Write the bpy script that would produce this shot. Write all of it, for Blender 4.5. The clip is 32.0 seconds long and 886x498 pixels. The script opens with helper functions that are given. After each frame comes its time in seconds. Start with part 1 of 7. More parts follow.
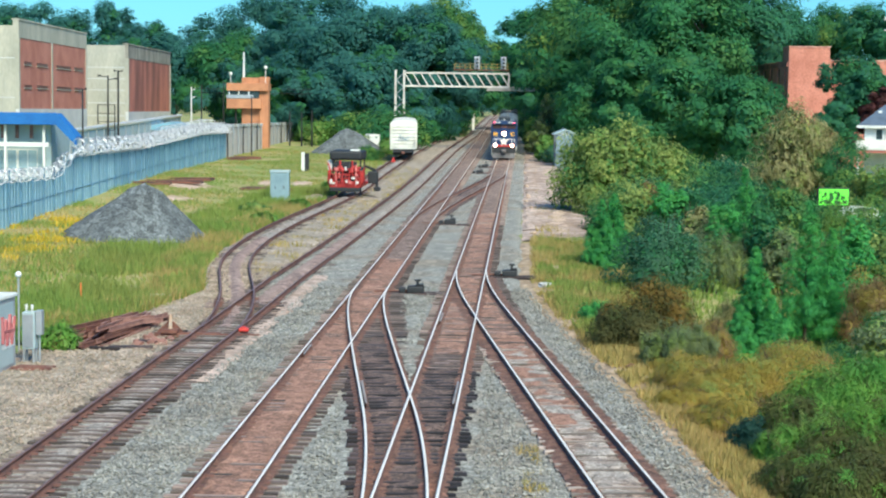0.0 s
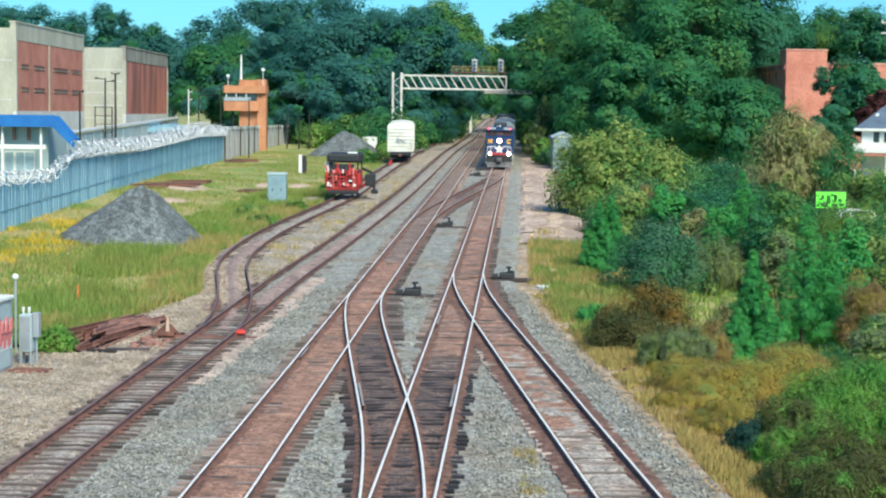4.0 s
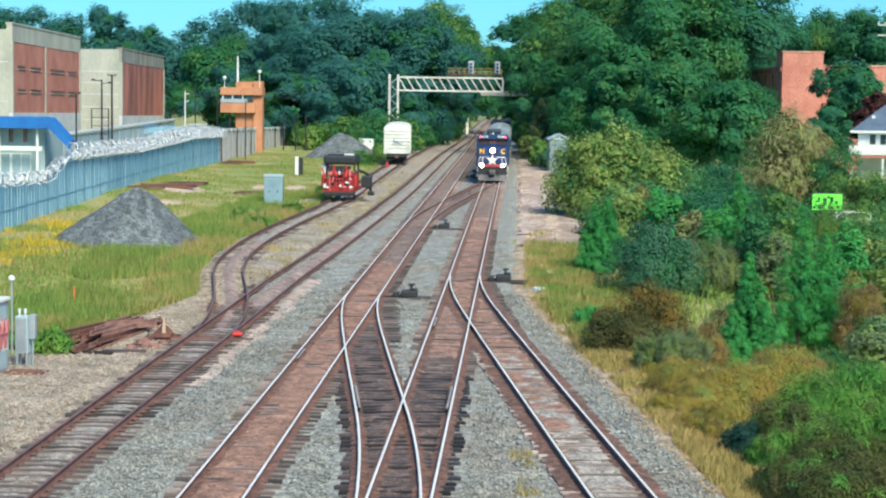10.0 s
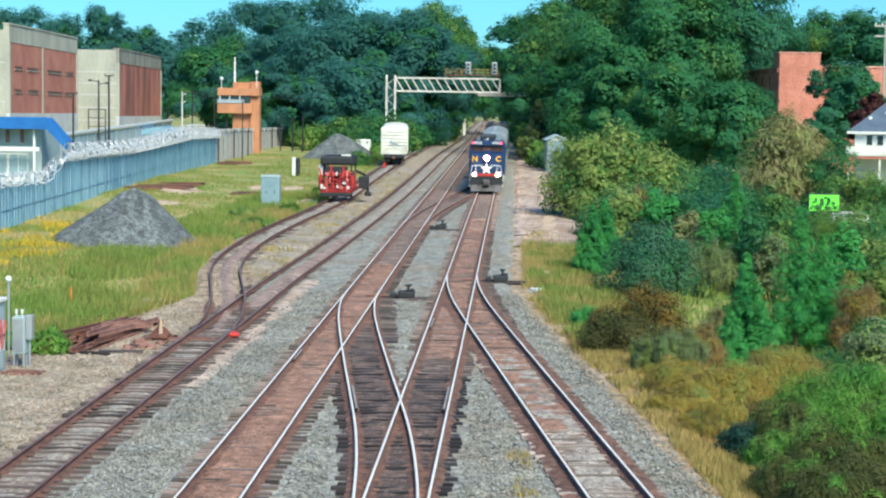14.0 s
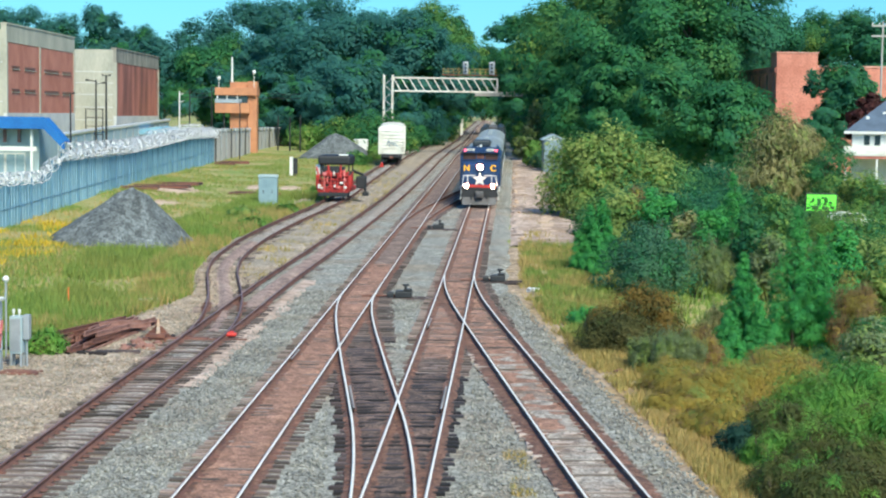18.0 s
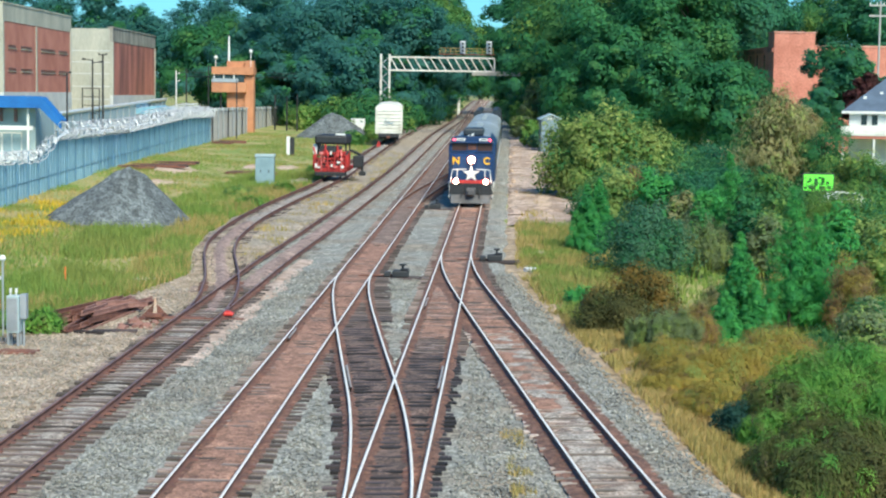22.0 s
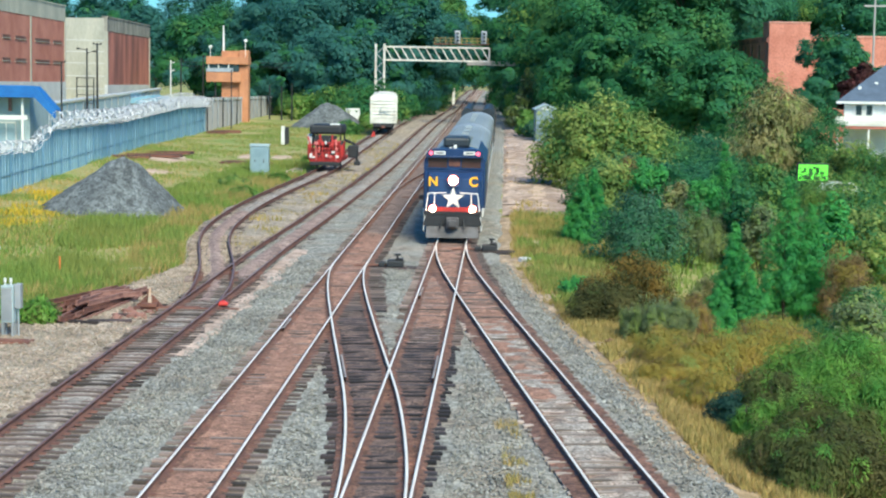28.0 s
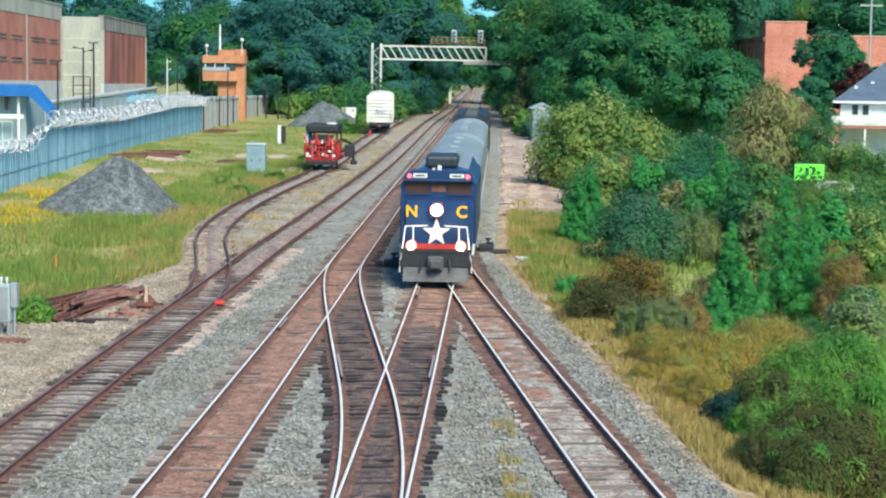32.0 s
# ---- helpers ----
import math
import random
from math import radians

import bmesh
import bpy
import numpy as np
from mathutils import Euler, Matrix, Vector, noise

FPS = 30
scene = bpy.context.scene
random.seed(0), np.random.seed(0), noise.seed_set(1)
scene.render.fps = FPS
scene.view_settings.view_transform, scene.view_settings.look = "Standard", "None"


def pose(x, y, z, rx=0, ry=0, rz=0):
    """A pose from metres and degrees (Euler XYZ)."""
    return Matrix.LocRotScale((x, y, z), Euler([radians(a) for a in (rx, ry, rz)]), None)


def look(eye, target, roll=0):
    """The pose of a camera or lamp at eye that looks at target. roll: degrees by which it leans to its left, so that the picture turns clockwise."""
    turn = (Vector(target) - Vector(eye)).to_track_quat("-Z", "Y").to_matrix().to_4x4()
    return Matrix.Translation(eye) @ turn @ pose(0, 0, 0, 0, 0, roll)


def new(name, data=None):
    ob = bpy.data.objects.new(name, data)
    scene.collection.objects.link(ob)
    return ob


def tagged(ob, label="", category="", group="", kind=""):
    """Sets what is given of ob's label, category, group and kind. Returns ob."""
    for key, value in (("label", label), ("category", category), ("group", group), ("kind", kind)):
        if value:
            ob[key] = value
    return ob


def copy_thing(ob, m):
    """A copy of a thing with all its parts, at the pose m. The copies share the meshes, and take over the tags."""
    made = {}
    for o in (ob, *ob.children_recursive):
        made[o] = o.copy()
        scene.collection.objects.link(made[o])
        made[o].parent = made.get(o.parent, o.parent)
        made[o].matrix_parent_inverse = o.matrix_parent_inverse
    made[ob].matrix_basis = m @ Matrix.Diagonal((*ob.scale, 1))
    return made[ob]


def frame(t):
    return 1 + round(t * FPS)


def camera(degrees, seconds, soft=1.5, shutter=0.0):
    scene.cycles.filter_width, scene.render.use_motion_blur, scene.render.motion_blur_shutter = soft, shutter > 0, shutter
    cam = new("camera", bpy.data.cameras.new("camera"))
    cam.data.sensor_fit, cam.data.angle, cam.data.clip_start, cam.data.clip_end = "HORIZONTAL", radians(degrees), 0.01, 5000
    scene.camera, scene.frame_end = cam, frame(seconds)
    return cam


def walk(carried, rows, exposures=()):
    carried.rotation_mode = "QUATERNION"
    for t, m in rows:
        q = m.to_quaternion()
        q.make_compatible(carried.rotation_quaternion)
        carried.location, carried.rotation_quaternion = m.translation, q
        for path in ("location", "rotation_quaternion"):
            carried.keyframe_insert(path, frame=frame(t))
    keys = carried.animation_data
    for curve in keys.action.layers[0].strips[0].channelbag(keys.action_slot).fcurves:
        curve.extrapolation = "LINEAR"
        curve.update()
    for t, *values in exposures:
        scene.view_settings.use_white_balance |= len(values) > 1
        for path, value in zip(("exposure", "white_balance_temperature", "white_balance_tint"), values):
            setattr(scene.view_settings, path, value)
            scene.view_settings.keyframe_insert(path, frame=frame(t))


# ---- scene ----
# The railway climbs gently away from the bridge on which the camera stands.
GRADE = 0.018
SLOPE = math.degrees(math.atan(GRADE))
EYE = (0.0, -0.17, 9.6)
cam = camera(29.28, 32.0, soft=2.2)
# seconds, pan to the right, tilt down from the track's plane, lean (degrees)
PATH = [
    (0, 0.003, 5.722, 0.703),
    (0.5, 0.011, 5.712, 0.709),
    (1, 0.019, 5.700, 0.712),
    (1.5, 0.026, 5.687, 0.712),
    (2, 0.040, 5.680, 0.718),
    (2.5, 0.054, 5.675, 0.723),
    (3, 0.067, 5.658, 0.723),
    (3.5, 0.079, 5.644, 0.732),
    (5.5, 0.132, 5.619, 0.738),
    (6, 0.126, 5.622, 0.743),
    (6.5, 0.127, 5.627, 0.742),
    (7, 0.142, 5.626, 0.746),
    (7.5, 0.156, 5.614, 0.751),
    (8, 0.168, 5.604, 0.753),
    (8.5, 0.180, 5.594, 0.757),
    (9, 0.195, 5.583, 0.766),
    (9.5, 0.204, 5.579, 0.772),
    (10, 0.213, 5.569, 0.776),
    (10.5, 0.226, 5.561, 0.781),
    (11, 0.239, 5.554, 0.788),
    (11.5, 0.257, 5.541, 0.794),
    (12, 0.272, 5.533, 0.798),
    (12.5, 0.281, 5.532, 0.800),
    (13, 0.288, 5.523, 0.801),
    (13.5, 0.299, 5.516, 0.802),
    (14, 0.313, 5.545, 0.803),
    (14.5, 0.321, 5.588, 0.805),
    (16.5, 0.360, 5.580, 0.807),
    (17, 0.371, 5.567, 0.811),
    (17.5, 0.383, 5.558, 0.811),
    (18, 0.401, 5.550, 0.816),
    (18.5, 0.418, 5.543, 0.821),
    (19, 0.425, 5.580, 0.826),
    (19.5, 0.439, 5.668, 0.832),
    (20, 0.459, 5.785, 0.839),
    (20.5, 0.475, 5.916, 0.845),
    (21, 0.492, 6.033, 0.853),
    (21.5, 0.504, 6.141, 0.856),
    (22, 0.514, 6.237, 0.864),
    (22.5, 0.528, 6.297, 0.866),
    (23, 0.546, 6.318, 0.873),
    (23.5, 0.567, 6.317, 0.876),
    (24, 0.585, 6.336, 0.880),
    (24.5, 0.600, 6.381, 0.889),
    (25, 0.616, 6.412, 0.891),
    (25.5, 0.628, 6.425, 0.893),
    (27.5, 0.686, 6.563, 0.903),
    (28, 0.696, 6.575, 0.908),
    (28.5, 0.713, 6.587, 0.916),
    (29, 0.733, 6.598, 0.922),
    (29.5, 0.752, 6.600, 0.930),
    (30, 0.764, 6.603, 0.939),
    (30.5, 0.773, 6.613, 0.938),
    (31, 0.786, 6.611, 0.946),
    (31.5, 0.803, 6.601, 0.953),
    (32, 0.818, 6.600, 0.951),
]
walk(cam, [(t, pose(*EYE, 90 - (tilt - SLOPE), 0, -pan) @ pose(0, 0, 0, 0, 0, lean)) for t, pan, tilt, lean in PATH],
     exposures=[(0.0, 0.55, 6550, 4), (32.0, 0.55, 6550, 4)])

# ---- light ----
SUN_UP, SUN_TURN = 43.0, 157.0      # height of the sun, and its bearing from +y, clockwise
world = bpy.data.worlds.new("sky_world")
scene.world = world
world.use_nodes = True
wn, wl = world.node_tree.nodes, world.node_tree.links
wn.clear()
sky = wn.new("ShaderNodeTexSky")
sky.sky_type, sky.sun_disc = "NISHITA", False
sky.sun_elevation, sky.sun_rotation = radians(SUN_UP), radians(SUN_TURN)
sky.air_density, sky.dust_density, sky.ozone_density = 1.0, 0.6, 1.0
back = wn.new("ShaderNodeBackground")
back.inputs["Strength"].default_value = 0.121
wout = wn.new("ShaderNodeOutputWorld")
tint = wn.new("ShaderNodeMix")
tint.data_type, tint.blend_type = "RGBA", "MULTIPLY"
tint.inputs["Factor"].default_value, tint.inputs["B"].default_value = 1.0, (0.26, 0.66, 1.0, 1)
wl.new(sky.outputs[0], tint.inputs["A"])
wl.new(tint.outputs["Result"], back.inputs["Color"])
wl.new(back.outputs[0], wout.inputs["Surface"])
sun_data = bpy.data.lights.new("sun", "SUN")
sun_data.energy, sun_data.angle, sun_data.color = 3.95, radians(26), (1.0, 0.94, 0.79)
sun = new("sun", sun_data)
sun.matrix_world = look((math.sin(radians(SUN_TURN)) * 50, math.cos(radians(SUN_TURN)) * 50, 50 * math.tan(radians(SUN_UP))), (0, 0, 0))


# ---- materials ----
def material(name, colour, rough=0.7, metal=0.0, second=None, mix=0.5, scale=3.0, fine=30.0, grain=0.15,
             bump=0.0, island=0.0, piece=0.0, emit=None, power=0.0, through_light=0.0, stretch=None):
    """A surface: base colour blotched with a second one, fine grain, bump; island / piece: lightness varies leaf by leaf or piece by piece."""
    m = bpy.data.materials.new(name)
    m.use_nodes = True
    n, l = m.node_tree.nodes, m.node_tree.links
    bs = n["Principled BSDF"]
    bs.inputs["Roughness"].default_value, bs.inputs["Metallic"].default_value = rough, metal
    geo = n.new("ShaderNodeTexCoord")
    where = geo.outputs["Object"]
    if stretch:
        mp = n.new("ShaderNodeMapping")
        mp.inputs["Scale"].default_value = stretch
        l.new(where, mp.inputs["Vector"])
        where = mp.outputs[0]
    big = n.new("ShaderNodeTexNoise")
    big.inputs["Scale"].default_value, big.inputs["Detail"].default_value = scale, 5
    l.new(where, big.inputs["Vector"])
    ramp = n.new("ShaderNodeValToRGB")
    ramp.color_ramp.elements[0].position, ramp.color_ramp.elements[1].position = 0.5 - mix * 0.3, 0.5 + mix * 0.3
    a, b = colour, second or tuple(c * 0.72 for c in colour)
    ramp.color_ramp.elements[0].color, ramp.color_ramp.elements[1].color = (*b, 1), (*a, 1)
    l.new(big.outputs["Fac"], ramp.inputs["Fac"])
    small = n.new("ShaderNodeTexNoise")
    small.inputs["Scale"].default_value, small.inputs["Detail"].default_value = fine, 3
    l.new(where, small.inputs["Vector"])
    hsv = n.new("ShaderNodeHueSaturation")
    l.new(ramp.outputs[0], hsv.inputs["Color"])
    rng = n.new("ShaderNodeMapRange")
    rng.inputs["From Min"].default_value, rng.inputs["From Max"].default_value = 0.25, 0.75
    rng.inputs["To Min"].default_value, rng.inputs["To Max"].default_value = 1 - grain, 1 + grain
    l.new(small.outputs["Fac"], rng.inputs["Value"])
    value = rng.outputs[0]
    if island or piece:
        src = n.new("ShaderNodeNewGeometry").outputs["Random Per Island"] if island else n.new("ShaderNodeObjectInfo").outputs["Random"]
        amount = island or piece
        r2 = n.new("ShaderNodeMapRange")
        r2.inputs["To Min"].default_value, r2.inputs["To Max"].default_value = 1 - amount, 1 + amount
        l.new(src, r2.inputs["Value"])
        mul = n.new("ShaderNodeMath")
        mul.operation = "MULTIPLY"
        l.new(value, mul.inputs[0])
        l.new(r2.outputs[0], mul.inputs[1])
        value = mul.outputs[0]
        r3 = n.new("ShaderNodeMapRange")
        r3.inputs["To Min"].default_value, r3.inputs["To Max"].default_value = 0.5 + (0.07 if island else 0.015) * amount, 0.5 - (0.07 if island else 0.015) * amount
        l.new(src, r3.inputs["Value"])
        l.new(r3.outputs[0], hsv.inputs["Hue"])
    l.new(value, hsv.inputs["Value"])
    l.new(hsv.outputs[0], bs.inputs["Base Color"])
    if bump:
        bp = n.new("ShaderNodeBump")
        bp.inputs["Strength"].default_value, bp.inputs["Distance"].default_value = bump, 0.03
        l.new(small.outputs["Fac"], bp.inputs["Height"])
        l.new(bp.outputs[0], bs.inputs["Normal"])
    if emit:
        bs.inputs["Emission Color"].default_value, bs.inputs["Emission Strength"].default_value = (*emit, 1), power
    if through_light:
        tr = n.new("ShaderNodeBsdfTranslucent")
        l.new(hsv.outputs[0], tr.inputs["Color"])
        mx = n.new("ShaderNodeMixShader")
        mx.inputs[0].default_value = through_light
        l.new(bs.outputs[0], mx.inputs[1])
        l.new(tr.outputs[0], mx.inputs[2])
        l.new(mx.outputs[0], n["Material Output"].inputs["Surface"])
        bs.inputs["Specular IOR Level"].default_value = 0.12
    return m


def stones(name, light, dark, scale=22.0, warm=None, warm_scale=0.25, warm_mix=0.5):
    """Crushed stone: one tone a stone, dark gaps, broad stains."""
    m = bpy.data.materials.new(name)
    m.use_nodes = True
    n, l = m.node_tree.nodes, m.node_tree.links
    bs = n["Principled BSDF"]
    bs.inputs["Roughness"].default_value = 0.9
    co = n.new("ShaderNodeTexCoord").outputs["Object"]
    vo = n.new("ShaderNodeTexVoronoi")
    vo.inputs["Scale"].default_value = scale
    l.new(co, vo.inputs["Vector"])
    sep = n.new("ShaderNodeSeparateColor")
    l.new(vo.outputs["Color"], sep.inputs[0])
    tone = n.new("ShaderNodeMix")
    tone.data_type = "RGBA"
    tone.inputs["A"].default_value, tone.inputs["B"].default_value = (*dark, 1), (*light, 1)
    l.new(sep.outputs[0], tone.inputs["Factor"])
    col = tone.outputs["Result"]
    clump = n.new("ShaderNodeTexVoronoi")
    clump.inputs["Scale"].default_value = scale * 0.27
    l.new(co, clump.inputs["Vector"])
    sep2 = n.new("ShaderNodeSeparateColor")
    l.new(clump.outputs["Color"], sep2.inputs[0])
    spread = n.new("ShaderNodeMapRange")
    spread.inputs["To Min"].default_value, spread.inputs["To Max"].default_value = 0.72, 1.28
    l.new(sep2.outputs[1], spread.inputs["Value"])
    vary = n.new("ShaderNodeHueSaturation")
    l.new(spread.outputs[0], vary.inputs["Value"])
    l.new(col, vary.inputs["Color"])
    col = vary.outputs[0]
    if warm:
        no = n.new("ShaderNodeTexNoise")
        no.inputs["Scale"].default_value, no.inputs["Detail"].default_value = warm_scale, 6
        l.new(co, no.inputs["Vector"])
        rp = n.new("ShaderNodeMapRange")
        rp.inputs["From Min"].default_value, rp.inputs["From Max"].default_value = 0.66 - warm_mix * 0.4, 0.86 - warm_mix * 0.4
        l.new(no.outputs["Fac"], rp.inputs["Value"])
        wm = n.new("ShaderNodeMix")
        wm.data_type, wm.blend_type = "RGBA", "MULTIPLY"
        wm.inputs["B"].default_value = (*warm, 1)
        l.new(rp.outputs[0], wm.inputs["Factor"])
        l.new(col, wm.inputs["A"])
        col = wm.outputs["Result"]
    patch = n.new("ShaderNodeTexNoise")
    patch.inputs["Scale"].default_value, patch.inputs["Detail"].default_value = 1.7, 6
    l.new(co, patch.inputs["Vector"])
    pr = n.new("ShaderNodeMapRange")
    pr.inputs["From Min"].default_value, pr.inputs["From Max"].default_value = 0.3, 0.7
    pr.inputs["To Min"].default_value, pr.inputs["To Max"].default_value = 0.74, 1.24
    l.new(patch.outputs["Fac"], pr.inputs["Value"])
    hs = n.new("ShaderNodeHueSaturation")
    l.new(pr.outputs[0], hs.inputs["Value"])
    l.new(col, hs.inputs["Color"])
    l.new(hs.outputs[0], bs.inputs["Base Color"])
    bp = n.new("ShaderNodeBump")
    bp.inputs["Strength"].default_value, bp.inputs["Distance"].default_value = 0.6, 0.05
    l.new(vo.outputs["Distance"], bp.inputs["Height"])
    bp.invert = True
    l.new(bp.outputs[0], bs.inputs["Normal"])
    return m


BALLAST = stones("grey_ballast", (0.46, 0.455, 0.405), (0.115, 0.115, 0.105), 20, (0.95, 0.82, 0.72), 0.35, 0.5)
TAN_BALLAST = stones("tan_ballast", (0.58, 0.475, 0.375), (0.24, 0.19, 0.145), 17, (0.74, 0.78, 0.78), 0.5, 0.7)
PILE_STONE = stones("pile_stone", (0.165, 0.185, 0.19), (0.06, 0.068, 0.072), 9)
VERGE = stones("sandy_verge_soil", (0.52, 0.39, 0.28), (0.28, 0.205, 0.14), 9, (0.85, 0.8, 0.6), 0.5, 0.6)
SOIL = material("sandy_soil", (0.62, 0.46, 0.36), 0.95, second=(0.42, 0.30, 0.20), scale=0.35, fine=6, grain=0.25, bump=0.4)
TURF = material("weedy_turf", (0.19, 0.26, 0.06), 0.95, second=(0.39, 0.31, 0.14), scale=0.22, fine=5, grain=0.3, bump=0.5)
PALE_SOIL = stones("pale_pink_soil", (0.57, 0.44, 0.37), (0.43, 0.33, 0.275), 11, (0.72, 0.66, 0.6), 0.35, 0.6)
BED_RUST = stones("rust_stained_ballast", (0.43, 0.235, 0.165), (0.17, 0.09, 0.066), 18, (1.35, 1.4, 1.4), 0.7, 0.42)
TIE_WOOD = material("creosote_wood", (0.27, 0.205, 0.175), 0.9, second=(0.085, 0.066, 0.06), scale=1.4, fine=14, grain=0.4, bump=0.5, piece=0.65, stretch=(0.6, 4, 4))
BED_YARD = stones("yard_bed_fines", (0.48, 0.435, 0.385), (0.16, 0.14, 0.125), 15, (0.95, 0.82, 0.74), 0.5, 0.5)
BED_PALE = stones("pale_dusty_ballast", (0.56, 0.50, 0.44), (0.19, 0.16, 0.14), 17, (0.66, 0.48, 0.40), 0.7, 0.5)
BED_PLUM = stones("purple_brown_bed", (0.40, 0.285, 0.25), (0.19, 0.13, 0.115), 14, (1.3, 1.35, 1.3), 0.5, 0.4)
BED_OLD = stones("old_brown_ballast", (0.31, 0.215, 0.175), (0.115, 0.08, 0.068), 14, (1.3, 1.35, 1.35), 0.6, 0.42)
BED_DARK = stones("oily_ballast", (0.205, 0.135, 0.11), (0.04, 0.031, 0.029), 18, (1.7, 1.65, 1.6), 0.9, 0.42)
TIE_PALE = material("dusty_grey_tie_wood", (0.45, 0.37, 0.315), 0.9, second=(0.19, 0.15, 0.125), scale=1.4, fine=14, grain=0.35, bump=0.5, piece=0.55, stretch=(0.6, 4, 4))
TIE_DARK = material("dark_switch_timber", (0.085, 0.058, 0.054), 0.85, second=(0.02, 0.02, 0.026), scale=1.2, fine=12, grain=0.4, bump=0.5, piece=0.8, stretch=(0.6, 4, 4))
RAIL_SIDE = material("rusty_rail_web", (0.20, 0.09, 0.065), 0.8, second=(0.11, 0.055, 0.045), scale=1.5, fine=25, bump=0.2)
# worn-bright steel; the sky's sheen on it is put into the near-white colour
RAIL_HEAD = material("polished_rail_painted_sheen", (0.97, 0.90, 0.82), 0.38, 0.12, second=(0.86, 0.77, 0.68), scale=0.6, fine=9, grain=0.08)
RAIL_GUARD = material("dull_guard_rail_head", (0.48, 0.42, 0.37), 0.5, 0.3, second=(0.34, 0.27, 0.23), scale=1.0, fine=20)
RAIL_DULL = material("rusty_rail_head", (0.26, 0.15, 0.13), 0.5, 0.3, second=(0.18, 0.105, 0.09), scale=1.0, fine=20)
RUST = material("rusty_steel", (0.22, 0.09, 0.06), 0.8, second=(0.12, 0.05, 0.04), scale=2.0, fine=25, bump=0.3)
BLACK = material("black_steel", (0.025, 0.027, 0.03), 0.6, scale=4, fine=30)
FENCE_POST = material("dark_blue_grey_post", (0.14, 0.28, 0.40), 0.6, 0.1, scale=1, fine=9)
RUST_DUST = stones("rust_dust", (0.24, 0.125, 0.09), (0.085, 0.047, 0.037), 16, (1.4, 1.3, 1.25), 0.8, 0.4)
GREY_STEEL = material("galvanised_steel", (0.50, 0.53, 0.55), 0.45, 0.5, second=(0.38, 0.41, 0.44), scale=1.5, fine=20, grain=0.06)
CONCRETE = material("weathered_concrete", (0.50, 0.475, 0.39), 0.85, second=(0.36, 0.35, 0.29), scale=0.35, fine=4, grain=0.12, bump=0.2, stretch=(1, 1, 0.35))
CONCRETE_STAINED = material("dark_stained_concrete", (0.40, 0.375, 0.31), 0.9, second=(0.15, 0.14, 0.125), mix=0.7, scale=0.5, fine=4, grain=0.2, bump=0.2, stretch=(1, 1, 0.3))
CONCRETE_LOW = material("pale_base_concrete", (0.62, 0.62, 0.60), 0.85, second=(0.5, 0.51, 0.51), scale=0.4, fine=5, grain=0.1)
BRICK = material("red_brick", (0.56, 0.225, 0.165), 0.85, second=(0.44, 0.155, 0.11), scale=0.35, fine=6, grain=0.12, bump=0.2)
BRICK_STAINED = material("stained_red_brick", (0.52, 0.19, 0.14), 0.85, second=(0.19, 0.075, 0.065), mix=0.55, scale=0.35, fine=6, grain=0.15, bump=0.2, stretch=(1, 1, 0.22))
BRICK_ORANGE = material("orange_red_brick", (0.60, 0.235, 0.17), 0.85, second=(0.47, 0.165, 0.115), scale=0.6, fine=4, grain=0.22, bump=0.2)
DARK_SLOT = material("dark_glass_slot", (0.19, 0.085, 0.07), 0.4)
FENCE_PALE = material("pale_blue_fence_slat", (0.38, 0.57, 0.68), 0.6, scale=1, fine=9)
FENCE_BLUE = material("blue_grey_fence_fabric", (0.165, 0.35, 0.475), 0.6, 0.1, second=(0.26, 0.47, 0.585), scale=0.5, fine=9, grain=0.15, stretch=(3, 3, 0.4))
FENCE_GREY = material("grey_fence_fabric", (0.42, 0.41, 0.40), 0.7, second=(0.32, 0.31, 0.30), scale=0.6, fine=8, grain=0.15, stretch=(3, 3, 0.4))
COIL = material("razor_coil_steel", (0.85, 0.86, 0.87), 0.35, 0.3, scale=6, fine=20, grain=0.05)
BLUE_ROOF = material("blue_painted_metal", (0.02, 0.16, 0.46), 0.45, second=(0.015, 0.12, 0.38), scale=0.6, fine=6)
TOWER_PAINT = material("orange_tower_concrete", (0.56, 0.25, 0.125), 0.8, second=(0.44, 0.19, 0.10), scale=0.8, fine=6, grain=0.1)
GLASS = material("dark_window_glass", (0.04, 0.06, 0.07), 0.1, 0.0, scale=1, fine=3, grain=0.05)
WHITE = material("white_paint", (0.80, 0.80, 0.77), 0.5, second=(0.68, 0.68, 0.64), scale=0.8, fine=8, grain=0.05)
BOX_WHITE = material("weathered_white_boxcar_paint", (0.80, 0.79, 0.72), 0.55, second=(0.62, 0.60, 0.52), scale=0.7, fine=6, grain=0.08)
LOCO_BLUE = material("dark_blue_enamel", (0.015, 0.045, 0.13), 0.35, second=(0.011, 0.034, 0.10), scale=0.8, fine=10, grain=0.08)
LOCO_RED = material("red_enamel", (0.62, 0.05, 0.04), 0.4, scale=1, fine=10)
LOCO_YELLOW = material("golden_yellow_enamel", (0.85, 0.46, 0.02), 0.45, second=(0.8, 0.42, 0.02))
PLOW = material("dusty_grey_plow_steel", (0.115, 0.115, 0.12), 0.6, 0.2, second=(0.07, 0.065, 0.065), scale=2, fine=12)
COACH_STEEL = material("brushed_coach_steel", (0.31, 0.35, 0.37), 0.5, 0.2, second=(0.23, 0.27, 0.285), scale=0.3, fine=5, grain=0.08, stretch=(2, 0.3, 2))
COACH_LIGHT = material("light_coach_roof_panel", (0.40, 0.45, 0.48), 0.5, 0.25, scale=0.4, fine=6)
DARK_ROOF = material("black_sooty_roof", (0.03, 0.04, 0.05), 0.5, 0.1, scale=0.8, fine=8)
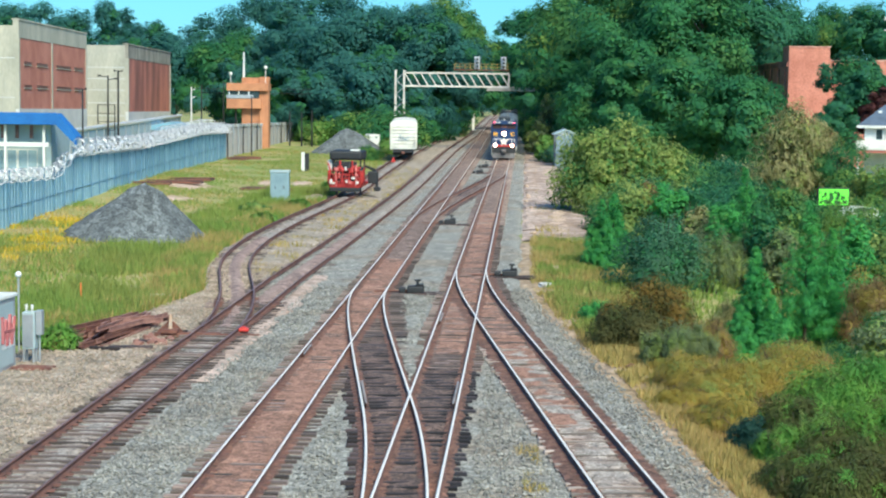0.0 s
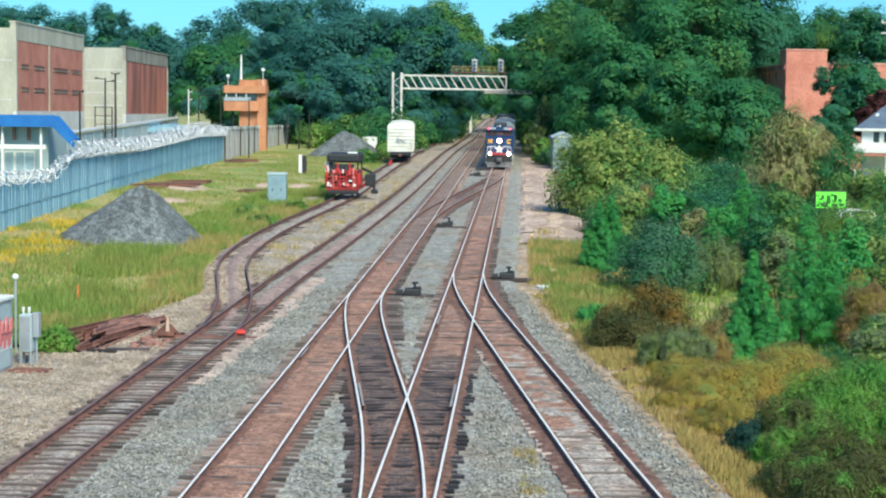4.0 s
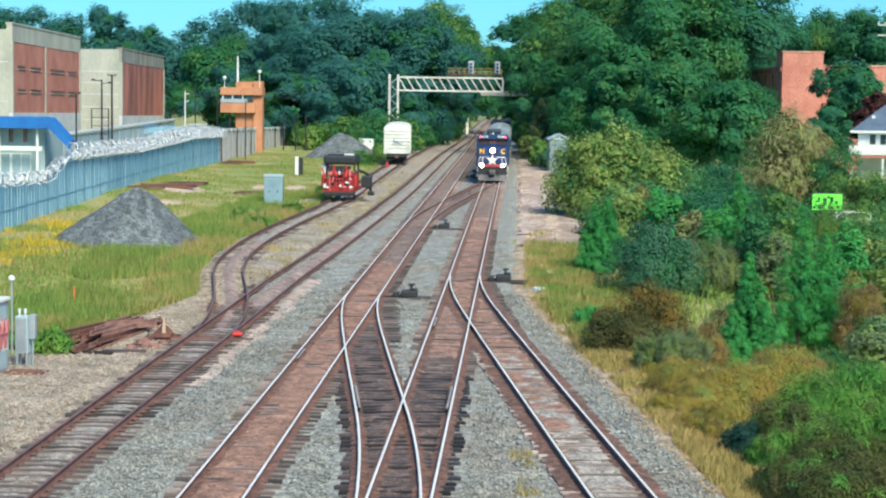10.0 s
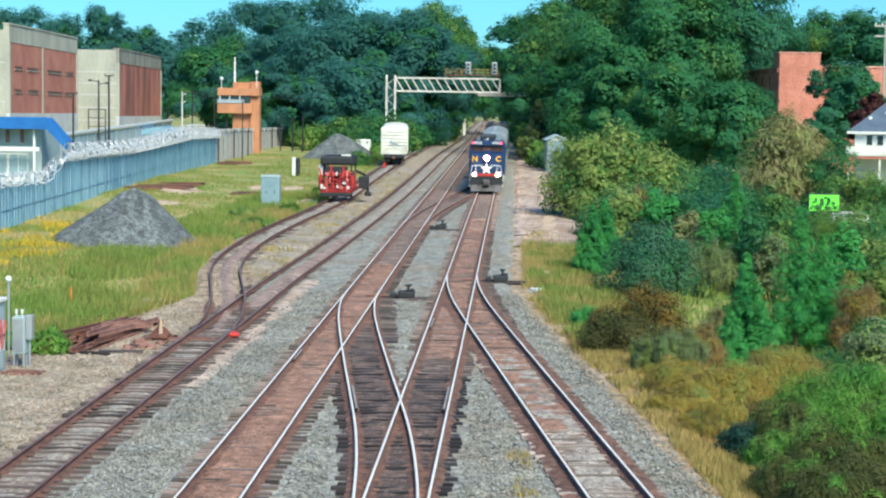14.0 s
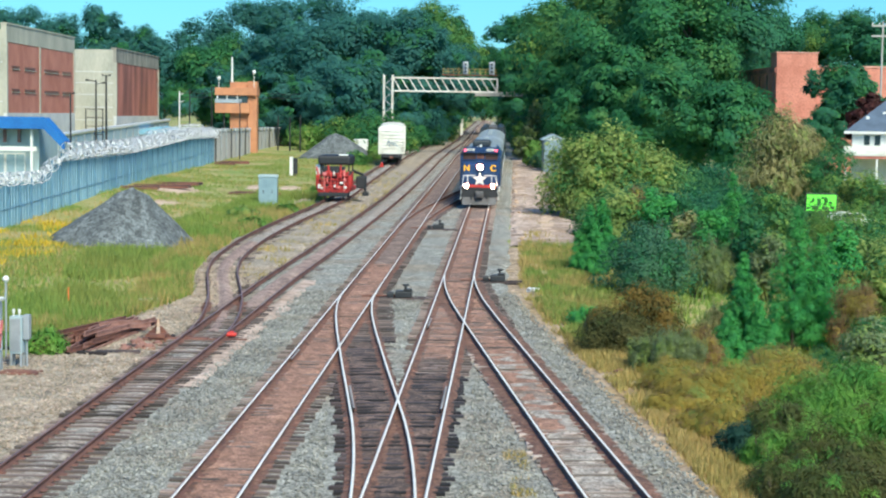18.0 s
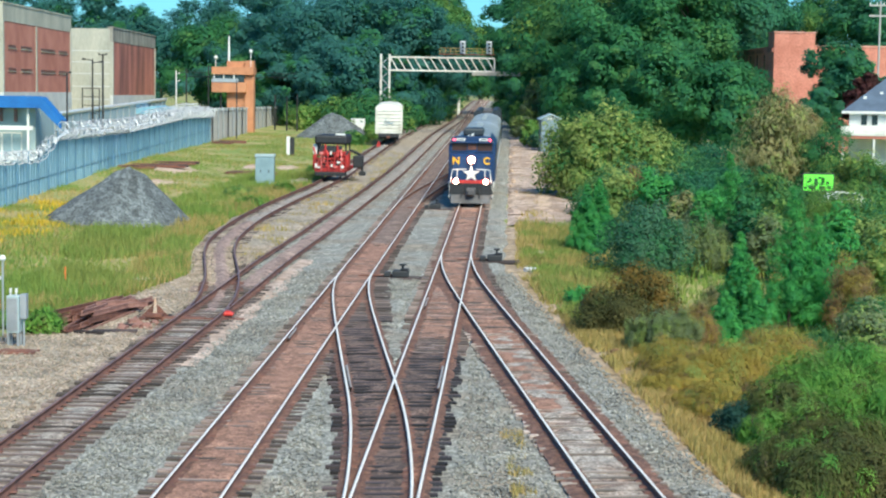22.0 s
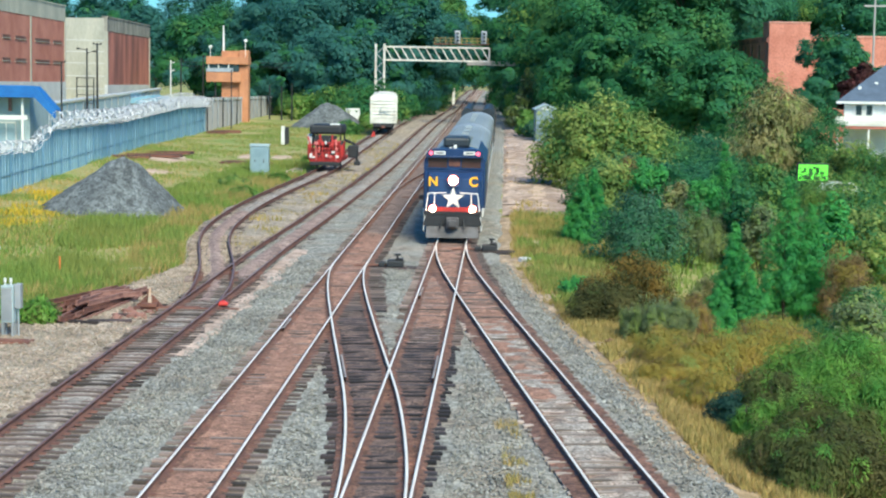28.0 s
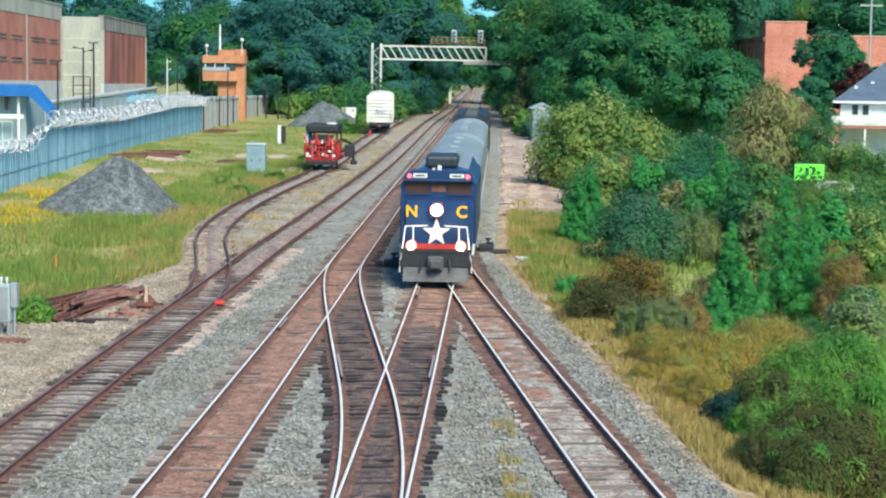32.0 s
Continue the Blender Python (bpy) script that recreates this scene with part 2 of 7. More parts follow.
LAMP_WHITE = material("lit_headlamp", (1, 0.95, 0.9), emit=(1.0, 0.62, 0.44), power=45)
# glowing ring added round each lamp, in place of its halo of glare
GLARE_RIM = material("glowing_glare_rim", (0.35, 0.05, 0.03), emit=(1.0, 0.16, 0.09), power=0.9)
LAMP_RED = material("lit_red_marker", (0.9, 0.05, 0.08), emit=(1.0, 0.10, 0.16), power=2.5)
LAMP_GREEN = material("lit_green_display", (0.1, 0.6, 0.05), emit=(0.16, 0.85, 0.06), power=0.6)
LAMP_DARK = material("dark_green_display", (0.02, 0.12, 0.02), 0.4)
MACHINE_RED = material("red_machine_paint", (0.55, 0.04, 0.035), 0.45, second=(0.28, 0.022, 0.02), scale=2, fine=12, grain=0.2)
CABINET_BLUE = material("pale_blue_grey_cabinet_paint", (0.46, 0.56, 0.58), 0.45, 0.2, second=(0.38, 0.48, 0.5), scale=1, fine=10, grain=0.06)
SLATE = material("blue_grey_shingles", (0.10, 0.14, 0.20), 0.8, second=(0.075, 0.105, 0.15), scale=1, fine=10, grain=0.2)
ORANGE = material("orange_plastic", (0.85, 0.22, 0.05), 0.5)
TRUNK = material("tree_bark", (0.11, 0.085, 0.06), 0.95, second=(0.06, 0.05, 0.04), scale=2, fine=15, grain=0.3, bump=0.6)


def leaf(name, colour, second, island=0.22, thru=0.42):
    return material(name, colour, 0.55, second=second, mix=0.8, scale=0.45, fine=2.0, grain=0.14, island=island, through_light=thru)


LEAF_DEEP = leaf("deep_green_leaves", (0.085, 0.28, 0.095), (0.035, 0.175, 0.09), thru=0.48)
LEAF_GLOSS = leaf("sunny_yellow_green_leaves", (0.25, 0.37, 0.085), (0.12, 0.27, 0.075))
LEAF_NEEDLE = leaf("fresh_pine_tips", (0.12, 0.43, 0.10), (0.07, 0.32, 0.10))
LEAF_MID = leaf("mid_green_leaves", (0.13, 0.29, 0.08), (0.055, 0.19, 0.075))
LEAF_LIGHT = leaf("light_olive_leaves", (0.40, 0.45, 0.13), (0.17, 0.29, 0.09))
# distant haze is mixed into this leaf colour: bluer, with raised darks
LEAF_HAZE = leaf("haze_blue_green_leaves", (0.095, 0.28, 0.235), (0.058, 0.215, 0.20), thru=0.6)
LEAF_PINE = leaf("pine_needles", (0.11, 0.43, 0.105), (0.05, 0.28, 0.095))
LEAF_OLIVE = leaf("olive_weed_leaves", (0.50, 0.37, 0.09), (0.33, 0.29, 0.07), thru=0.45)
LEAF_FRESH = leaf("fresh_green_leaves", (0.235, 0.40, 0.095), (0.14, 0.31, 0.08), thru=0.45)
LEAF_FOREST = leaf("forest_green_leaves", (0.075, 0.255, 0.125), (0.035, 0.165, 0.105), thru=0.48)
LEAF_VIVID = leaf("vivid_green_leaves", (0.27, 0.48, 0.085), (0.09, 0.29, 0.07), thru=0.48)
LEAF_MOSS = leaf("mossy_olive_leaves", (0.165, 0.175, 0.052), (0.065, 0.10, 0.036), thru=0.42)
LEAF_AMBER = leaf("amber_brown_leaves", (0.36, 0.215, 0.05), (0.16, 0.13, 0.04))
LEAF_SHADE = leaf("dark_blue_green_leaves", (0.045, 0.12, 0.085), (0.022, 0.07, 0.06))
LEAF_BROWN = leaf("brown_bush_leaves", (0.155, 0.135, 0.048), (0.065, 0.088, 0.036))
LEAF_WILLOW = leaf("pale_willowy_leaves", (0.48, 0.42, 0.20), (0.30, 0.32, 0.15))
LEAF_GREY = leaf("grey_green_leaves", (0.11, 0.25, 0.135), (0.065, 0.18, 0.11))
LEAF_SAGE = leaf("pale_sage_leaves", (0.26, 0.30, 0.15), (0.15, 0.22, 0.11))
LEAF_RUSSET = leaf("russet_dry_leaves", (0.33, 0.20, 0.11), (0.22, 0.17, 0.08))
LEAF_RED = leaf("purple_brown_leaves", (0.13, 0.05, 0.045), (0.08, 0.04, 0.04))
GRASS = material("grass_blades", (0.155, 0.30, 0.06), 0.7, second=(0.28, 0.29, 0.085), mix=1.0, scale=0.16, fine=1.2, grain=0.2, island=0.22, through_light=0.25)
DRY_GRASS = material("dry_yellow_grass_blades", (0.48, 0.35, 0.14), 0.7, second=(0.35, 0.31, 0.10), mix=0.9, scale=0.3, fine=2, grain=0.2, island=0.35, through_light=0.25)
FLOWER = material("yellow_flower_heads", (0.58, 0.42, 0.03), 0.7, island=0.3)


# ---- building blocks ----
def P(x, y, z=0.0):
    """A point z above the track's plane."""
    return Vector((x, y, GRADE * y + z))


def part(name, bm, mat, parent=None, label="", smooth=False):
    me = bpy.data.meshes.new(name)
    bm.normal_update()
    bm.to_mesh(me)
    bm.free()
    for m in mat if isinstance(mat, (list, tuple)) else (mat,):
        me.materials.append(m)
    if smooth:
        me.shade_smooth()
    ob = new(name, me)
    if parent:
        ob.parent = parent
    if label:
        ob["label"] = label
    return ob


def thing(name, at, label, category, group="", turn=0.0, kind="", pitch=0.0):
    ob = new(name)
    ob.empty_display_size = 0.3
    ob.matrix_world = Matrix.Translation(at) @ pose(0, 0, 0, pitch, 0, turn)
    return tagged(ob, label, category, group, kind)


def raw(name, verts, faces, mat, parent=None, label="", smooth=False, slots=None):
    me = bpy.data.meshes.new(name)
    verts = np.asarray(verts, dtype=np.float32)
    faces = np.asarray(faces, dtype=np.int32)
    k = faces.shape[1]
    me.vertices.add(len(verts))
    me.vertices.foreach_set("co", verts.ravel())
    me.loops.add(faces.size)
    me.loops.foreach_set("vertex_index", faces.ravel())
    me.polygons.add(len(faces))
    me.polygons.foreach_set("loop_start", np.arange(0, faces.size, k, dtype=np.int32))
    if slots is not None:
        me.polygons.foreach_set("material_index", np.asarray(slots, dtype=np.int32))
    me.update(calc_edges=True)
    for m in mat if isinstance(mat, (list, tuple)) else (mat,):
        me.materials.append(m)
    if smooth:
        me.shade_smooth()
    ob = new(name, me)
    if parent:
        ob.parent = parent
    if label:
        ob["label"] = label
    return ob


def box(bm, x0, x1, y0, y1, z0, z1, bevel=0.0, m=None, slot=0):
    r = bmesh.ops.create_cube(bm, size=1.0)
    vs = r["verts"]
    mat = Matrix.Translation(((x0 + x1) / 2, (y0 + y1) / 2, (z0 + z1) / 2)) @ Matrix.Diagonal((abs(x1 - x0), abs(y1 - y0), abs(z1 - z0), 1))
    bmesh.ops.transform(bm, matrix=(m @ mat) if m else mat, verts=vs)
    fs = {f for v in vs for f in v.link_faces}
    if bevel:
        es = list({e for v in vs for e in v.link_edges})
        made = bmesh.ops.bevel(bm, geom=es, offset=bevel, segments=2, affect="EDGES", profile=0.5)
        fs = set(made["faces"]) | {f for f in fs if f.is_valid}
    for f in fs:
        f.material_index = slot
    return bm


def rod(bm, p, q, r, n=10, r2=None, slot=0, caps=True):
    p, q = Vector(p), Vector(q)
    d = q - p
    turn = d.to_track_quat("Z", "Y").to_matrix().to_4x4()
    made = bmesh.ops.create_cone(bm, cap_ends=caps, segments=n, radius1=r, radius2=r if r2 is None else r2, depth=d.length,
                                 matrix=Matrix.Translation((p + q) / 2) @ turn)
    for f in {f for v in made["verts"] for f in v.link_faces}:
        f.material_index = slot
    return bm


def ball(bm, c, r, n=10, squash=1.0, slot=0):
    made = bmesh.ops.create_uvsphere(bm, u_segments=n, v_segments=max(4, n // 2), radius=r, matrix=Matrix.Translation(c) @ Matrix.Diagonal((1, 1, squash, 1)))
    for f in {f for v in made["verts"] for f in v.link_faces}:
        f.material_index = slot
    return bm


def prism(bm, outline, low, high, axis="y", slot=0):
    """An outline in the plane across axis, drawn out from low to high. Outline: (x, z) for y, (y, z) for x, (x, y) for z."""
    def put(a, b, d):
        return {"y": (a, d, b), "x": (d, a, b), "z": (a, b, d)}[axis]
    one = [bm.verts.new(put(a, b, low)) for a, b in outline]
    two = [bm.verts.new(put(a, b, high)) for a, b in outline]
    k = len(outline)
    fs = [bm.faces.new(one), bm.faces.new(two[::-1])]
    for i in range(k):
        fs.append(bm.faces.new((one[i], two[i], two[(i + 1) % k], one[(i + 1) % k])))
    for f in fs:
        f.material_index = slot
    bmesh.ops.recalc_face_normals(bm, faces=fs)
    return bm


def B():
    return bmesh.new()


def boxes(*dims, bevel=0.0):
    bm = B()
    for d in dims:
        box(bm, *d, bevel=bevel)
    return bm


# ---- tracks: each a centre line x over y ----
LINES = {
    "yard_lead": [(8, -11.9), (24, -10.9), (40, -10.02), (50, -9.45), (60, -8.85), (70, -8.22), (83, -7.45), (95, -6.55), (118, -4.98), (145, -3.3), (175, -1.75), (232, 1.0), (300, 5.2), (370, 8.2), (470, 13.3)],
    "left_main": [(8, -6.64), (38, -5.19), (80, -3.17), (120, -1.24), (170, 1.21), (230, 4.1), (300, 7.2), (370, 10.2), (470, 15.4)],
    "right_main": [(8, -2.28), (38, -0.84), (80, 1.18), (120, 3.08), (170, 5.5), (230, 8.35), (300, 11.4), (370, 14.4), (470, 19.6)],
    "right_branch": [(8, 6.9), (25, 5.62), (38.4, 4.53), (47, 3.83), (57.4, 3.0), (63, 2.56), (70, 2.02), (76, 1.62), (81, 1.44), (86, 1.45)],
    "left_connection": [(30, -1.22), (38.2, -1.04), (43, -1.17), (47.2, -1.4), (51.5, -1.74), (57, -2.2), (62, -2.6), (67, -2.98), (71, -3.22), (75, -3.33), (80, -3.17)],
    "crossover": [(112, -1.62), (119, -1.22), (126, -0.58), (135.5, 0.55), (147.5, 2.2), (161.5, 4.15), (171, 5.3), (182, 6.08)],
    "spur": [(60, -8.85), (64.5, -8.59), (68, -8.6), (71.5, -8.82), (76.5, -9.33), (81, -9.95), (86, -10.62), (91, -11.05), (97, -11.15), (105, -10.95), (114, -10.35), (129.5, -8.95), (142, -7.9), (165, -6.95), (190, -5.9), (212, -4.9), (240, -3.4), (270, -1.6)],
}


def centre(name, y):
    """x of a track's centre line at y: a smooth curve through its points."""
    pts = LINES[name]
    ys = np.array([p[0] for p in pts], float)
    xs = np.array([p[1] for p in pts], float)
    slope = np.gradient(xs, ys)
    y = np.clip(y, ys[0], ys[-1])
    i = np.clip(np.searchsorted(ys, y, side="right") - 1, 0, len(ys) - 2)
    h = ys[i + 1] - ys[i]
    t = (y - ys[i]) / h
    return ((2 * t**3 - 3 * t**2 + 1) * xs[i] + (t**3 - 2 * t**2 + t) * h * slope[i]
            + (-2 * t**3 + 3 * t**2) * xs[i + 1] + (t**3 - t**2) * h * slope[i + 1])


def run(name, step=1.0, low=None, high=None):
    """Points along a track and its unit directions."""
    a = LINES[name][0][0] if low is None else low
    b = LINES[name][-1][0] if high is None else high
    y = np.linspace(a, b, max(3, int((b - a) / step) + 1))
    x = centre(name, y)
    d = np.stack([np.gradient(x, y), np.ones_like(y)], 1)
    d /= np.linalg.norm(d, axis=1)[:, None]
    return x, y, d


RAIL_SHAPE = [(-0.036, 0.0), (0.036, 0.0), (0.036, -0.04), (0.009, -0.05), (0.009, -0.145), (0.075, -0.165), (0.075, -0.18),
              (-0.075, -0.18), (-0.075, -0.165), (-0.009, -0.145), (-0.009, -0.05), (-0.036, -0.04)]


def rail(parent, name, side, heads, low=None, high=None, drop=0.0, offset=0.752):
    x, y, d = run(name, 0.8, low, high)
    nx, ny = d[:, 1] * side, -d[:, 0] * side
    verts = []
    for u, w in RAIL_SHAPE:
        verts.append(np.stack([x + nx * offset + d[:, 1] * u, y + ny * offset - d[:, 0] * u, GRADE * y + w - drop], 1))
    v = np.stack(verts, 1).reshape(-1, 3)
    k, n = len(RAIL_SHAPE), len(x)
    faces, slots = [], []
    for i in range(n - 1):
        for j in range(k):
            faces.append((i * k + j, i * k + (j + 1) % k, (i + 1) * k + (j + 1) % k, (i + 1) * k + j))
            slots.append(1 if j == 0 else 0)
    return raw("rail", v, faces, [RAIL_SIDE, heads], parent, slots=slots)


def tie_mesh(name, length, width=0.23, thick=0.18):
    bm = box(B(), -length / 2, length / 2, -width / 2, width / 2, -0.18 - thick, -0.178, 0.012)
    me = bpy.data.meshes.new(name)
    bm.to_mesh(me)
    bm.free()
    return me


def ties(parent, name, low, high, mat, near=115.0, spacing=0.54, length=2.6, rng_seed=1, left_of=None, sunk=0.0):
    """Ties: those nearest as parts, the far ones joined."""
    rng = random.Random(rng_seed)
    me = tie_mesh("tie", 1.0)
    me.materials.append(mat)
    y = low
    far = []
    while y < high:
        x = float(centre(name, np.array([y]))[0])
        dx = float(centre(name, np.array([y + 0.5]))[0]) - x
        turn = -math.atan(dx / 0.5) + rng.uniform(-0.022, 0.022)
        ln = length(y) if callable(length) else length
        ln += rng.uniform(-0.06, 0.06) if mat is not TIE_DARK else rng.uniform(-0.3, 0.12)
        xo = (left_of(y) if left_of else 0.0) + rng.uniform(-0.05, 0.05)
        sink = (sunk if y > 74 else 0.0) + (rng.uniform(0.02, 0.05) if rng.random() < 0.22 else 0.0)
        if y < near:
            ob = new("tie", me)
            ob.parent = parent
            ob.matrix_world = Matrix.Translation(P(x + xo, y, rng.uniform(-0.012, 0.008) - sink)) @ Matrix.Rotation(turn, 4, "Z") @ Matrix.Diagonal((ln, rng.uniform(0.9, 1.1), 1, 1))
        else:
            far.append((x + xo, y, turn, ln, sink))
        y += spacing * rng.uniform(0.88, 1.12)
    if far:
        vs, fs = [], []
        for x, y, a, ln, sink in far:
            c, s = math.cos(a), math.sin(a)
            b = len(vs)
            for z in (-0.36, -0.178):
                for u, w in ((-ln / 2, -0.115), (ln / 2, -0.115), (ln / 2, 0.115), (-ln / 2, 0.115)):
                    vs.append((x + u * c - w * s, y + u * s + w * c, GRADE * y + z - sink))
            fs += [(b + 4, b + 5, b + 6, b + 7), (b, b + 1, b + 5, b + 4), (b + 1, b + 2, b + 6, b + 5), (b + 2, b + 3, b + 7, b + 6), (b + 3, b, b + 4, b + 7)]
        tagged(raw("tie_rest", vs, fs, mat, parent), kind="stuff")


# ---- ground ----
def lump(x, y, s=1.0, seed=0.0):
    return noise.noise(Vector((x * s, y * s, seed)))


def ground_height(x, y):
    z = -0.42 + 0.10 * lump(x, y, 0.15)
    if x > 7:
        z -= min(1.6, (x - 7) * 0.16)
    if x < -18:
        z += 0.75 * min(1.0, (-18 - x) / 8) * math.exp(-((y - 148) / 42) ** 2)
    if x < -13:
        z += 0.35 * max(0.0, lump(x, y, 0.06, 3.0)) * min(1.0, (-13 - x) / 4)
    return z


def sheet(name, xs, ys, height, mat, label, kind="structure", keep=None, smooth=True):
    xs, ys = list(xs), list(ys)
    verts = [(x, y, GRADE * min(y, 520) + height(x, y)) for y in ys for x in xs]
    n = len(xs)
    faces = []
    for j in range(len(ys) - 1):
        for i in range(n - 1):
            if keep is None or keep((xs[i] + xs[i + 1]) / 2, (ys[j] + ys[j + 1]) / 2):
                faces.append((j * n + i, j * n + i + 1, (j + 1) * n + i + 1, (j + 1) * n + i))
    return tagged(raw(name, verts, faces, mat, smooth=smooth), label, kind=kind)


def steps(*spans):
    out = []
    for a, b, s in spans:
        k = max(1, int(round((b - a) / s)))
        out += [a + (b - a) * i / k for i in range(k)]
    return out + [spans[-1][1]]


sheet("ground", steps((-3000, -200, 400), (-200, -40, 10), (-40, 40, 1.5), (40, 200, 10), (200, 3000, 400)),
      steps((-400, 0, 50), (0, 30, 5), (30, 150, 1.5), (150, 320, 4), (320, 600, 20), (600, 4000, 400)),
      ground_height, TURF, "weedy ground of grass and soil round the railway", "structure")


def strip(name, label, edge_l, edge_r, low, high, mat, lift, step=0.8, across=24, rough=0.05, seed=0.0):
    """A ribbon of ground between two edges given as functions of y."""
    ys = np.arange(low, high + 0.01, step)
    verts, faces = [], []
    for y in ys:
        a, b = edge_l(y), edge_r(y)
        for i in range(across + 1):
            u = i / across
            x = a + (b - a) * u
            edge = min(u, 1 - u) * (b - a)
            z = (lift(x, y) if callable(lift) else lift) - (0.35 * max(0.0, 1 - edge / 0.9) ** 1.5 if b - a > 1.2 else 0.03 * max(0.0, 1 - edge / 0.12)) + rough * lump(x, y, 1.3, seed)
            verts.append((x, y, GRADE * y + z))
    w = across + 1
    for j in range(len(ys) - 1):
        for i in range(across):
            faces.append((j * w + i, j * w + i + 1, (j + 1) * w + i + 1, (j + 1) * w + i))
    return tagged(raw(name, verts, faces, mat, smooth=True), label, kind="structure")


TABLE = {k: centre(k, np.arange(0, 520, 0.5)).tolist() for k in LINES}


def c1(name, y):
    """A track's x at one y, from a table."""
    u = max(0.0, min(518.0, y * 2.0 if y < 259 else 518.0)) if y < 259 else y * 2.0
    i = min(int(u), 1038)
    f = u - i
    row = TABLE[name]
    return row[i] * (1 - f) + row[i + 1] * f if i + 1 < len(row) else row[-1]


def wob(y, s, seed, a=0.25):
    return a * lump(y, 0.0, s, seed) * 2


strip("ballast_main", "grey crushed-stone ballast between the main tracks",
      lambda y: c1("yard_lead", y) - 1.6 + wob(y, 0.3, 1.0),
      lambda y: (max(c1("right_main", y) + 2.9, c1("right_branch", y) + 2.9 if y < 86 else -99)) + wob(y, 0.3, 2.0),
      8, 460, BALLAST, -0.25, 1.0, 60)
strip("ballast_yard", "tan gravel beside the yard tracks", lambda y: min(c1("spur", y) if y > 62 else 0, c1("yard_lead", y)) - 1.9 - (5.0 if y < 62 else max(0.0, 5.0 - (y - 62) * 0.30)) + wob(y, 0.2, 5.0, 0.5),
      lambda y: c1("yard_lead", y) - 0.9 + wob(y, 0.5, 6.0), 8, 292, TAN_BALLAST, -0.262, 1.0, 30)
strip("sandy_path", "pale pinkish bare soil beside the ballast", lambda y: c1("right_main", y) + 2.0,
      lambda y: c1("right_main", y) + 7.4 + wob(y, 0.15, 9.0, 0.8), 105, 260, PALE_SOIL, -0.30, 1.5, 16, 0.006)
strip("sandy_verge", "sandy soil with dry grass below the ballast", lambda y: c1("right_branch", min(y, 85)) + 1.7 + max(0.0, (y - 85) * 0.05),
      lambda y: c1("right_branch", min(y, 85)) + 5.0 + max(0.0, (y - 85) * 0.05) + wob(y, 0.2, 10.0, 0.4), 8, 104, VERGE, lambda x, y: max(-0.62, ground_height(x, y) + 0.06), 1.0, 12, 0.06)


# low bank of pushed-up earth between the ballast and the bare soil
strip("earth_bank", "low rough bank of pale earth and rubble", lambda y: c1("right_main", y) + 2.7 + wob(y, 0.4, 41.0, 0.3), lambda y: c1("right_main", y) + 3.75 + wob(y, 0.5, 42.0, 0.35), 112, 215, PALE_SOIL, -0.25, 0.5, 10, 0.11, 6.0)
strip("soil_ridge", "rough ridge of brown soil across the bare ground", lambda y: c1("right_main", y) + 4.6 + wob(y, 0.3, 43.0, 0.8), lambda y: c1("right_main", y) + 5.6 + wob(y, 0.35, 44.0, 0.8), 110, 190, SOIL, -0.27, 0.5, 10, 0.12, 7.0)


# beds between the rails
def bed(name, track, low, high, mat, half=1.1, lift=-0.215, seed=0.0):
    return strip(name, "stone bed between the rails, stained by rust and oil", lambda y: c1(track, y) - half, lambda y: c1(track, y) + half, low, high, mat, lift, 0.45, 14, 0.045, seed)


bed("bed_left_main", "left_main", 8, 92, BED_RUST, 1.45, -0.172)
bed("bed_left_main_far", "left_main", 91.5, 300, BED_OLD, 1.25, -0.170, 3.0)
bed("bed_right_main", "right_main", 60, 125, BED_RUST, 1.4, -0.182)
bed("bed_right_main_far", "right_main", 124.5, 300, BED_OLD, 1.25, -0.176, 4.0)
for nm, lo, hi, mt, up in (("bed_right_branch", 8, 62, BED_PALE, -0.186), ("bed_branch_far", 47, 80, BED_RUST, -0.178)):
    strip(nm, "stone bed between the rails, stained by rust and dust", lambda y: c1("right_branch", y) - 0.59, lambda y: c1("right_branch", y) + 0.59, lo, hi, mt, up, 0.16, 14, 0.075, float(lo))
bed("bed_yard_lead", "yard_lead", 8, 74, BED_YARD, 1.1, -0.215)
bed("bed_yard_near", "yard_lead", 73, 108, BED_PLUM, 0.95, -0.17)
bed("bed_yard_far", "yard_lead", 107.5, 300, BED_YARD, 0.95, -0.15)
bed("bed_spur_near", "spur", 66, 104, BED_PLUM, 0.85, -0.15)
bed("bed_spur", "spur", 103.5, 262, BED_YARD, 0.95, -0.15)
strip("pink_gravel", "pinkish gravel spilled beside the yard track", lambda y: c1("yard_lead", y) + 0.95, lambda y: c1("yard_lead", y) + 1.75 + wob(y, 0.5, 31.0, 0.35), 54, 84, PALE_SOIL, -0.215, 0.6, 8, 0.05, 2.0)
bed("bed_connection", "left_connection", 56, 76, BED_DARK, 1.3, -0.205)
strip("bed_switch", "oil-darkened stone bed under the switch timbers", lambda y: c1("left_connection", y) - 1.25, lambda y: c1("right_main", y) + 1.25, 30, 62, BED_DARK, -0.192, 0.3, 24, 0.075)
strip("gravel_fill", "grey ballast spread over the timbers between the rails", lambda y: c1("left_connection", y) + 0.93 + wob(y, 0.6, 51.0, 0.08), lambda y: max(c1("left_connection", y) + 1.0, c1("right_main", y) - 0.95 + wob(y, 0.7, 52.0, 0.1)), 54.5, 70, BALLAST, -0.160, 0.3, 8, 0.05, 8.0)
bed("bed_crossover", "crossover", 118, 176, BED_OLD, 1.2, -0.184)


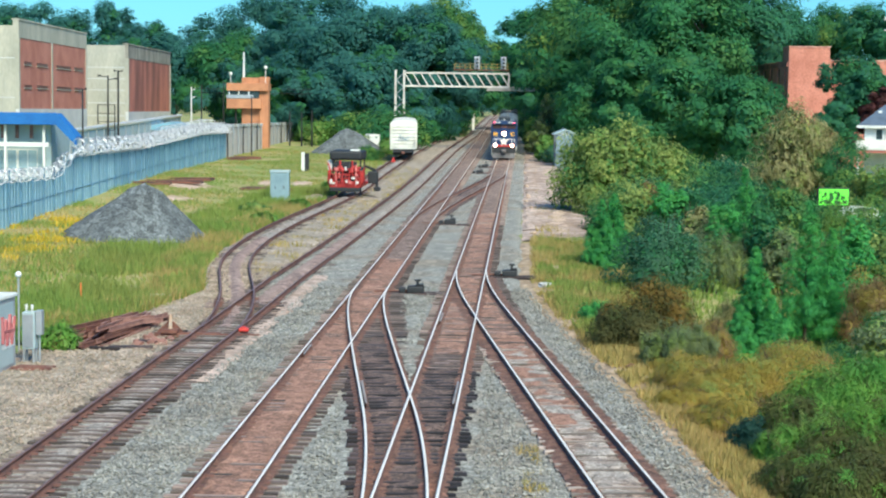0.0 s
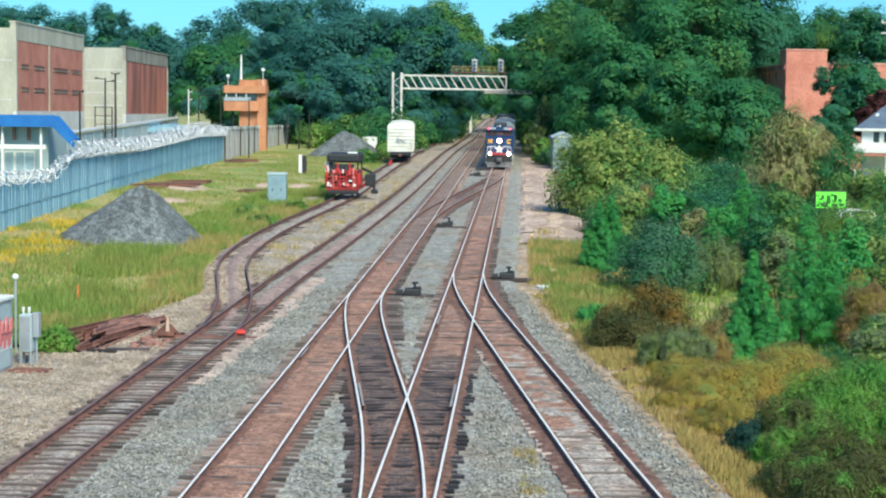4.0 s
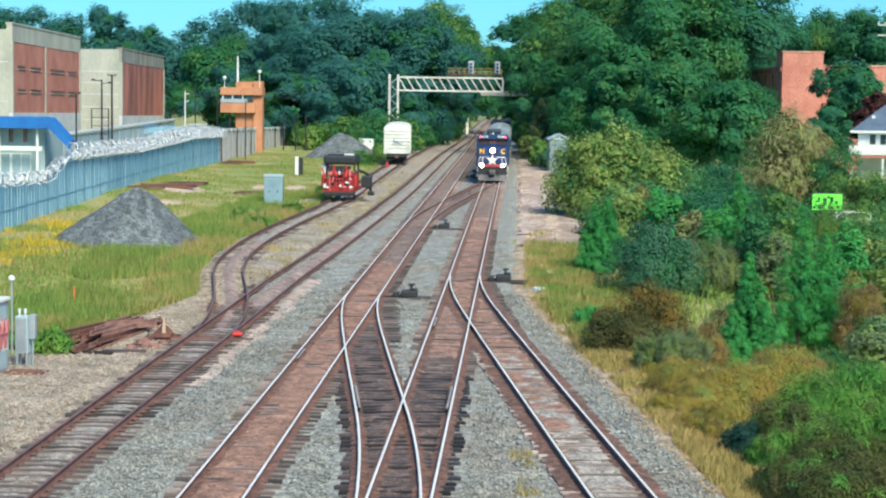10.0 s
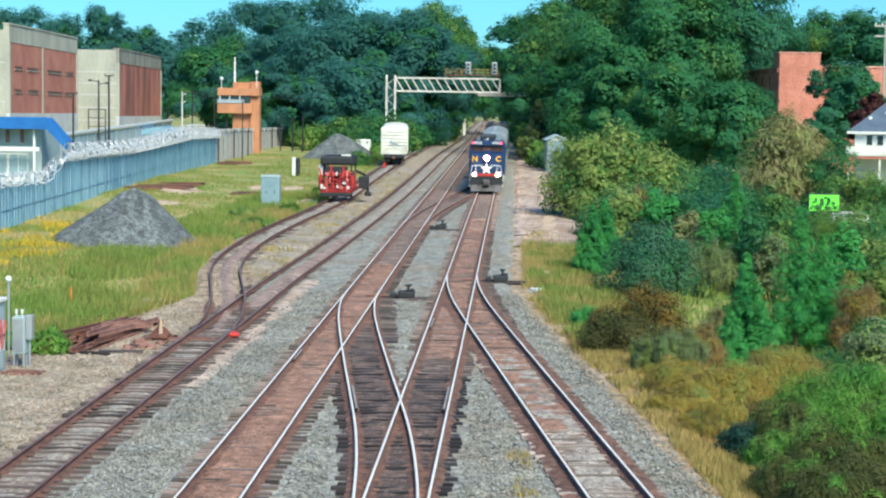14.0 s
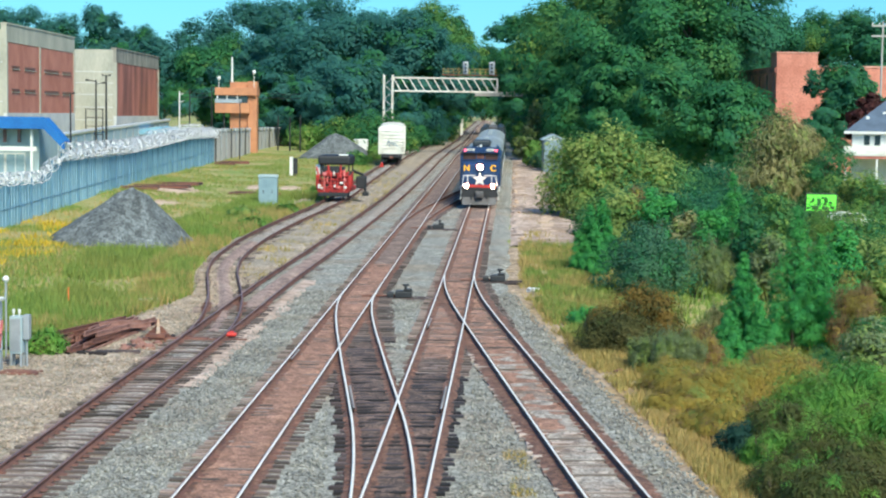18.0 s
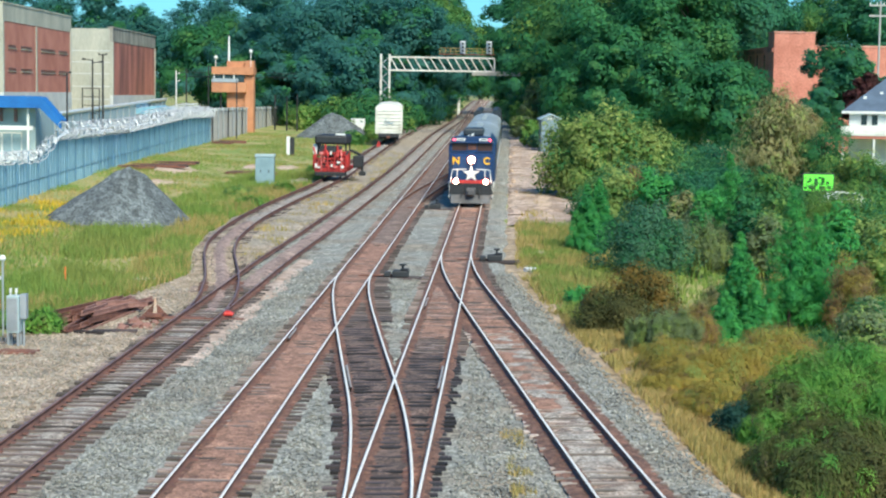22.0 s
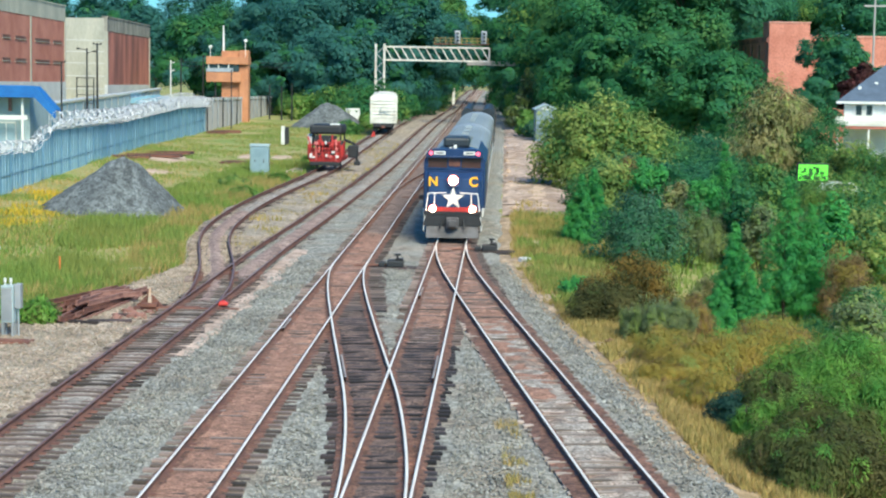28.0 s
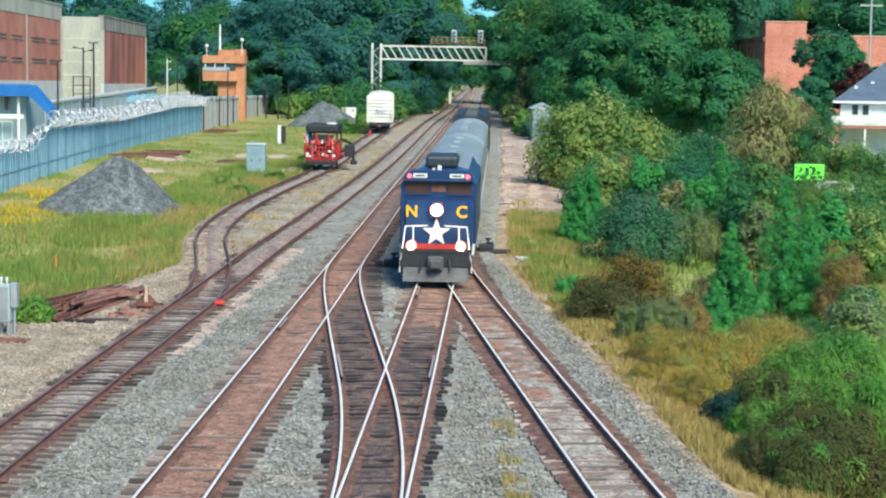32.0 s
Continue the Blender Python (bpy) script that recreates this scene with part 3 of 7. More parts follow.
def plates(parent, name, low, high, seed):
    """The rusty plates under the rails, one a tie, joined."""
    rng = random.Random(seed)
    vs, fs = [], []
    y = low
    while y < high:
        x, dx = c1(name, y), (c1(name, y + 1) - c1(name, y - 1)) / 2
        for s in (-0.752, 0.752):
            w, d = rng.uniform(0.17, 0.24), rng.uniform(0.10, 0.15)
            cx, cy, z = x + s, y - s * dx, GRADE * y - 0.165 + rng.uniform(0, 0.012)
            b = len(vs)
            vs += [(cx - w, cy - d, z - 0.03), (cx + w, cy - d, z - 0.03), (cx + w, cy + d, z - 0.03), (cx - w, cy + d, z - 0.03),
                   (cx - w + .02, cy - d + .02, z), (cx + w - .02, cy - d + .02, z), (cx + w - .02, cy + d - .02, z), (cx - w + .02, cy + d - .02, z)]
            fs += [(b + 4, b + 5, b + 6, b + 7), (b, b + 1, b + 5, b + 4), (b + 1, b + 2, b + 6, b + 5), (b + 2, b + 3, b + 7, b + 6), (b + 3, b, b + 4, b + 7)]
        y += 0.54
    return tagged(raw("tie_plate_rest", vs, fs, RAIL_SIDE, parent), kind="stuff")


def track(name, heads, tie_mat, label, low=None, high=None, tie_low=None, tie_high=None, drop=0.0, near=115.0, length=2.6, seed=1, left_of=None, spacing=0.54, sides=(-1, 1), sunk=0.0):
    t = tagged(new("railway_track"), label, "railway track", "railway tracks")
    for s in sides:
        rail(t, name, s, heads, low, high, drop)
    a = LINES[name][0][0] if tie_low is None else tie_low
    b = LINES[name][-1][0] if tie_high is None else tie_high
    ties(t, name, a, b, tie_mat, near, spacing, length, seed, left_of, sunk)
    plates(t, name, a, min(b, 75 if sunk else 160), seed + 50)
    return t


def grow(y, low, high, rate=0.085):
    """How much longer a switch timber is than a plain tie."""
    return (high - y) * rate if low < y < high else 0.0


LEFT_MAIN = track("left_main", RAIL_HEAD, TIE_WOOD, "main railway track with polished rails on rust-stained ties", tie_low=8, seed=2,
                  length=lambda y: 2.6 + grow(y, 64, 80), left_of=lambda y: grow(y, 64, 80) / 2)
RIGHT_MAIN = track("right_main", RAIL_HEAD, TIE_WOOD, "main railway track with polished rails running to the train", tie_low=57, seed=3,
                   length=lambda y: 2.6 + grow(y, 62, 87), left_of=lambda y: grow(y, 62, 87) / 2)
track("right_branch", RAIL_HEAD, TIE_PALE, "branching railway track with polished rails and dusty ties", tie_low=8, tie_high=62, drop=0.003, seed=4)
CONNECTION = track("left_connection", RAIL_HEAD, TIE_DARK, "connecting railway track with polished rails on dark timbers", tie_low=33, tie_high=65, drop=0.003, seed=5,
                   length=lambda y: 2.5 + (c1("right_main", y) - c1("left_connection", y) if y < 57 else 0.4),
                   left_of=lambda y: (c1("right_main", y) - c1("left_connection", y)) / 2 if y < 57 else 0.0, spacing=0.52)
track("crossover", RAIL_GUARD, TIE_DARK, "curved crossover track between the two main tracks", tie_low=122, tie_high=172, drop=0.003, seed=6, near=60)
track("yard_lead", RAIL_DULL, TIE_WOOD, "rusty yard track on weathered ties", tie_low=8, seed=7, sunk=0.07)
ties(RIGHT_MAIN, "right_main", 8, 32.5, TIE_WOOD, rng_seed=13)
track("spur", RAIL_DULL, TIE_WOOD, "rusty curved spur track on buried ties", low=62, tie_low=72, seed=8, sunk=0.07)


def guard_rail(parent, name, side, low, high):
    rail(parent, name, side, RAIL_GUARD, low, high, 0.02, 0.635)


guard_rail(CONNECTION, "left_connection", -1, 49.8, 53.6)
guard_rail(RIGHT_MAIN, "right_main", 1, 49.8, 53.6)
guard_rail(LEFT_MAIN, "left_main", -1, 58.6, 60.8)
guard_rail(RIGHT_MAIN, "right_main", -1, 67.0, 69.5)


# rust shed by the rails onto the ties and stones beside them
for nm, tr, lo, hi in (("rust_left_main", "left_main", 8, 120), ("rust_right_main", "right_main", 8, 120), ("rust_right_branch", "right_branch", 8, 84), ("rust_connection", "left_connection", 30, 76)):
    for s in (-0.752, 0.752):
        inner, outer = (0.24, 0.24) if tr != "right_branch" else (0.20, 0.50)
        a, b = (outer, inner) if s < 0 else (inner, outer)
        strip(nm, "band of rust dust beside a rail", lambda y, t=tr, o=s, e=a: c1(t, y) + o - e + wob(y, 1.1, o, 0.05), lambda y, t=tr, o=s, e=b: c1(t, y) + o + e + wob(y, 1.3, o + 3, 0.05), lo, hi, RUST_DUST, -0.163, 0.4, 4, 0.035)


# ---- plants: the kinds ----
KIN = {}      # other leaf colours that mix into a crown, tuft by tuft


def leaves(name, blobs, count, size, mat, parent, seed=0, up=0.25, long=1.0, inner=0.5, upright=0.0, dome=0.35, scatter_turn=0.2):
    """Many small folded leaves over a heap of rounded clumps (x, y, z, rx, ry, rz); upright: how far they stand up like stalks."""
    rng = np.random.default_rng(seed)
    bl = np.array(blobs, float)
    # break each clump into smaller tufts, so that the outline is ragged
    k = 9
    d0 = rng.normal(size=(len(bl), k, 3))
    d0[..., 2] += up
    d0 /= np.linalg.norm(d0, axis=2)[..., None]
    c0 = bl[:, None, :3] + d0 * bl[:, None, 3:] * (0.55 + 0.5 * rng.random((len(bl), k, 1)))
    r0 = bl[:, None, 3:] * (0.26 + 0.3 * rng.random((len(bl), k, 1)))
    tuft = np.concatenate([c0.reshape(-1, 3), bl[:, :3]])
    rad = np.concatenate([r0.reshape(-1, 3), bl[:, 3:] * 0.85])
    home = np.concatenate([np.repeat(bl[:, :3], k, 0), bl[:, :3]])
    area = rad[:, 0] * rad[:, 2]
    pick = rng.choice(len(tuft), count, p=area / area.sum())
    d = rng.normal(size=(count, 3))
    d[:, 2] += up
    d /= np.linalg.norm(d, axis=1)[:, None]
    r = inner + (1.12 - inner) * rng.random(count) ** 0.7
    c = tuft[pick] + d * rad[pick] * r[:, None]
    far = c - home[pick]
    far /= np.linalg.norm(far, axis=1)[:, None] + 1e-6
    mid = bl[:, :3].mean(0)
    mid[2] *= 0.7
    out = c - mid
    out /= np.linalg.norm(out, axis=1)[:, None] + 1e-6
    nrm = d * 0.42 + far * 0.5 + out * dome + rng.normal(size=(count, 3)) * scatter_turn
    nrm[:, 2] += 0.25
    nrm /= np.linalg.norm(nrm, axis=1)[:, None]
    ref = rng.normal(size=(count, 3))
    if upright:
        ref = np.cross(nrm, np.array([0, 0, 1.0]) * upright + ref * 0.5)
    t = np.cross(nrm, ref)
    t /= np.linalg.norm(t, axis=1)[:, None]
    b = np.cross(nrm, t)
    s = size * (0.55 + 0.9 * rng.random(count))[:, None]
    w = 0.55 / max(1.0, long) ** 0.5
    v = np.stack([c - t * s * long, c + b * s * w + t * s * long * 0.7 + nrm * s * 0.12, c - b * s * w + t * s * long * 0.7 + nrm * s * 0.12], 1).reshape(-1, 3)
    f = np.arange(count * 3).reshape(-1, 3)
    mats = [mat] + KIN.get(mat.name, [])
    chance = np.array([0.68] + [0.32 / max(1, len(mats) - 1)] * (len(mats) - 1))
    tone = rng.choice(len(mats), len(tuft), p=chance / chance.sum())
    return raw(name, v, f, mats, parent, slots=tone[pick])


KIN.update({LEAF_DEEP.name: [LEAF_MID, LEAF_DEEP], LEAF_MID.name: [LEAF_GLOSS, LEAF_DEEP], LEAF_HAZE.name: [LEAF_DEEP, LEAF_HAZE],
            LEAF_LIGHT.name: [LEAF_MID, LEAF_GLOSS], LEAF_OLIVE.name: [LEAF_OLIVE, LEAF_LIGHT, LEAF_RUSSET], LEAF_FRESH.name: [LEAF_FRESH, LEAF_LIGHT, LEAF_GLOSS], LEAF_GREY.name: [LEAF_DEEP], LEAF_SAGE.name: [LEAF_LIGHT], LEAF_RUSSET.name: [LEAF_OLIVE],
            LEAF_BROWN.name: [LEAF_BROWN, LEAF_MOSS], LEAF_VIVID.name: [LEAF_VIVID, LEAF_MOSS, LEAF_FRESH], LEAF_MOSS.name: [LEAF_MOSS, LEAF_BROWN, LEAF_VIVID], LEAF_AMBER.name: [LEAF_BROWN], LEAF_FOREST.name: [LEAF_DEEP, LEAF_FOREST], LEAF_WILLOW.name: [LEAF_LIGHT, LEAF_BROWN], LEAF_PINE.name: [LEAF_NEEDLE]})


def crown_blobs(rng, h, r, base, k):
    """Clumps that fill a tall rounded crown."""
    out = []
    for i in range(k):
        u = rng.random() ** 0.8
        z = base + (h - base) * (0.12 + 0.82 * u)
        a = rng.uniform(0, 2 * math.pi)
        wide = r * math.sin(math.pi * min(1.0, 0.18 + 0.74 * u)) ** 0.7 * (1 + 0.28 * math.sin(2 * a + base) + 0.15 * math.sin(5 * a + h))
        q = wide * (0.3 + 0.68 * rng.random())
        s = r * rng.uniform(0.16, 0.40)
        out.append((q * math.cos(a), q * math.sin(a), z - s * 0.3, s, s, s * rng.uniform(0.65, 0.9)))
    return out


def trunk(parent, h, r, seed=0, limbs=7, reach=2.5):
    rng = random.Random(seed)
    bm = B()
    p = Vector((0, 0, -0.3))
    for i in range(5):
        q = Vector((rng.uniform(-0.15, 0.15), rng.uniform(-0.15, 0.15), h * (i + 1) / 5))
        rod(bm, p, q, r * (1 - 0.15 * i), 8, r * (1 - 0.15 * (i + 1)))
        p = q
    for i in range(limbs):
        z = h * rng.uniform(0.4, 1.0)
        a = rng.uniform(0, 6.28)
        e = Vector((math.cos(a) * reach * rng.uniform(0.6, 1), math.sin(a) * reach * rng.uniform(0.6, 1), z + reach * rng.uniform(0.4, 1)))
        rod(bm, (0, 0, z), e, r * 0.4, 6, r * 0.12)
    return part("trunk", bm, TRUNK, parent)


def broad_tree(at, h, r, mat, seed, label, base=None, count=7000, size=0.42, k=34):
    rng = random.Random(seed)
    t = thing("tree", at, label, "tree", "trees")
    trunk(t, h * 0.62, max(0.15, h * 0.018), seed, 8, r * 0.5)
    leaves("crown", crown_blobs(rng, h, r, h * 0.2 if base is None else base, k), count, size, mat, t, seed, dome=0.7, scatter_turn=0.13)
    return t


def bush(at, w, d, h, mat, seed, label, count=2600, size=0.13, k=16, category="bush", long=1.0, upright=0.0):
    rng = random.Random(seed)
    t = thing("bush", at, label, category, "trackside bushes")
    bm = B()
    for i in range(7):
        a = rng.uniform(0, 6.28)
        rod(bm, (rng.uniform(-.2, .2), rng.uniform(-.2, .2), -0.2), (math.cos(a) * w * 0.3, math.sin(a) * d * 0.3, h * rng.uniform(0.5, 0.85)), 0.035 * max(1, h / 3), 5, 0.01)
    part("woody_stem", bm, TRUNK, t)
    blobs = []
    for i in range(k):
        a, q = rng.uniform(0, 6.28), math.sqrt(rng.random()) * 0.72
        x, y = q * math.cos(a) * w / 2, q * math.sin(a) * d / 2
        top = h * (1 - 0.55 * q * q) * rng.uniform(0.72, 1.0)
        s = rng.uniform(0.2, 0.34) * min(w, d, h * 1.6)
        if upright and category != "tree" and mat in (LEAF_SAGE, LEAF_WILLOW, LEAF_FRESH):
            # plumes of different heights
            for j in range(3):
                u, q2 = rng.uniform(0, 6.28), s * rng.uniform(0.2, 0.9)
                tall, thin = top * rng.uniform(0.75, 1.12), s * rng.uniform(0.22, 0.4)
                blobs.append((x + q2 * math.cos(u), y + q2 * math.sin(u), tall * 0.62, thin, thin, tall * 0.36))
            continue
        blobs.append((x, y, max(s * 0.5, top - s * 0.8), s, s, s * 0.85))
        if top > 2.2 * s:
            blobs.append((x * 1.15, y * 1.15, top * 0.4, s, s, s))
    leaves("foliage", blobs, count, size, mat, t, seed, long=long, upright=upright)
    return t


def pine(at, h, r, seed, label, count=3600, size=0.15):
    rng = random.Random(seed)
    t = thing("pine", at, label, "pine tree", "trackside pines")
    trunk(t, h * 0.95, max(0.05, h * 0.014), seed, 0)
    blobs = []
    z = h * 0.06
    while z < h:
        u = z / h
        k = max(2, int(8 * (1 - u)) + 2)
        for i in range(k):
            a = 6.28 * i / k + rng.uniform(-0.5, 0.5)
            q = r * (1 - u) ** 0.9 * rng.uniform(0.55, 1.08)
            s = r * (0.24 - 0.10 * u) * rng.uniform(0.8, 1.2)
            blobs.append((q * math.cos(a), q * math.sin(a), z + q * 0.35, s, s, s * 1.1))
            blobs.append((q * 0.5 * math.cos(a), q * 0.5 * math.sin(a), z + q * 0.12, s * 0.8, s * 0.8, s * 0.8))
        z += h * 0.085
    blobs.append((0, 0, h * 0.97, r * 0.07, r * 0.07, h * 0.07))
    leaves("needles", blobs, count, size, LEAF_PINE, t, seed, up=0.5, long=2.2, upright=0.8)
    return t


def at(mils, d, z=-0.45):
    """A point at the distance d ahead and mils thousandths of it to the side, z over the track's plane."""
    return P(mils * d / 1000.0, d, z)


# ---- buildings behind the fence ----
def slab_building(name, label, x, y0, y1, width, base, top, brick0, brick1, brick, front_top, columns, slots, seams, cap=None):
    """A tall block: its long brick wall runs along y at x, its plain concrete end faces the bridge."""
    t = thing(name, (x, y0, base), label, "building", "walled buildings")
    h = top - base
    part("concrete_body", boxes((-width, -0.35, 0, y1 - y0, 0, front_top - base)), CONCRETE, t)
    part("parapet", boxes((-0.6, 0.05, 0.002, y1 - y0, brick1 - base, h), (-0.72, 0.14, -0.06, y1 - y0 + 0.06, h, h + 0.18)), cap or CONCRETE, t, "weathered concrete parapet")
    part("base_wall", boxes((-0.4, 0.08, 0.002, y1 - y0, 0, brick0 - base)), CONCRETE_LOW, t, "pale concrete base wall")
    edges = [0.25] + [c for c in columns] + [y1 - y0 - 0.25]
    for a, b in zip(edges[:-1], edges[1:]):
        part("brick_panel", boxes((-0.4, 0.0, a + 0.28, b - 0.28, brick0 - base, brick1 - base)), brick, t)
    for c in edges:
        part("pilaster", boxes((-0.4, 0.10, c - 0.28, c + 0.28, brick0 - base, brick1 - base), bevel=0.02), CONCRETE, t)
    for a, b, z in slots:
        part("window_slot", boxes((-0.05, 0.03, a, b, z - base - 0.17, z - base + 0.17)), DARK_SLOT, t, "narrow dark window slot")
        part("window_sill", boxes((0.0, 0.12, a - 0.1, b + 0.1, z - base - 0.25, z - base - 0.172)), CONCRETE, t)
    for z in seams:
        part("wall_joint", boxes((-width + 0.02, -0.4, -0.03, 0.0, z - base - 0.05, z - base + 0.05)), CONCRETE_LOW, t)
    return t


slab_building("cell_block", "tall concrete block with a red brick wall and narrow slots", -47.6, 190, 226, 26, 3.2, 19.0, 9.15, 17.05, BRICK, 18.4,
              [16.2], [(2.5, 6, 14.3), (8.5, 13.8, 14.3), (18.6, 26.5, 14.3), (28.6, 33.6, 14.3), (2.5, 6, 11.7), (8.5, 13.8, 11.7), (18.6, 26.5, 11.7), (28.6, 33.6, 11.7)], [7.2, 10.4, 14.8])
slab_building("cell_block", "concrete block with a dark-stained red brick wall", -44.7, 240, 277, 7.5, 4.2, 18.2, 8.8, 16.3, BRICK_STAINED, 18.1,
              [], [], [8.2, 10.0, 11.8, 13.4, 15.0], CONCRETE_STAINED)

# low pale-blue service building beyond the fence
low = thing("service_building", P(-37.5, 232, 0), "low service building with a pale blue metal roof", "building")
part("wall", boxes((-4, 4, 0, 9, -0.5, 2.2)), CONCRETE_LOW, low)
part("roof", prism(B(), [(-4.4, 2.2), (4.4, 2.2), (4.4, 2.5), (0, 3.3), (-4.4, 2.5)], -0.4, 9.4), FENCE_BLUE, low, "pale blue sheet roof")

# gatehouse with a blue roof
gate = thing("gatehouse", P(-35.5, 140, 0), "white gatehouse with a bright blue metal roof", "building")
part("fascia", boxes((-6, 3.45, 0, 0.3, 5.45, 6.45), bevel=0.03), BLUE_ROOF, gate, "bright blue roof fascia")
bm = B()
prism(bm, [(3.45, 6.45), (5.15, 4.55), (5.15, 3.75), (3.45, 5.45)], 0.0, 0.3)
prism(bm, [(3.45, 6.40), (5.15, 4.50), (5.15, 4.3), (3.45, 6.2)], 0.3, 2.2)
part("side_roof", bm, BLUE_ROOF, gate, "sloping blue roof edge")
part("roof", boxes((-6, 3.3, 0.3, 2.4, 6.0, 6.2)), BLUE_ROOF, gate)
part("wall", boxes((-6, 2.6, 2.0, 8.6, -0.5, 6.0)), CABINET_BLUE, gate, "pale blue-grey wall")
part("beam", boxes((-6, 2.7, 0.64, 0.84, 3.62, 3.98)), WHITE, gate)
part("beam", boxes((-6, 2.7, 0.65, 0.83, 1.15, 1.4)), WHITE, gate)
for x in (-5.5, -3.2, -1.0, 2.2):
    part("post", boxes((x, x + 0.2, 0.6, 0.88, -0.5, 5.5), bevel=0.02), WHITE, gate)
PANE = material("pale_blue_pane", (0.33, 0.45, 0.50), 0.12, second=(0.24, 0.35, 0.41), scale=0.5, fine=4, grain=0.1)
for x in (-5.2, -3.5, -1.8, -0.1):
    w = part("window", boxes((x, x + 1.5, 1.93, 1.995, 0.9, 3.3)), PANE, gate, "wide pale blue pane")
    part("frame", boxes((x - 0.08, x, 1.9, 1.998, 0.8, 3.4), (x + 1.5, x + 1.58, 1.9, 1.998, 0.8, 3.4), (x, x + 1.5, 1.9, 1.998, 3.3, 3.4), (x, x + 1.5, 1.9, 1.998, 0.8, 0.9), (x + 0.72, x + 0.78, 1.9, 1.929, 0.9, 3.3)), WHITE, w)
for x in (-5, -3.8, -2.6, -1.4, -0.2, 1.0):
    part("soffit_brace", boxes((x, x + 0.25, 1.2, 1.5, 4.3, 5.4)), DARK_SLOT, gate)


# ---- the fence with razor coils ----
def fence_x(y):
    return -27.9 + 0.006 * y


FENCE_TOPS = ((70, 3.0), (105, 2.95), (118, 2.45), (123.5, 3.7), (133, 3.5), (150, 3.15), (171, 3.22), (186, 3.3), (207, 2.75))


def fence_top(y):
    """Height of the fence's top over the track's plane: it steps up and sags."""
    return float(np.interp(y, [a for a, _ in FENCE_TOPS], [b for _, b in FENCE_TOPS]))


fence = tagged(new("fence"), "tall blue-grey mesh fence topped with white razor coils", "fence")
bay = 3.0
y = 70.0
while y < 207:
    y2 = min(y + bay, 207.0)
    a, b = P(fence_x(y), y, -0.6), P(fence_x(y2), y2, -0.6)
    bm = B()
    ta, tb = fence_top(y) + 0.6, fence_top(y2) + 0.6
    vs = [bm.verts.new(p) for p in (a, b, b + Vector((0, 0, tb)), a + Vector((0, 0, ta)))]
    f = bm.faces.new(vs)
    ex = bmesh.ops.extrude_face_region(bm, geom=[f])
    bmesh.ops.translate(bm, vec=(0.03, 0, 0), verts=[v for v in ex["geom"] if isinstance(v, bmesh.types.BMVert)])
    bmesh.ops.recalc_face_normals(bm, faces=bm.faces)
    part("mesh_panel", bm, FENCE_BLUE, fence)
    bm = B()
    rod(bm, P(fence_x(y) + 0.06, y, -0.6), P(fence_x(y) + 0.06, y, fence_top(y) + 0.7), 0.05, 8)
    part("post", bm, FENCE_POST, fence)
    for u in (0.22, 0.45, 0.72) if y < 138 else ((0.5,) if int(y) % 2 else ()):
        ys = y + (y2 - y) * u
        part("pale_slat", boxes((fence_x(ys) + 0.032, fence_x(ys) + 0.06, ys - 0.04, ys + 0.04, GRADE * ys - 0.5, GRADE * ys + fence_top(ys) - 0.05)), FENCE_PALE, fence)
    y = y2
for zz in (1.25, 2.9):
    for k in range(46):
        ya, yb = 70 + k * 3.0, min(207, 73 + k * 3.0)
        if yb > ya:
            bm = B()
            rod(bm, P(fence_x(ya) + 0.07, ya, zz if zz < 2 else fence_top(ya)), P(fence_x(yb) + 0.07, yb, zz if zz < 2 else fence_top(yb)), 0.022, 6)
            part("fence_rail", bm, FENCE_POST, fence)


def coil(low, high, radius, lift, off, seed, turns=1.9):
    """Razor wire wound in loops along the fence's top."""
    rng = random.Random(seed)
    pts = []
    n = int((high - low) * turns * 14)
    for i in range(n):
        u = i / n
        y = low + (high - low) * u
        a = 2 * math.pi * turns * (high - low) * u
        r = radius * (1 + 0.12 * math.sin(a * 0.37 + seed))
        pts.append(P(fence_x(y) + off + r * math.cos(a), y + 0.35 * math.sin(a * 0.5 + seed), fence_top(y) + lift + r * math.sin(a)))
    vs, fs = [], []
    for p, q in zip(pts[:-1], pts[1:]):
        b = len(vs)
        w = Vector((0, 0.045, 0.04))
        for s in (p, q):
            vs += [s + w, s - w, s + Vector((0.035, 0, 0))]
        fs += [(b, b + 3, b + 4, b + 1), (b + 1, b + 4, b + 5, b + 2), (b + 2, b + 5, b + 3, b)]
    return raw("razor_coil", vs, fs, COIL, fence, "tangled white razor wire")


coil(70, 207, 0.34, 0.26, 0.1, 1.0, 0.9)
coil(70, 122, 0.28, 0.45, -0.1, 8.0, 1.5)
coil(121, 207, 0.36, 0.42, 0.25, 3.0, 0.55)
coil(126, 207, 0.42, 0.8, -0.15, 2.0, 0.7)
coil(150, 207, 0.5, 0.55, 0.4, 4.0, 0.8)
coil(132, 207, 0.45, 0.6, -0.35, 6.0, 0.9)
coil(160, 196, 0.4, 1.15, 0.0, 9.0, 0.7)


def razor_strand(low, high, lift, off, r, seed):
    """A sagging thick strand of white wire that lies along the coils."""
    rng = random.Random(seed)
    bm = B()
    y, a = low, P(fence_x(low) + off, low, fence_top(low) + lift)
    while y < high:
        y += rng.uniform(0.9, 2.2)
        b = P(fence_x(y) + off + rng.uniform(-0.1, 0.1), y, fence_top(y) + lift + rng.uniform(-0.16, 0.16))
        rod(bm, a, b, r * rng.uniform(0.6, 1.2), 6)
        a = b
    part("razor_strand", bm, COIL, fence, "sagging thick strand of white wire")


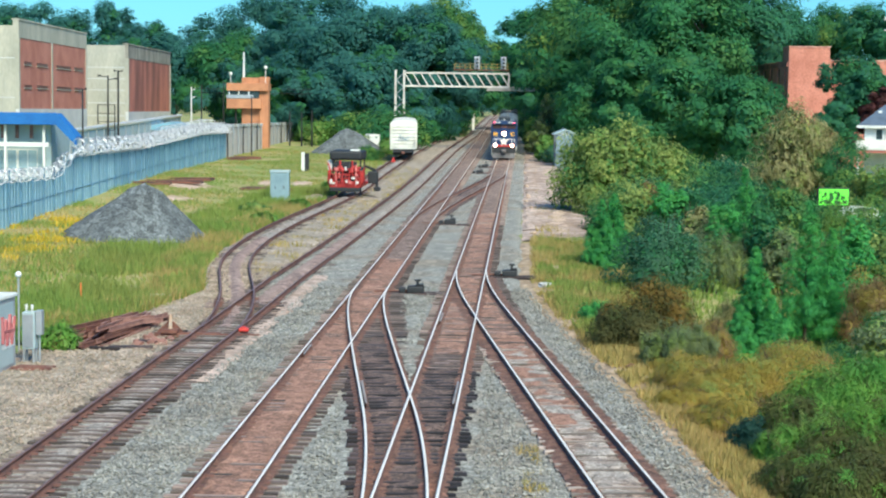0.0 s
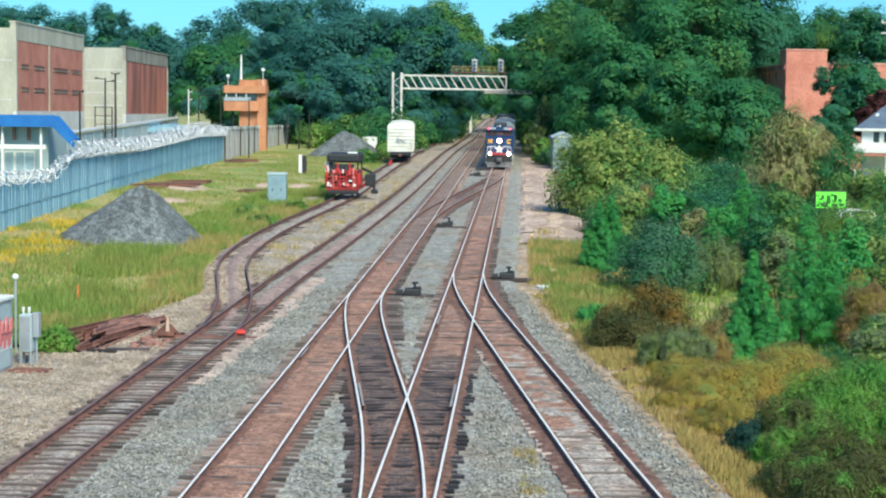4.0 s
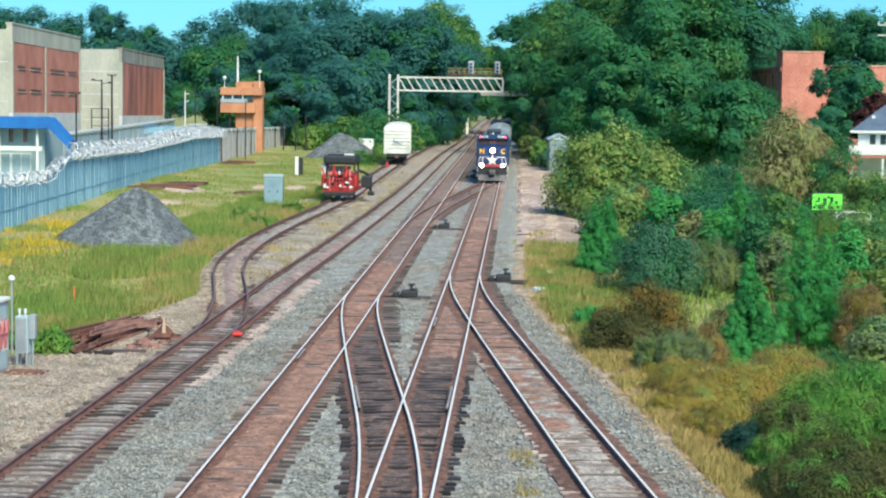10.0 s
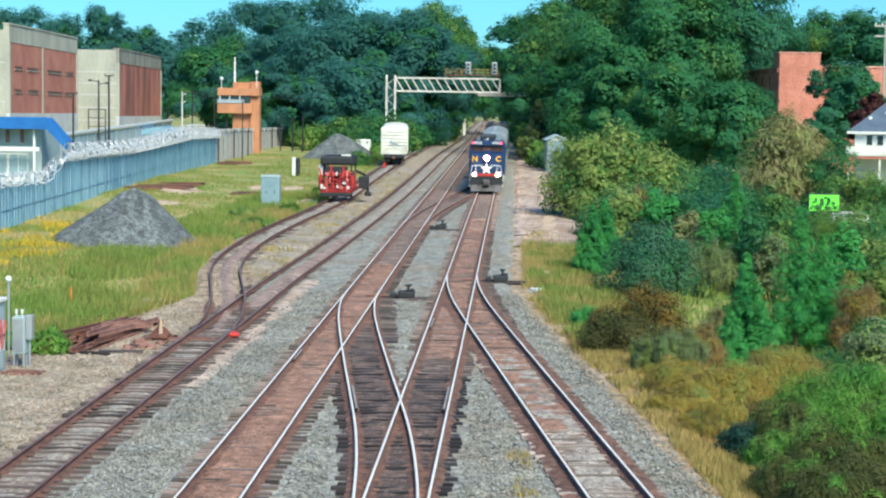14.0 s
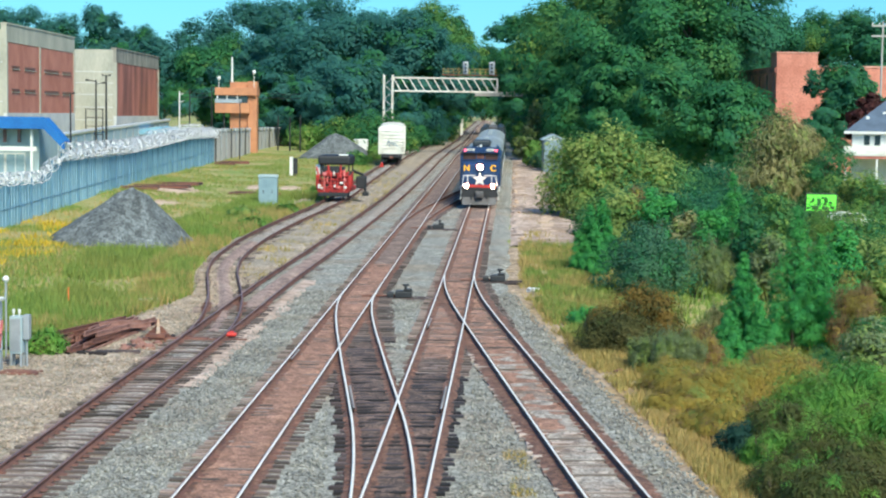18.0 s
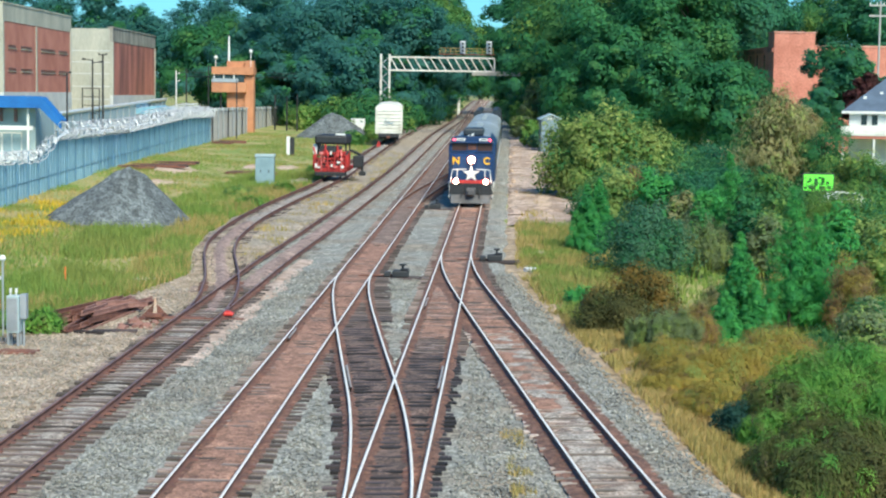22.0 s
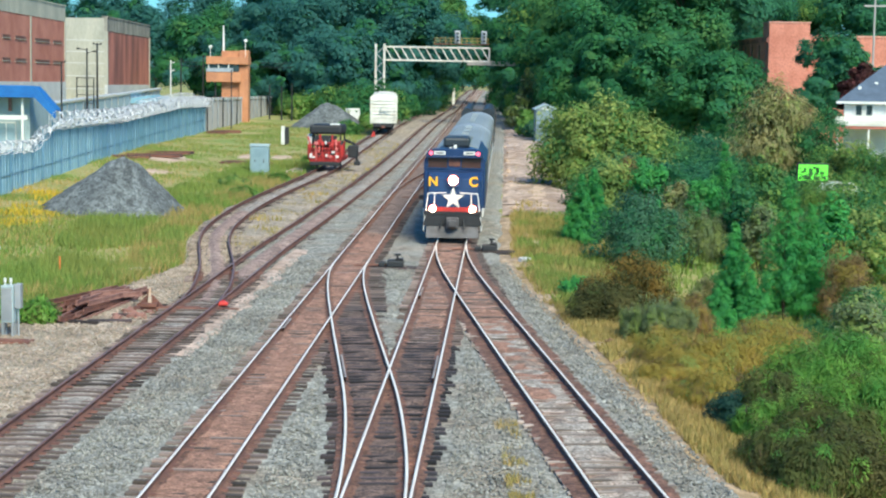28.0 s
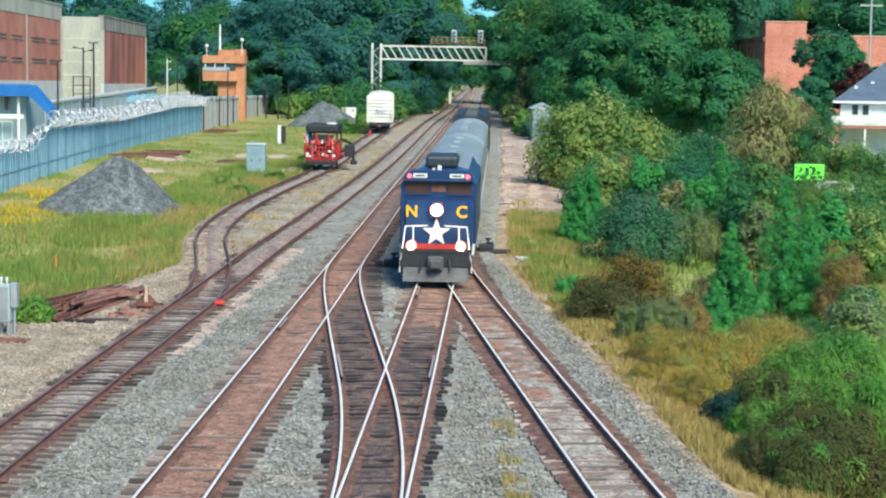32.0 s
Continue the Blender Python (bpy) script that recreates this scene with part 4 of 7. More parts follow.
razor_strand(122, 206, 0.2, 0.3, 0.12, 1)
razor_strand(126, 206, 0.55, 0.2, 0.11, 2)
razor_strand(150, 205, 0.9, 0.1, 0.11, 3)

far_fence = tagged(new("fence"), "tall grey corrugated fence round the watchtower", "fence")
y = 207.0
xs = -26.6
while y < 300:
    x2 = xs + 0.16
    outline = []
    for k in range(17):
        outline.append((xs + 0.16 * k / 16 + (0.06 if k % 2 else 0.0), y + 4 * k / 16))
    bm = prism(B(), outline + [(u - 0.04, w) for u, w in outline[::-1]], GRADE * y - 0.6, GRADE * y + 3.5 - 0.021 * (y - 207), "z")
    part("fence_panel", bm, FENCE_GREY, far_fence)
    bm = B()
    rod(bm, P(xs + 0.2, y, -0.6), P(xs + 0.2, y, 3.8 - 0.021 * (y - 207)), 0.07, 8)
    part("post", bm, BLACK if int(y) % 3 == 0 else GREY_STEEL, far_fence)
    y, xs = y + 4, x2
part("top_roll", boxes(*[(-26.75 + 0.04 * (k - 207) , -26.35 + 0.04 * (k - 207), k, k + 3.9, GRADE * k + 3.46 - 0.021 * (k - 207), GRADE * k + 3.8 - 0.021 * (k - 207)) for k in range(207, 299, 4)]), COIL, far_fence, "pale roll along the fence's top")

inner = tagged(new("fence"), "pale blue-grey inner mesh fence with a coil roll", "fence")
PALE_MESH = material("pale_inner_fence_mesh", (0.40, 0.50, 0.56), 0.7, second=(0.30, 0.42, 0.50), scale=0.5, fine=8, grain=0.15, stretch=(3, 3, 0.4))
for k in range(24):
    yy = 150 + k * 4.5
    part("mesh_panel", boxes((-40.05, -40.0, yy, yy + 4.4, GRADE * yy - 0.5, GRADE * yy + 3.4)), PALE_MESH, inner)
    part("post", boxes((-39.98, -39.88, yy - 0.06, yy + 0.06, GRADE * yy - 0.5, GRADE * yy + 3.9)), GREY_STEEL, inner)
    bm = B()
    rod(bm, (-40.0, yy, GRADE * yy + 3.6), (-40.0, yy + 4.45, GRADE * (yy + 4.45) + 3.6), 0.24, 8)
    part("coil_roll", bm, COIL, inner)

# ---- watchtower ----
tower = thing("watchtower", P(-25.6, 236, -0.4), "orange concrete watchtower with a glazed cabin", "watchtower")
part("shaft", boxes((-0.1, 1.15, 0, 2.2, 0, 10.0), bevel=0.03), TOWER_PAINT, tower)
part("core", boxes((-2.6, -0.1, 0.4, 2.2, 0, 9.9), bevel=0.03), TOWER_PAINT, tower)
part("cabin_roof", boxes((-4.6, 1.2, -0.6, 3.2, 8.05, 9.1), bevel=0.04), TOWER_PAINT, tower)
part("cabin_floor", boxes((-4.6, 0.2, -0.6, 3.2, 5.6, 7.0), bevel=0.04), TOWER_PAINT, tower)
part("window_band", boxes((-4.2, -0.1, -0.3, 2.9, 7.0, 8.05)), GLASS, tower, "dark cabin glazing")
for x in (-4.35, -3.0, -1.6):
    part("mullion", boxes((x, x + 0.14, -0.4, -0.25, 7.0, 8.05)), WHITE, tower)
part("railing", boxes((-4.6, -0.9, -0.68, -0.6, 7.0, 7.5)), GREY_STEEL, tower)
bm = B()
rod(bm, (-2.4, 1, 9.9), (-2.4, 1, 13.4), 0.16, 8, 0.10)
part("mast", bm, WHITE, tower)
for x in (-4.1, 0.75):
    bm = B()
    rod(bm, (x, 0, 9.0), (x, 0, 10.3 if x < 0 else 11.2), 0.05, 6)
    ball(bm, (x, 0, 10.4 if x < 0 else 11.3), 0.26, 10)
    part("lamp", bm, WHITE, tower)
bm = B()
rod(bm, (-3.4, 0.2, 0), (-3.4, 0.2, 5.6), 0.12, 8)
part("prop", bm, BLACK, tower)


def pole(where, h, r, mat, label, arms=()):
    t = thing("light_pole", where, label, "light pole", "yard light poles")
    bm = B()
    rod(bm, (0, 0, 0), (0, 0, h), r, 8, r * 0.7)
    part("shaft", bm, mat, t)
    for dx, z in arms:
        bm = B()
        rod(bm, (0, 0, z), (dx * 0.8, 0, z + 0.15), 0.05, 6)
        part("arm", bm, mat, t)
        part("lamp_head", boxes((min(dx * 0.7, dx), max(dx * 0.7, dx), -0.2, 0.2, z + 0.05, z + 0.25), bevel=0.03), mat, t)
    return t


pole(at(-213, 170), 8.6, 0.11, BLACK, "dark slender light pole inside the fence", [(0.4, 8.5)])
pole(at(-198, 200), 10.0, 0.13, BLACK, "dark twin-armed light pole inside the fence", [(-1.2, 9.8), (1.1, 9.5)])
pole(at(-192, 200), 10.6, 0.15, BLACK, "dark light pole with a floodlight bracket", [(-0.5, 10.4), (0.5, 10.4)])
for m, h in ((-149, 8.5), (-143, 8.8), (-130, 9.4), (-91, 5.2), (-84, 5.0), (-78, 5.4)):
    pole(at(m, 245), h, 0.12, BLACK if m > -145 else WHITE, "slender pole beyond the fence", [(0.5, h - 0.5), (0.5, h - 1.6)] if m == -149 else [])
pole(at(-113.5, 215), 7.6, 0.09, BLACK, "dark pole beside the watchtower")

# ladder frame by the block
lad = thing("ladder_frame", at(-199, 201), "dark steel access ladder frame", "ladder")
for x in (-1.0, 1.0):
    part("stile", boxes((x - 0.06, x + 0.06, -0.06, 0.06, 0, 6.6)), BLACK, lad)
for k in range(7):
    part("rung", boxes((-1.0, 1.0, -0.04, 0.04, 0.5 + k, 0.58 + k)), BLACK, lad)


# ---- signal gantry ----
GANTRY = material("weathered_pale_gantry_paint", (0.75, 0.73, 0.67), 0.55, 0.1, second=(0.55, 0.51, 0.45), scale=0.7, fine=8, grain=0.12)


def truss(name, where, x0, x1, z0, z1, depth, bays, label, mat):
    t = thing(name, where, label, "signal gantry")
    for z in (z0, z1):
        for yy in (-depth / 2, depth / 2):
            part("chord", boxes((x0, x1, yy - 0.11, yy + 0.11, z - 0.11, z + 0.11), bevel=0.015), mat, t)
    w = (x1 - x0) / bays
    for i in range(bays):
        for yy in (-depth / 2, depth / 2):
            bm = B()
            rod(bm, (x0 + i * w, yy, z1), (x0 + (i + 1) * w, yy, z0), 0.085, 6)
            part("diagonal", bm, mat, t)
    for i in (0, bays):
        part("end_post", boxes((x0 + i * w - 0.1, x0 + i * w + 0.1, -depth / 2, depth / 2, z0, z1)), mat, t)
    return t


DULL_YELLOW = material("faded_yellow_paint", (0.46, 0.34, 0.10), 0.6, second=(0.36, 0.27, 0.12))
gantry = truss("signal_gantry", P(0, 240, 0), -5.7, 9.0, 8.58, 10.43, 1.2, 13, "pale steel lattice signal gantry over the tracks", GANTRY)
for x in (-6.95, -5.75):
    part("column", boxes((x - 0.14, x + 0.14, -0.7, 0.7, -0.6, 10.8), bevel=0.02), GANTRY, gantry)
for k in range(10):
    s = 1 if k % 2 else -1
    bm = B()
    rod(bm, (-6.35 - 0.55 * s, 0, k + 0.4), (-6.35 + 0.55 * s, 0, k + 1.4), 0.07, 6)
    part("lacing_bar", bm, GREY_STEEL, gantry)
part("walkway", boxes((1.2, 9.0, -0.5, 0.5, 10.85, 11.0)), RUST, gantry)
bm = B()
for x in np.arange(1.3, 9.0, 0.75):
    rod(bm, (x, -0.5, 10.95), (x, -0.5, 11.75), 0.035, 5)
for z in (11.35, 11.75):
    rod(bm, (1.3, -0.5, z), (8.8, -0.5, z), 0.035, 5)
part("walkway_rail", bm, DULL_YELLOW, gantry, "dull yellow walkway railing")
for x in (4.5, 8.2):
    head = part("signal_head", boxes((x - 0.25, x + 0.25, -0.75, -0.45, 11.1, 12.7), (x - 0.4, x + 0.4, -0.43, -0.40, 11.0, 12.8), bevel=0.03), GREY_STEEL, gantry, "grey signal head")
    for z in (11.4, 11.9, 12.4):
        bm = B()
        rod(bm, (x, -0.98, z), (x, -0.74, z), 0.16, 10)
        part("lens_hood", bm, BLACK, head)
bridge = thing("footbridge", P(10.2, 300, 0), "grey beam of a distant bridge over the tracks", "bridge")
part("girder", boxes((-3.0, 9.0, -0.4, 0.4, 7.6, 8.4), bevel=0.03), FENCE_GREY, bridge)
part("pier", boxes((9.0, 9.8, -0.5, 0.5, -0.5, 8.4), bevel=0.03), FENCE_GREY, bridge)
mk = thing("marker_post", at(17, 330), "white marker post beside the far tracks", "post")
part("shaft", boxes((-0.25, 0.25, -0.1, 0.1, 0, 3.4), bevel=0.03), WHITE, mk)

# ---- brick building, house and display on the far side ----
BRICK_CAP = material("pale_pink_coping_brick", (0.66, 0.36, 0.29), 0.85, second=(0.55, 0.24, 0.18), scale=2.0, fine=6, grain=0.2)
hall = thing("brick_building", (41.3, 205, 3.3), "orange-red brick building with tall narrow windows", "building")
part("wall", boxes((-0.05, 20, 0, 25, 0, 12.7)), BRICK_ORANGE, hall)
part("stair_tower", boxes((0, 4.9, -0.25, 3.5, 0, 14.3)), BRICK_ORANGE, hall)
part("coping", boxes((-0.1, 5.0, -0.35, 3.6, 14.3, 14.45), (5.0, 20.1, -0.1, 25, 12.7, 12.9)), BRICK_CAP, hall)
part("cornice", boxes((-0.22, 0.0, -0.05, 25.1, 12.0, 12.5)), BRICK_STAINED, hall)
for k in range(5):
    part("pier", boxes((-0.2, 0.0, 1.3 + k * 4.6, 4.3 + k * 4.6, 0, 12.0)), BRICK_ORANGE, hall)
    part("window", boxes((-0.08, 0.02, 4.6 + k * 4.6, 5.6 + k * 4.6, 2, 11.8)), GLASS, hall)
part("window", boxes((8.5, 9.6, -0.06, 0.02, 7.5, 9.6)), GLASS, hall)

house = thing("house", (36.1, 148, 3.5), "white clapboard house with a blue-grey hip roof", "house", turn=-15)
part("wall", boxes((0.5, 10.5, 0.5, 8.5, -2.2, 5.2)), WHITE, house)
bm = B()
vs = [bm.verts.new(p) for p in ((-0.1, -0.1, 5.2), (11.1, -0.1, 5.2), (11.1, 9.1, 5.2), (-0.1, 9.1, 5.2), (4.2, 4.5, 8.7), (6.8, 4.5, 8.7))]
for idx in ((0, 1, 5, 4), (1, 2, 5), (2, 3, 4, 5), (3, 0, 4), (3, 2, 1, 0)):
    bm.faces.new([vs[i] for i in idx])
part("roof", bm, SLATE, house, "blue-grey shingle roof")
part("eave_board", boxes((-0.05, 11.1, -0.17, -0.05, 4.98, 5.19)), WHITE, house)
part("eave_board", boxes((-0.17, -0.05, -0.17, 9.1, 4.98, 5.19)), WHITE, house)
for x, y, z in ((1.6, 1.3, 6.35), (3.0, 1.9, 6.75)):
    part("roof_vent", boxes((x, x + 0.3, y, y + 0.3, z - 0.25, z + 0.15), bevel=0.03), WHITE, house, "small white roof vent")
for x in (1.5, 2.4, 4.6, 6.2):
    w = part("window", boxes((x, x + 0.5, 0.44, 0.52, 4.0, 4.85)), GLASS, house)
    for u in (x - 0.09, x + 0.5):
        part("frame", boxes((u, u + 0.09, 0.42, 0.52, 3.95, 4.92)), WHITE, w)
part("porch_roof", prism(B(), [(-1.9, 3.3), (-1.9, 3.1), (0.5, 3.65), (0.5, 3.9)], -0.2, 11, "x"), BOX_WHITE, house, "weathered white porch roof")
part("porch_beam", boxes((-0.2, 11, -1.85, -1.65, 2.85, 3.1)), BRICK_STAINED, house, "dark red-brown porch beam")
for x in (0.0, 2.6, 5.2, 7.8, 10.4):
    part("porch_post", boxes((x, x + 0.16, -1.83, -1.67, -2.0, 2.86), bevel=0.01), WHITE, house)

sign = thing("display_board", P(30.2, 131, -0.05), "bright green lit display board on a post", "sign")
part("case", boxes((-1.25, 1.25, 0, 0.25, 0.2, 1.65), bevel=0.03), BLACK, sign)
part("screen", boxes((-1.15, 1.15, -0.03, 0.0, 0.3, 1.55)), LAMP_GREEN, sign, "bright lime green lit screen")
for x, z, w, h in ((-0.75, 0.4, 0.5, 0.3), (-0.35, 0.62, 0.3, 0.62), (0.2, 0.75, 0.2, 0.6), (-0.75, 0.95, 0.2, 0.35), (0.55, 0.8, 0.3, 0.22), (0.05, 0.36, 0.5, 0.3), (0.32, 0.9, 0.16, 0.4), (-0.95, 0.9, 0.2, 0.14), (-0.02, 1.2, 0.2, 0.2), (0.7, 0.45, 0.32, 0.22), (-1.1, 0.4, 0.2, 0.2)):
    part("screen_mark", boxes((x, x + w, -0.05, -0.031, z, z + h), bevel=0.008), LAMP_DARK, sign, "dark green mark")
part("support", boxes((-0.15, 0.15, 0.02, 0.22, -2.2, 0.2)), BLACK, sign)

SHED_BLUE = material("dull_blue_grey_sheet", (0.24, 0.32, 0.37), 0.6, second=(0.18, 0.25, 0.29), scale=0.8, fine=8)
shed = thing("shed", P(13.6, 196, -0.45), "pale blue-grey metal shed beside the track", "shed")
part("wall", boxes((-0.7, 1.5, 0, 4, 0, 3.8)), SHED_BLUE, shed)
part("roof", prism(B(), [(-0.95, 3.75), (0.4, 4.35), (1.75, 3.75), (1.75, 3.9), (0.4, 4.5), (-0.95, 3.9)], -0.3, 4.2), CABINET_BLUE, shed)
part("gable", prism(B(), [(-0.7, 3.8), (0.4, 4.3), (1.5, 3.8)], 0.0, 0.1), WHITE, shed)
for k in range(5):
    part("wall_rib", boxes((-0.6 + k * 0.45, -0.52 + k * 0.45, -0.04, 0.0, 0, 3.8)), SHED_BLUE, shed)


# ---- train ----
def pick(bm, f):
    for face in bm.faces:
        face.material_index = f(face)
    return bm


def star(bm, cx, cz, y, r, thick=0.03):
    pts = []
    for i in range(10):
        q = r if i % 2 == 0 else r * 0.4
        a = math.pi / 2 + i * math.pi / 5
        pts.append((cx + q * math.cos(a), cz + q * math.sin(a)))
    return prism(bm, pts, y - thick, y)


def letter(parent, text, x, y, z, size, mat):
    cu = bpy.data.curves.new("letter", "FONT")
    cu.body, cu.size, cu.extrude, cu.align_x, cu.align_y, cu.offset = text, size, 0.012, "CENTER", "CENTER", 0.018
    tmp = bpy.data.objects.new("letter", cu)
    me = bpy.data.meshes.new_from_object(tmp)
    bpy.data.objects.remove(tmp)
    me.materials.append(mat)
    ob = new("letter", me)
    ob.parent = parent
    ob.matrix_local = pose(x, y, z, 90, 0, 0)
    return tagged(ob, "golden yellow letter " + text)


def bogie(parent, y, gauge=0.76, axles=(-1.3, 1.3), wheel=0.5):
    bg = part("bogie", boxes((-1.15, -1.0, y - 2.1, y + 2.1, 0.35, 0.85), (1.0, 1.15, y - 2.1, y + 2.1, 0.35, 0.85), (-1.0, 1.0, y - 0.3, y + 0.3, 0.45, 0.8), bevel=0.04), BLACK, parent)
    for a in axles:
        for s in (-1, 1):
            bm = B()
            rod(bm, (s * 0.70, y + a, wheel), (s * 0.83, y + a, wheel), wheel, 20)
            part("wheel", bm, PLOW, bg)
    return bg


CAB_GLASS = material("brown_tinted_glass", (0.085, 0.045, 0.04), 0.12, scale=1, fine=3, grain=0.05)


def locomotive():
    t = thing("locomotive", (0, 0, 0), "dark blue diesel locomotive with a white star and lit headlamps", "locomotive")
    W = 1.62
    # body behind the cab
    part("hood", prism(B(), [(-W, 1.3), (W, 1.3), (W, 3.75), (W - 0.45, 4.35), (W - 0.9, 4.5), (-W + 0.9, 4.5), (-W + 0.45, 4.35), (-W, 3.75)], 4.6, 17.4), [LOCO_BLUE], t)
    part("hood_roof", prism(B(), [(-W + 0.44, 4.36), (W - 0.44, 4.36), (W - 0.9, 4.56), (-W + 0.9, 4.56)], 7.2, 17.3), COACH_STEEL, t, "grey metal hood roof")
    part("cab", prism(B(), [(-W, 1.5), (W, 1.5), (W, 4.0), (W - 0.25, 4.35), (W - 0.6, 4.52), (-W + 0.6, 4.52), (-W + 0.25, 4.35), (-W, 4.0)], 2.35, 4.6), LOCO_BLUE, t)
    # wide nose with a sloping top and chamfered corners
    bm = B()
    prof = [(1.5, 0.72), (3.15, 0.85), (3.45, 1.15), (3.5, 2.4), (1.5, 2.4)]
    prism(bm, [(y, z) for z, y in prof], -1.5, 1.5, "x")
    bmesh.ops.bevel(bm, geom=[e for e in bm.edges if abs(e.verts[0].co.x) == abs(e.verts[1].co.x) == 1.5 and e.verts[0].co.x == e.verts[1].co.x and max(v.co.y for v in e.verts) < 1.3], offset=0.22, segments=3, affect="EDGES")
    part("nose", bm, LOCO_BLUE, t)
    # windscreen
    for a, b in ((-1.38, -0.38), (0.38, 1.38)):
        w = part("windscreen", boxes((a, b, 2.31, 2.36, 3.6, 4.13), bevel=0.02), CAB_GLASS, t, "brown-tinted cab window")
        part("frame", boxes((a - 0.06, b + 0.06, 2.30, 2.349, 3.56, 3.62)), LOCO_BLUE, w)
    part("centre_window", boxes((-0.30, 0.30, 2.31, 2.36, 3.68, 4.08), bevel=0.02), RUST, t, "brown-tinted centre cab window")
    part("visor", boxes((-1.5, 1.5, 2.05, 2.4, 4.16, 4.24), bevel=0.02), LOCO_BLUE, t)
    part("roof_brow", prism(B(), [(-1.52, 4.22), (1.52, 4.22), (1.42, 4.5), (1.1, 4.62), (-1.1, 4.62), (-1.42, 4.5)], 2.2, 2.6), LOCO_BLUE, t)
    for s in (-1, 1):
        part("number_board", boxes((s * 0.78 - 0.30, s * 0.78 + 0.30, 2.15, 2.2, 4.31, 4.49)), WHITE, t, "white number board with unreadable marks")
        part("number_mark", boxes((s * 0.78 - 0.2, s * 0.78 + 0.2, 2.14, 2.149, 4.37, 4.43)), BLACK, t)
        bm = B()
        rod(bm, (s * 1.12 + (0.12 * s), 2.12, 4.38), (s * 1.24, 2.2, 4.38), 0.10, 12)
        part("marker_lamp", bm, LAMP_RED, t, "lit red marker lamp")
        bm = B()
        rod(bm, (s * 1.02, 0.264, 1.62), (s * 1.02, 0.42, 1.62), 0.23, 16)
        lampcase = part("ditch_lamp_case", bm, BLACK, t)
        bm = B()
        ball(bm, (s * 1.02, 0.15, 1.62), 0.16, 16)
        bmesh.ops.scale(bm, vec=(1, 0.55, 1), space=Matrix.Translation((0, -0.15, 0)), verts=bm.verts)
        part("ditch_lamp", bm, LAMP_WHITE, lampcase, "lit white ditch lamp")
        bm = B()
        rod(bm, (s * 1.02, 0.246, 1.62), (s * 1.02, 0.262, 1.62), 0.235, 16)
        part("lamp_rim", bm, GLARE_RIM, lampcase, "added red-glowing ring that imitates the lamp's glare")
    # headlamp on the nose
    part("headlamp_case", boxes((-0.26, 0.26, 0.62, 0.9, 2.72, 3.42), bevel=0.06), LOCO_BLUE, t)
    bm = B()
    ball(bm, (0, 0.48, 3.09), 0.225, 20)
    bmesh.ops.scale(bm, vec=(1, 0.55, 1), space=Matrix.Translation((0, -0.48, 0)), verts=bm.verts)
    lamp = part("headlamp", bm, LAMP_WHITE, t, "lit white headlamp")
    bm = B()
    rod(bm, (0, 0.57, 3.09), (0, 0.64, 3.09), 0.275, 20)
    part("lamp_rim", bm, GLARE_RIM, lamp, "added red-glowing ring that imitates the lamp's glare")
    letter(t, "N", -1.05, 0.795, 2.98, 0.68, LOCO_YELLOW)
    letter(t, "C", 1.05, 0.795, 2.98, 0.68, LOCO_YELLOW)
    part("star", star(B(), 0, 2.12, 0.70, 0.62), WHITE, t, "large white star")
    # platform, steps, rails
    part("front_platform", boxes((-1.5, 1.5, 0.15, 1.2, 1.32, 1.5), bevel=0.02), BLACK, t)
    part("red_stripe", boxes((-1.0, 1.0, 0.13, 0.148, 1.5, 1.72)), LOCO_RED, t, "red stripe across the front")
    part("front_plate", boxes((-1.5, 1.5, 0.18, 0.4, 0.75, 1.32), bevel=0.02), BLACK, t)
    for s in (-1, 1):
        bm = B()
        rod(bm, (s * 1.45, 0.2, 1.1), (s * 1.28, 0.25, 2.42), 0.03, 8)
        rod(bm, (s * 1.28, 0.25, 2.42), (s * 0.35, 0.25, 2.46), 0.03, 8)
        rod(bm, (s * 0.95, 0.25, 1.5), (s * 0.95, 0.25, 2.44), 0.03, 8)
        rod(bm, (s * 1.47, 0.2, 1.1), (s * 1.5, 0.25, 0.5), 0.03, 8)
        part("handrail", bm, WHITE, t, "white painted handrail")
        for z in (0.42, 0.85):
            part("step", boxes((s * 1.2, s * 1.5, 0.2, 0.6, z, z + 0.05)), BLACK, t)
    part("plow", prism(B(), [(0.0, 0.14), (0.28, 0.86), (0.42, 0.86), (0.2, 0.14)], -1.35, 1.35, "x"), PLOW, t, "grey steel pilot plow")
    bm = box(B(), -0.22, 0.22, -0.35, 0.25, 0.72, 1.08, 0.06)
    box(bm, -0.32, 0.32, -0.1, 0.2, 0.62, 1.2, 0.05)
    part("coupler", bm, PLOW, t)
    for s in (-1, 1):
        bm = B()
        rod(bm, (s * 0.55, 0.1, 1.1), (s * 0.62, 0.0, 0.6), 0.04, 6)
        part("air_hose", bm, BLACK, t)
    # roof gear
    part("exhaust_housing", boxes((-0.72, 0.72, 5.6, 8.2, 4.5, 5.05), bevel=0.14), DARK_ROOF, t, "black sooty roof housing")
    part("horn", boxes((-0.09, 0.09, 2.9, 3.3, 4.52, 4.78), (-0.3, -0.2, 2.9, 3.3, 4.52, 4.66), bevel=0.03), WHITE, t)
    for y in (10.0, 12.0, 14.0):
        bm = B()
        rod(bm, (0, y, 4.5), (0, y, 4.72), 0.72, 20)
        part("fan", bm, COACH_STEEL, t)
    for s in (-1, 1):
        part("side_sill", boxes((s * 1.4, s * 1.58, 1.2, 17.4, 1.15, 1.5)), WHITE, t)
    part("fuel_tank", boxes((-1.3, 1.3, 6.8, 11.2, 0.35, 1.2), bevel=0.1), BLACK, t)
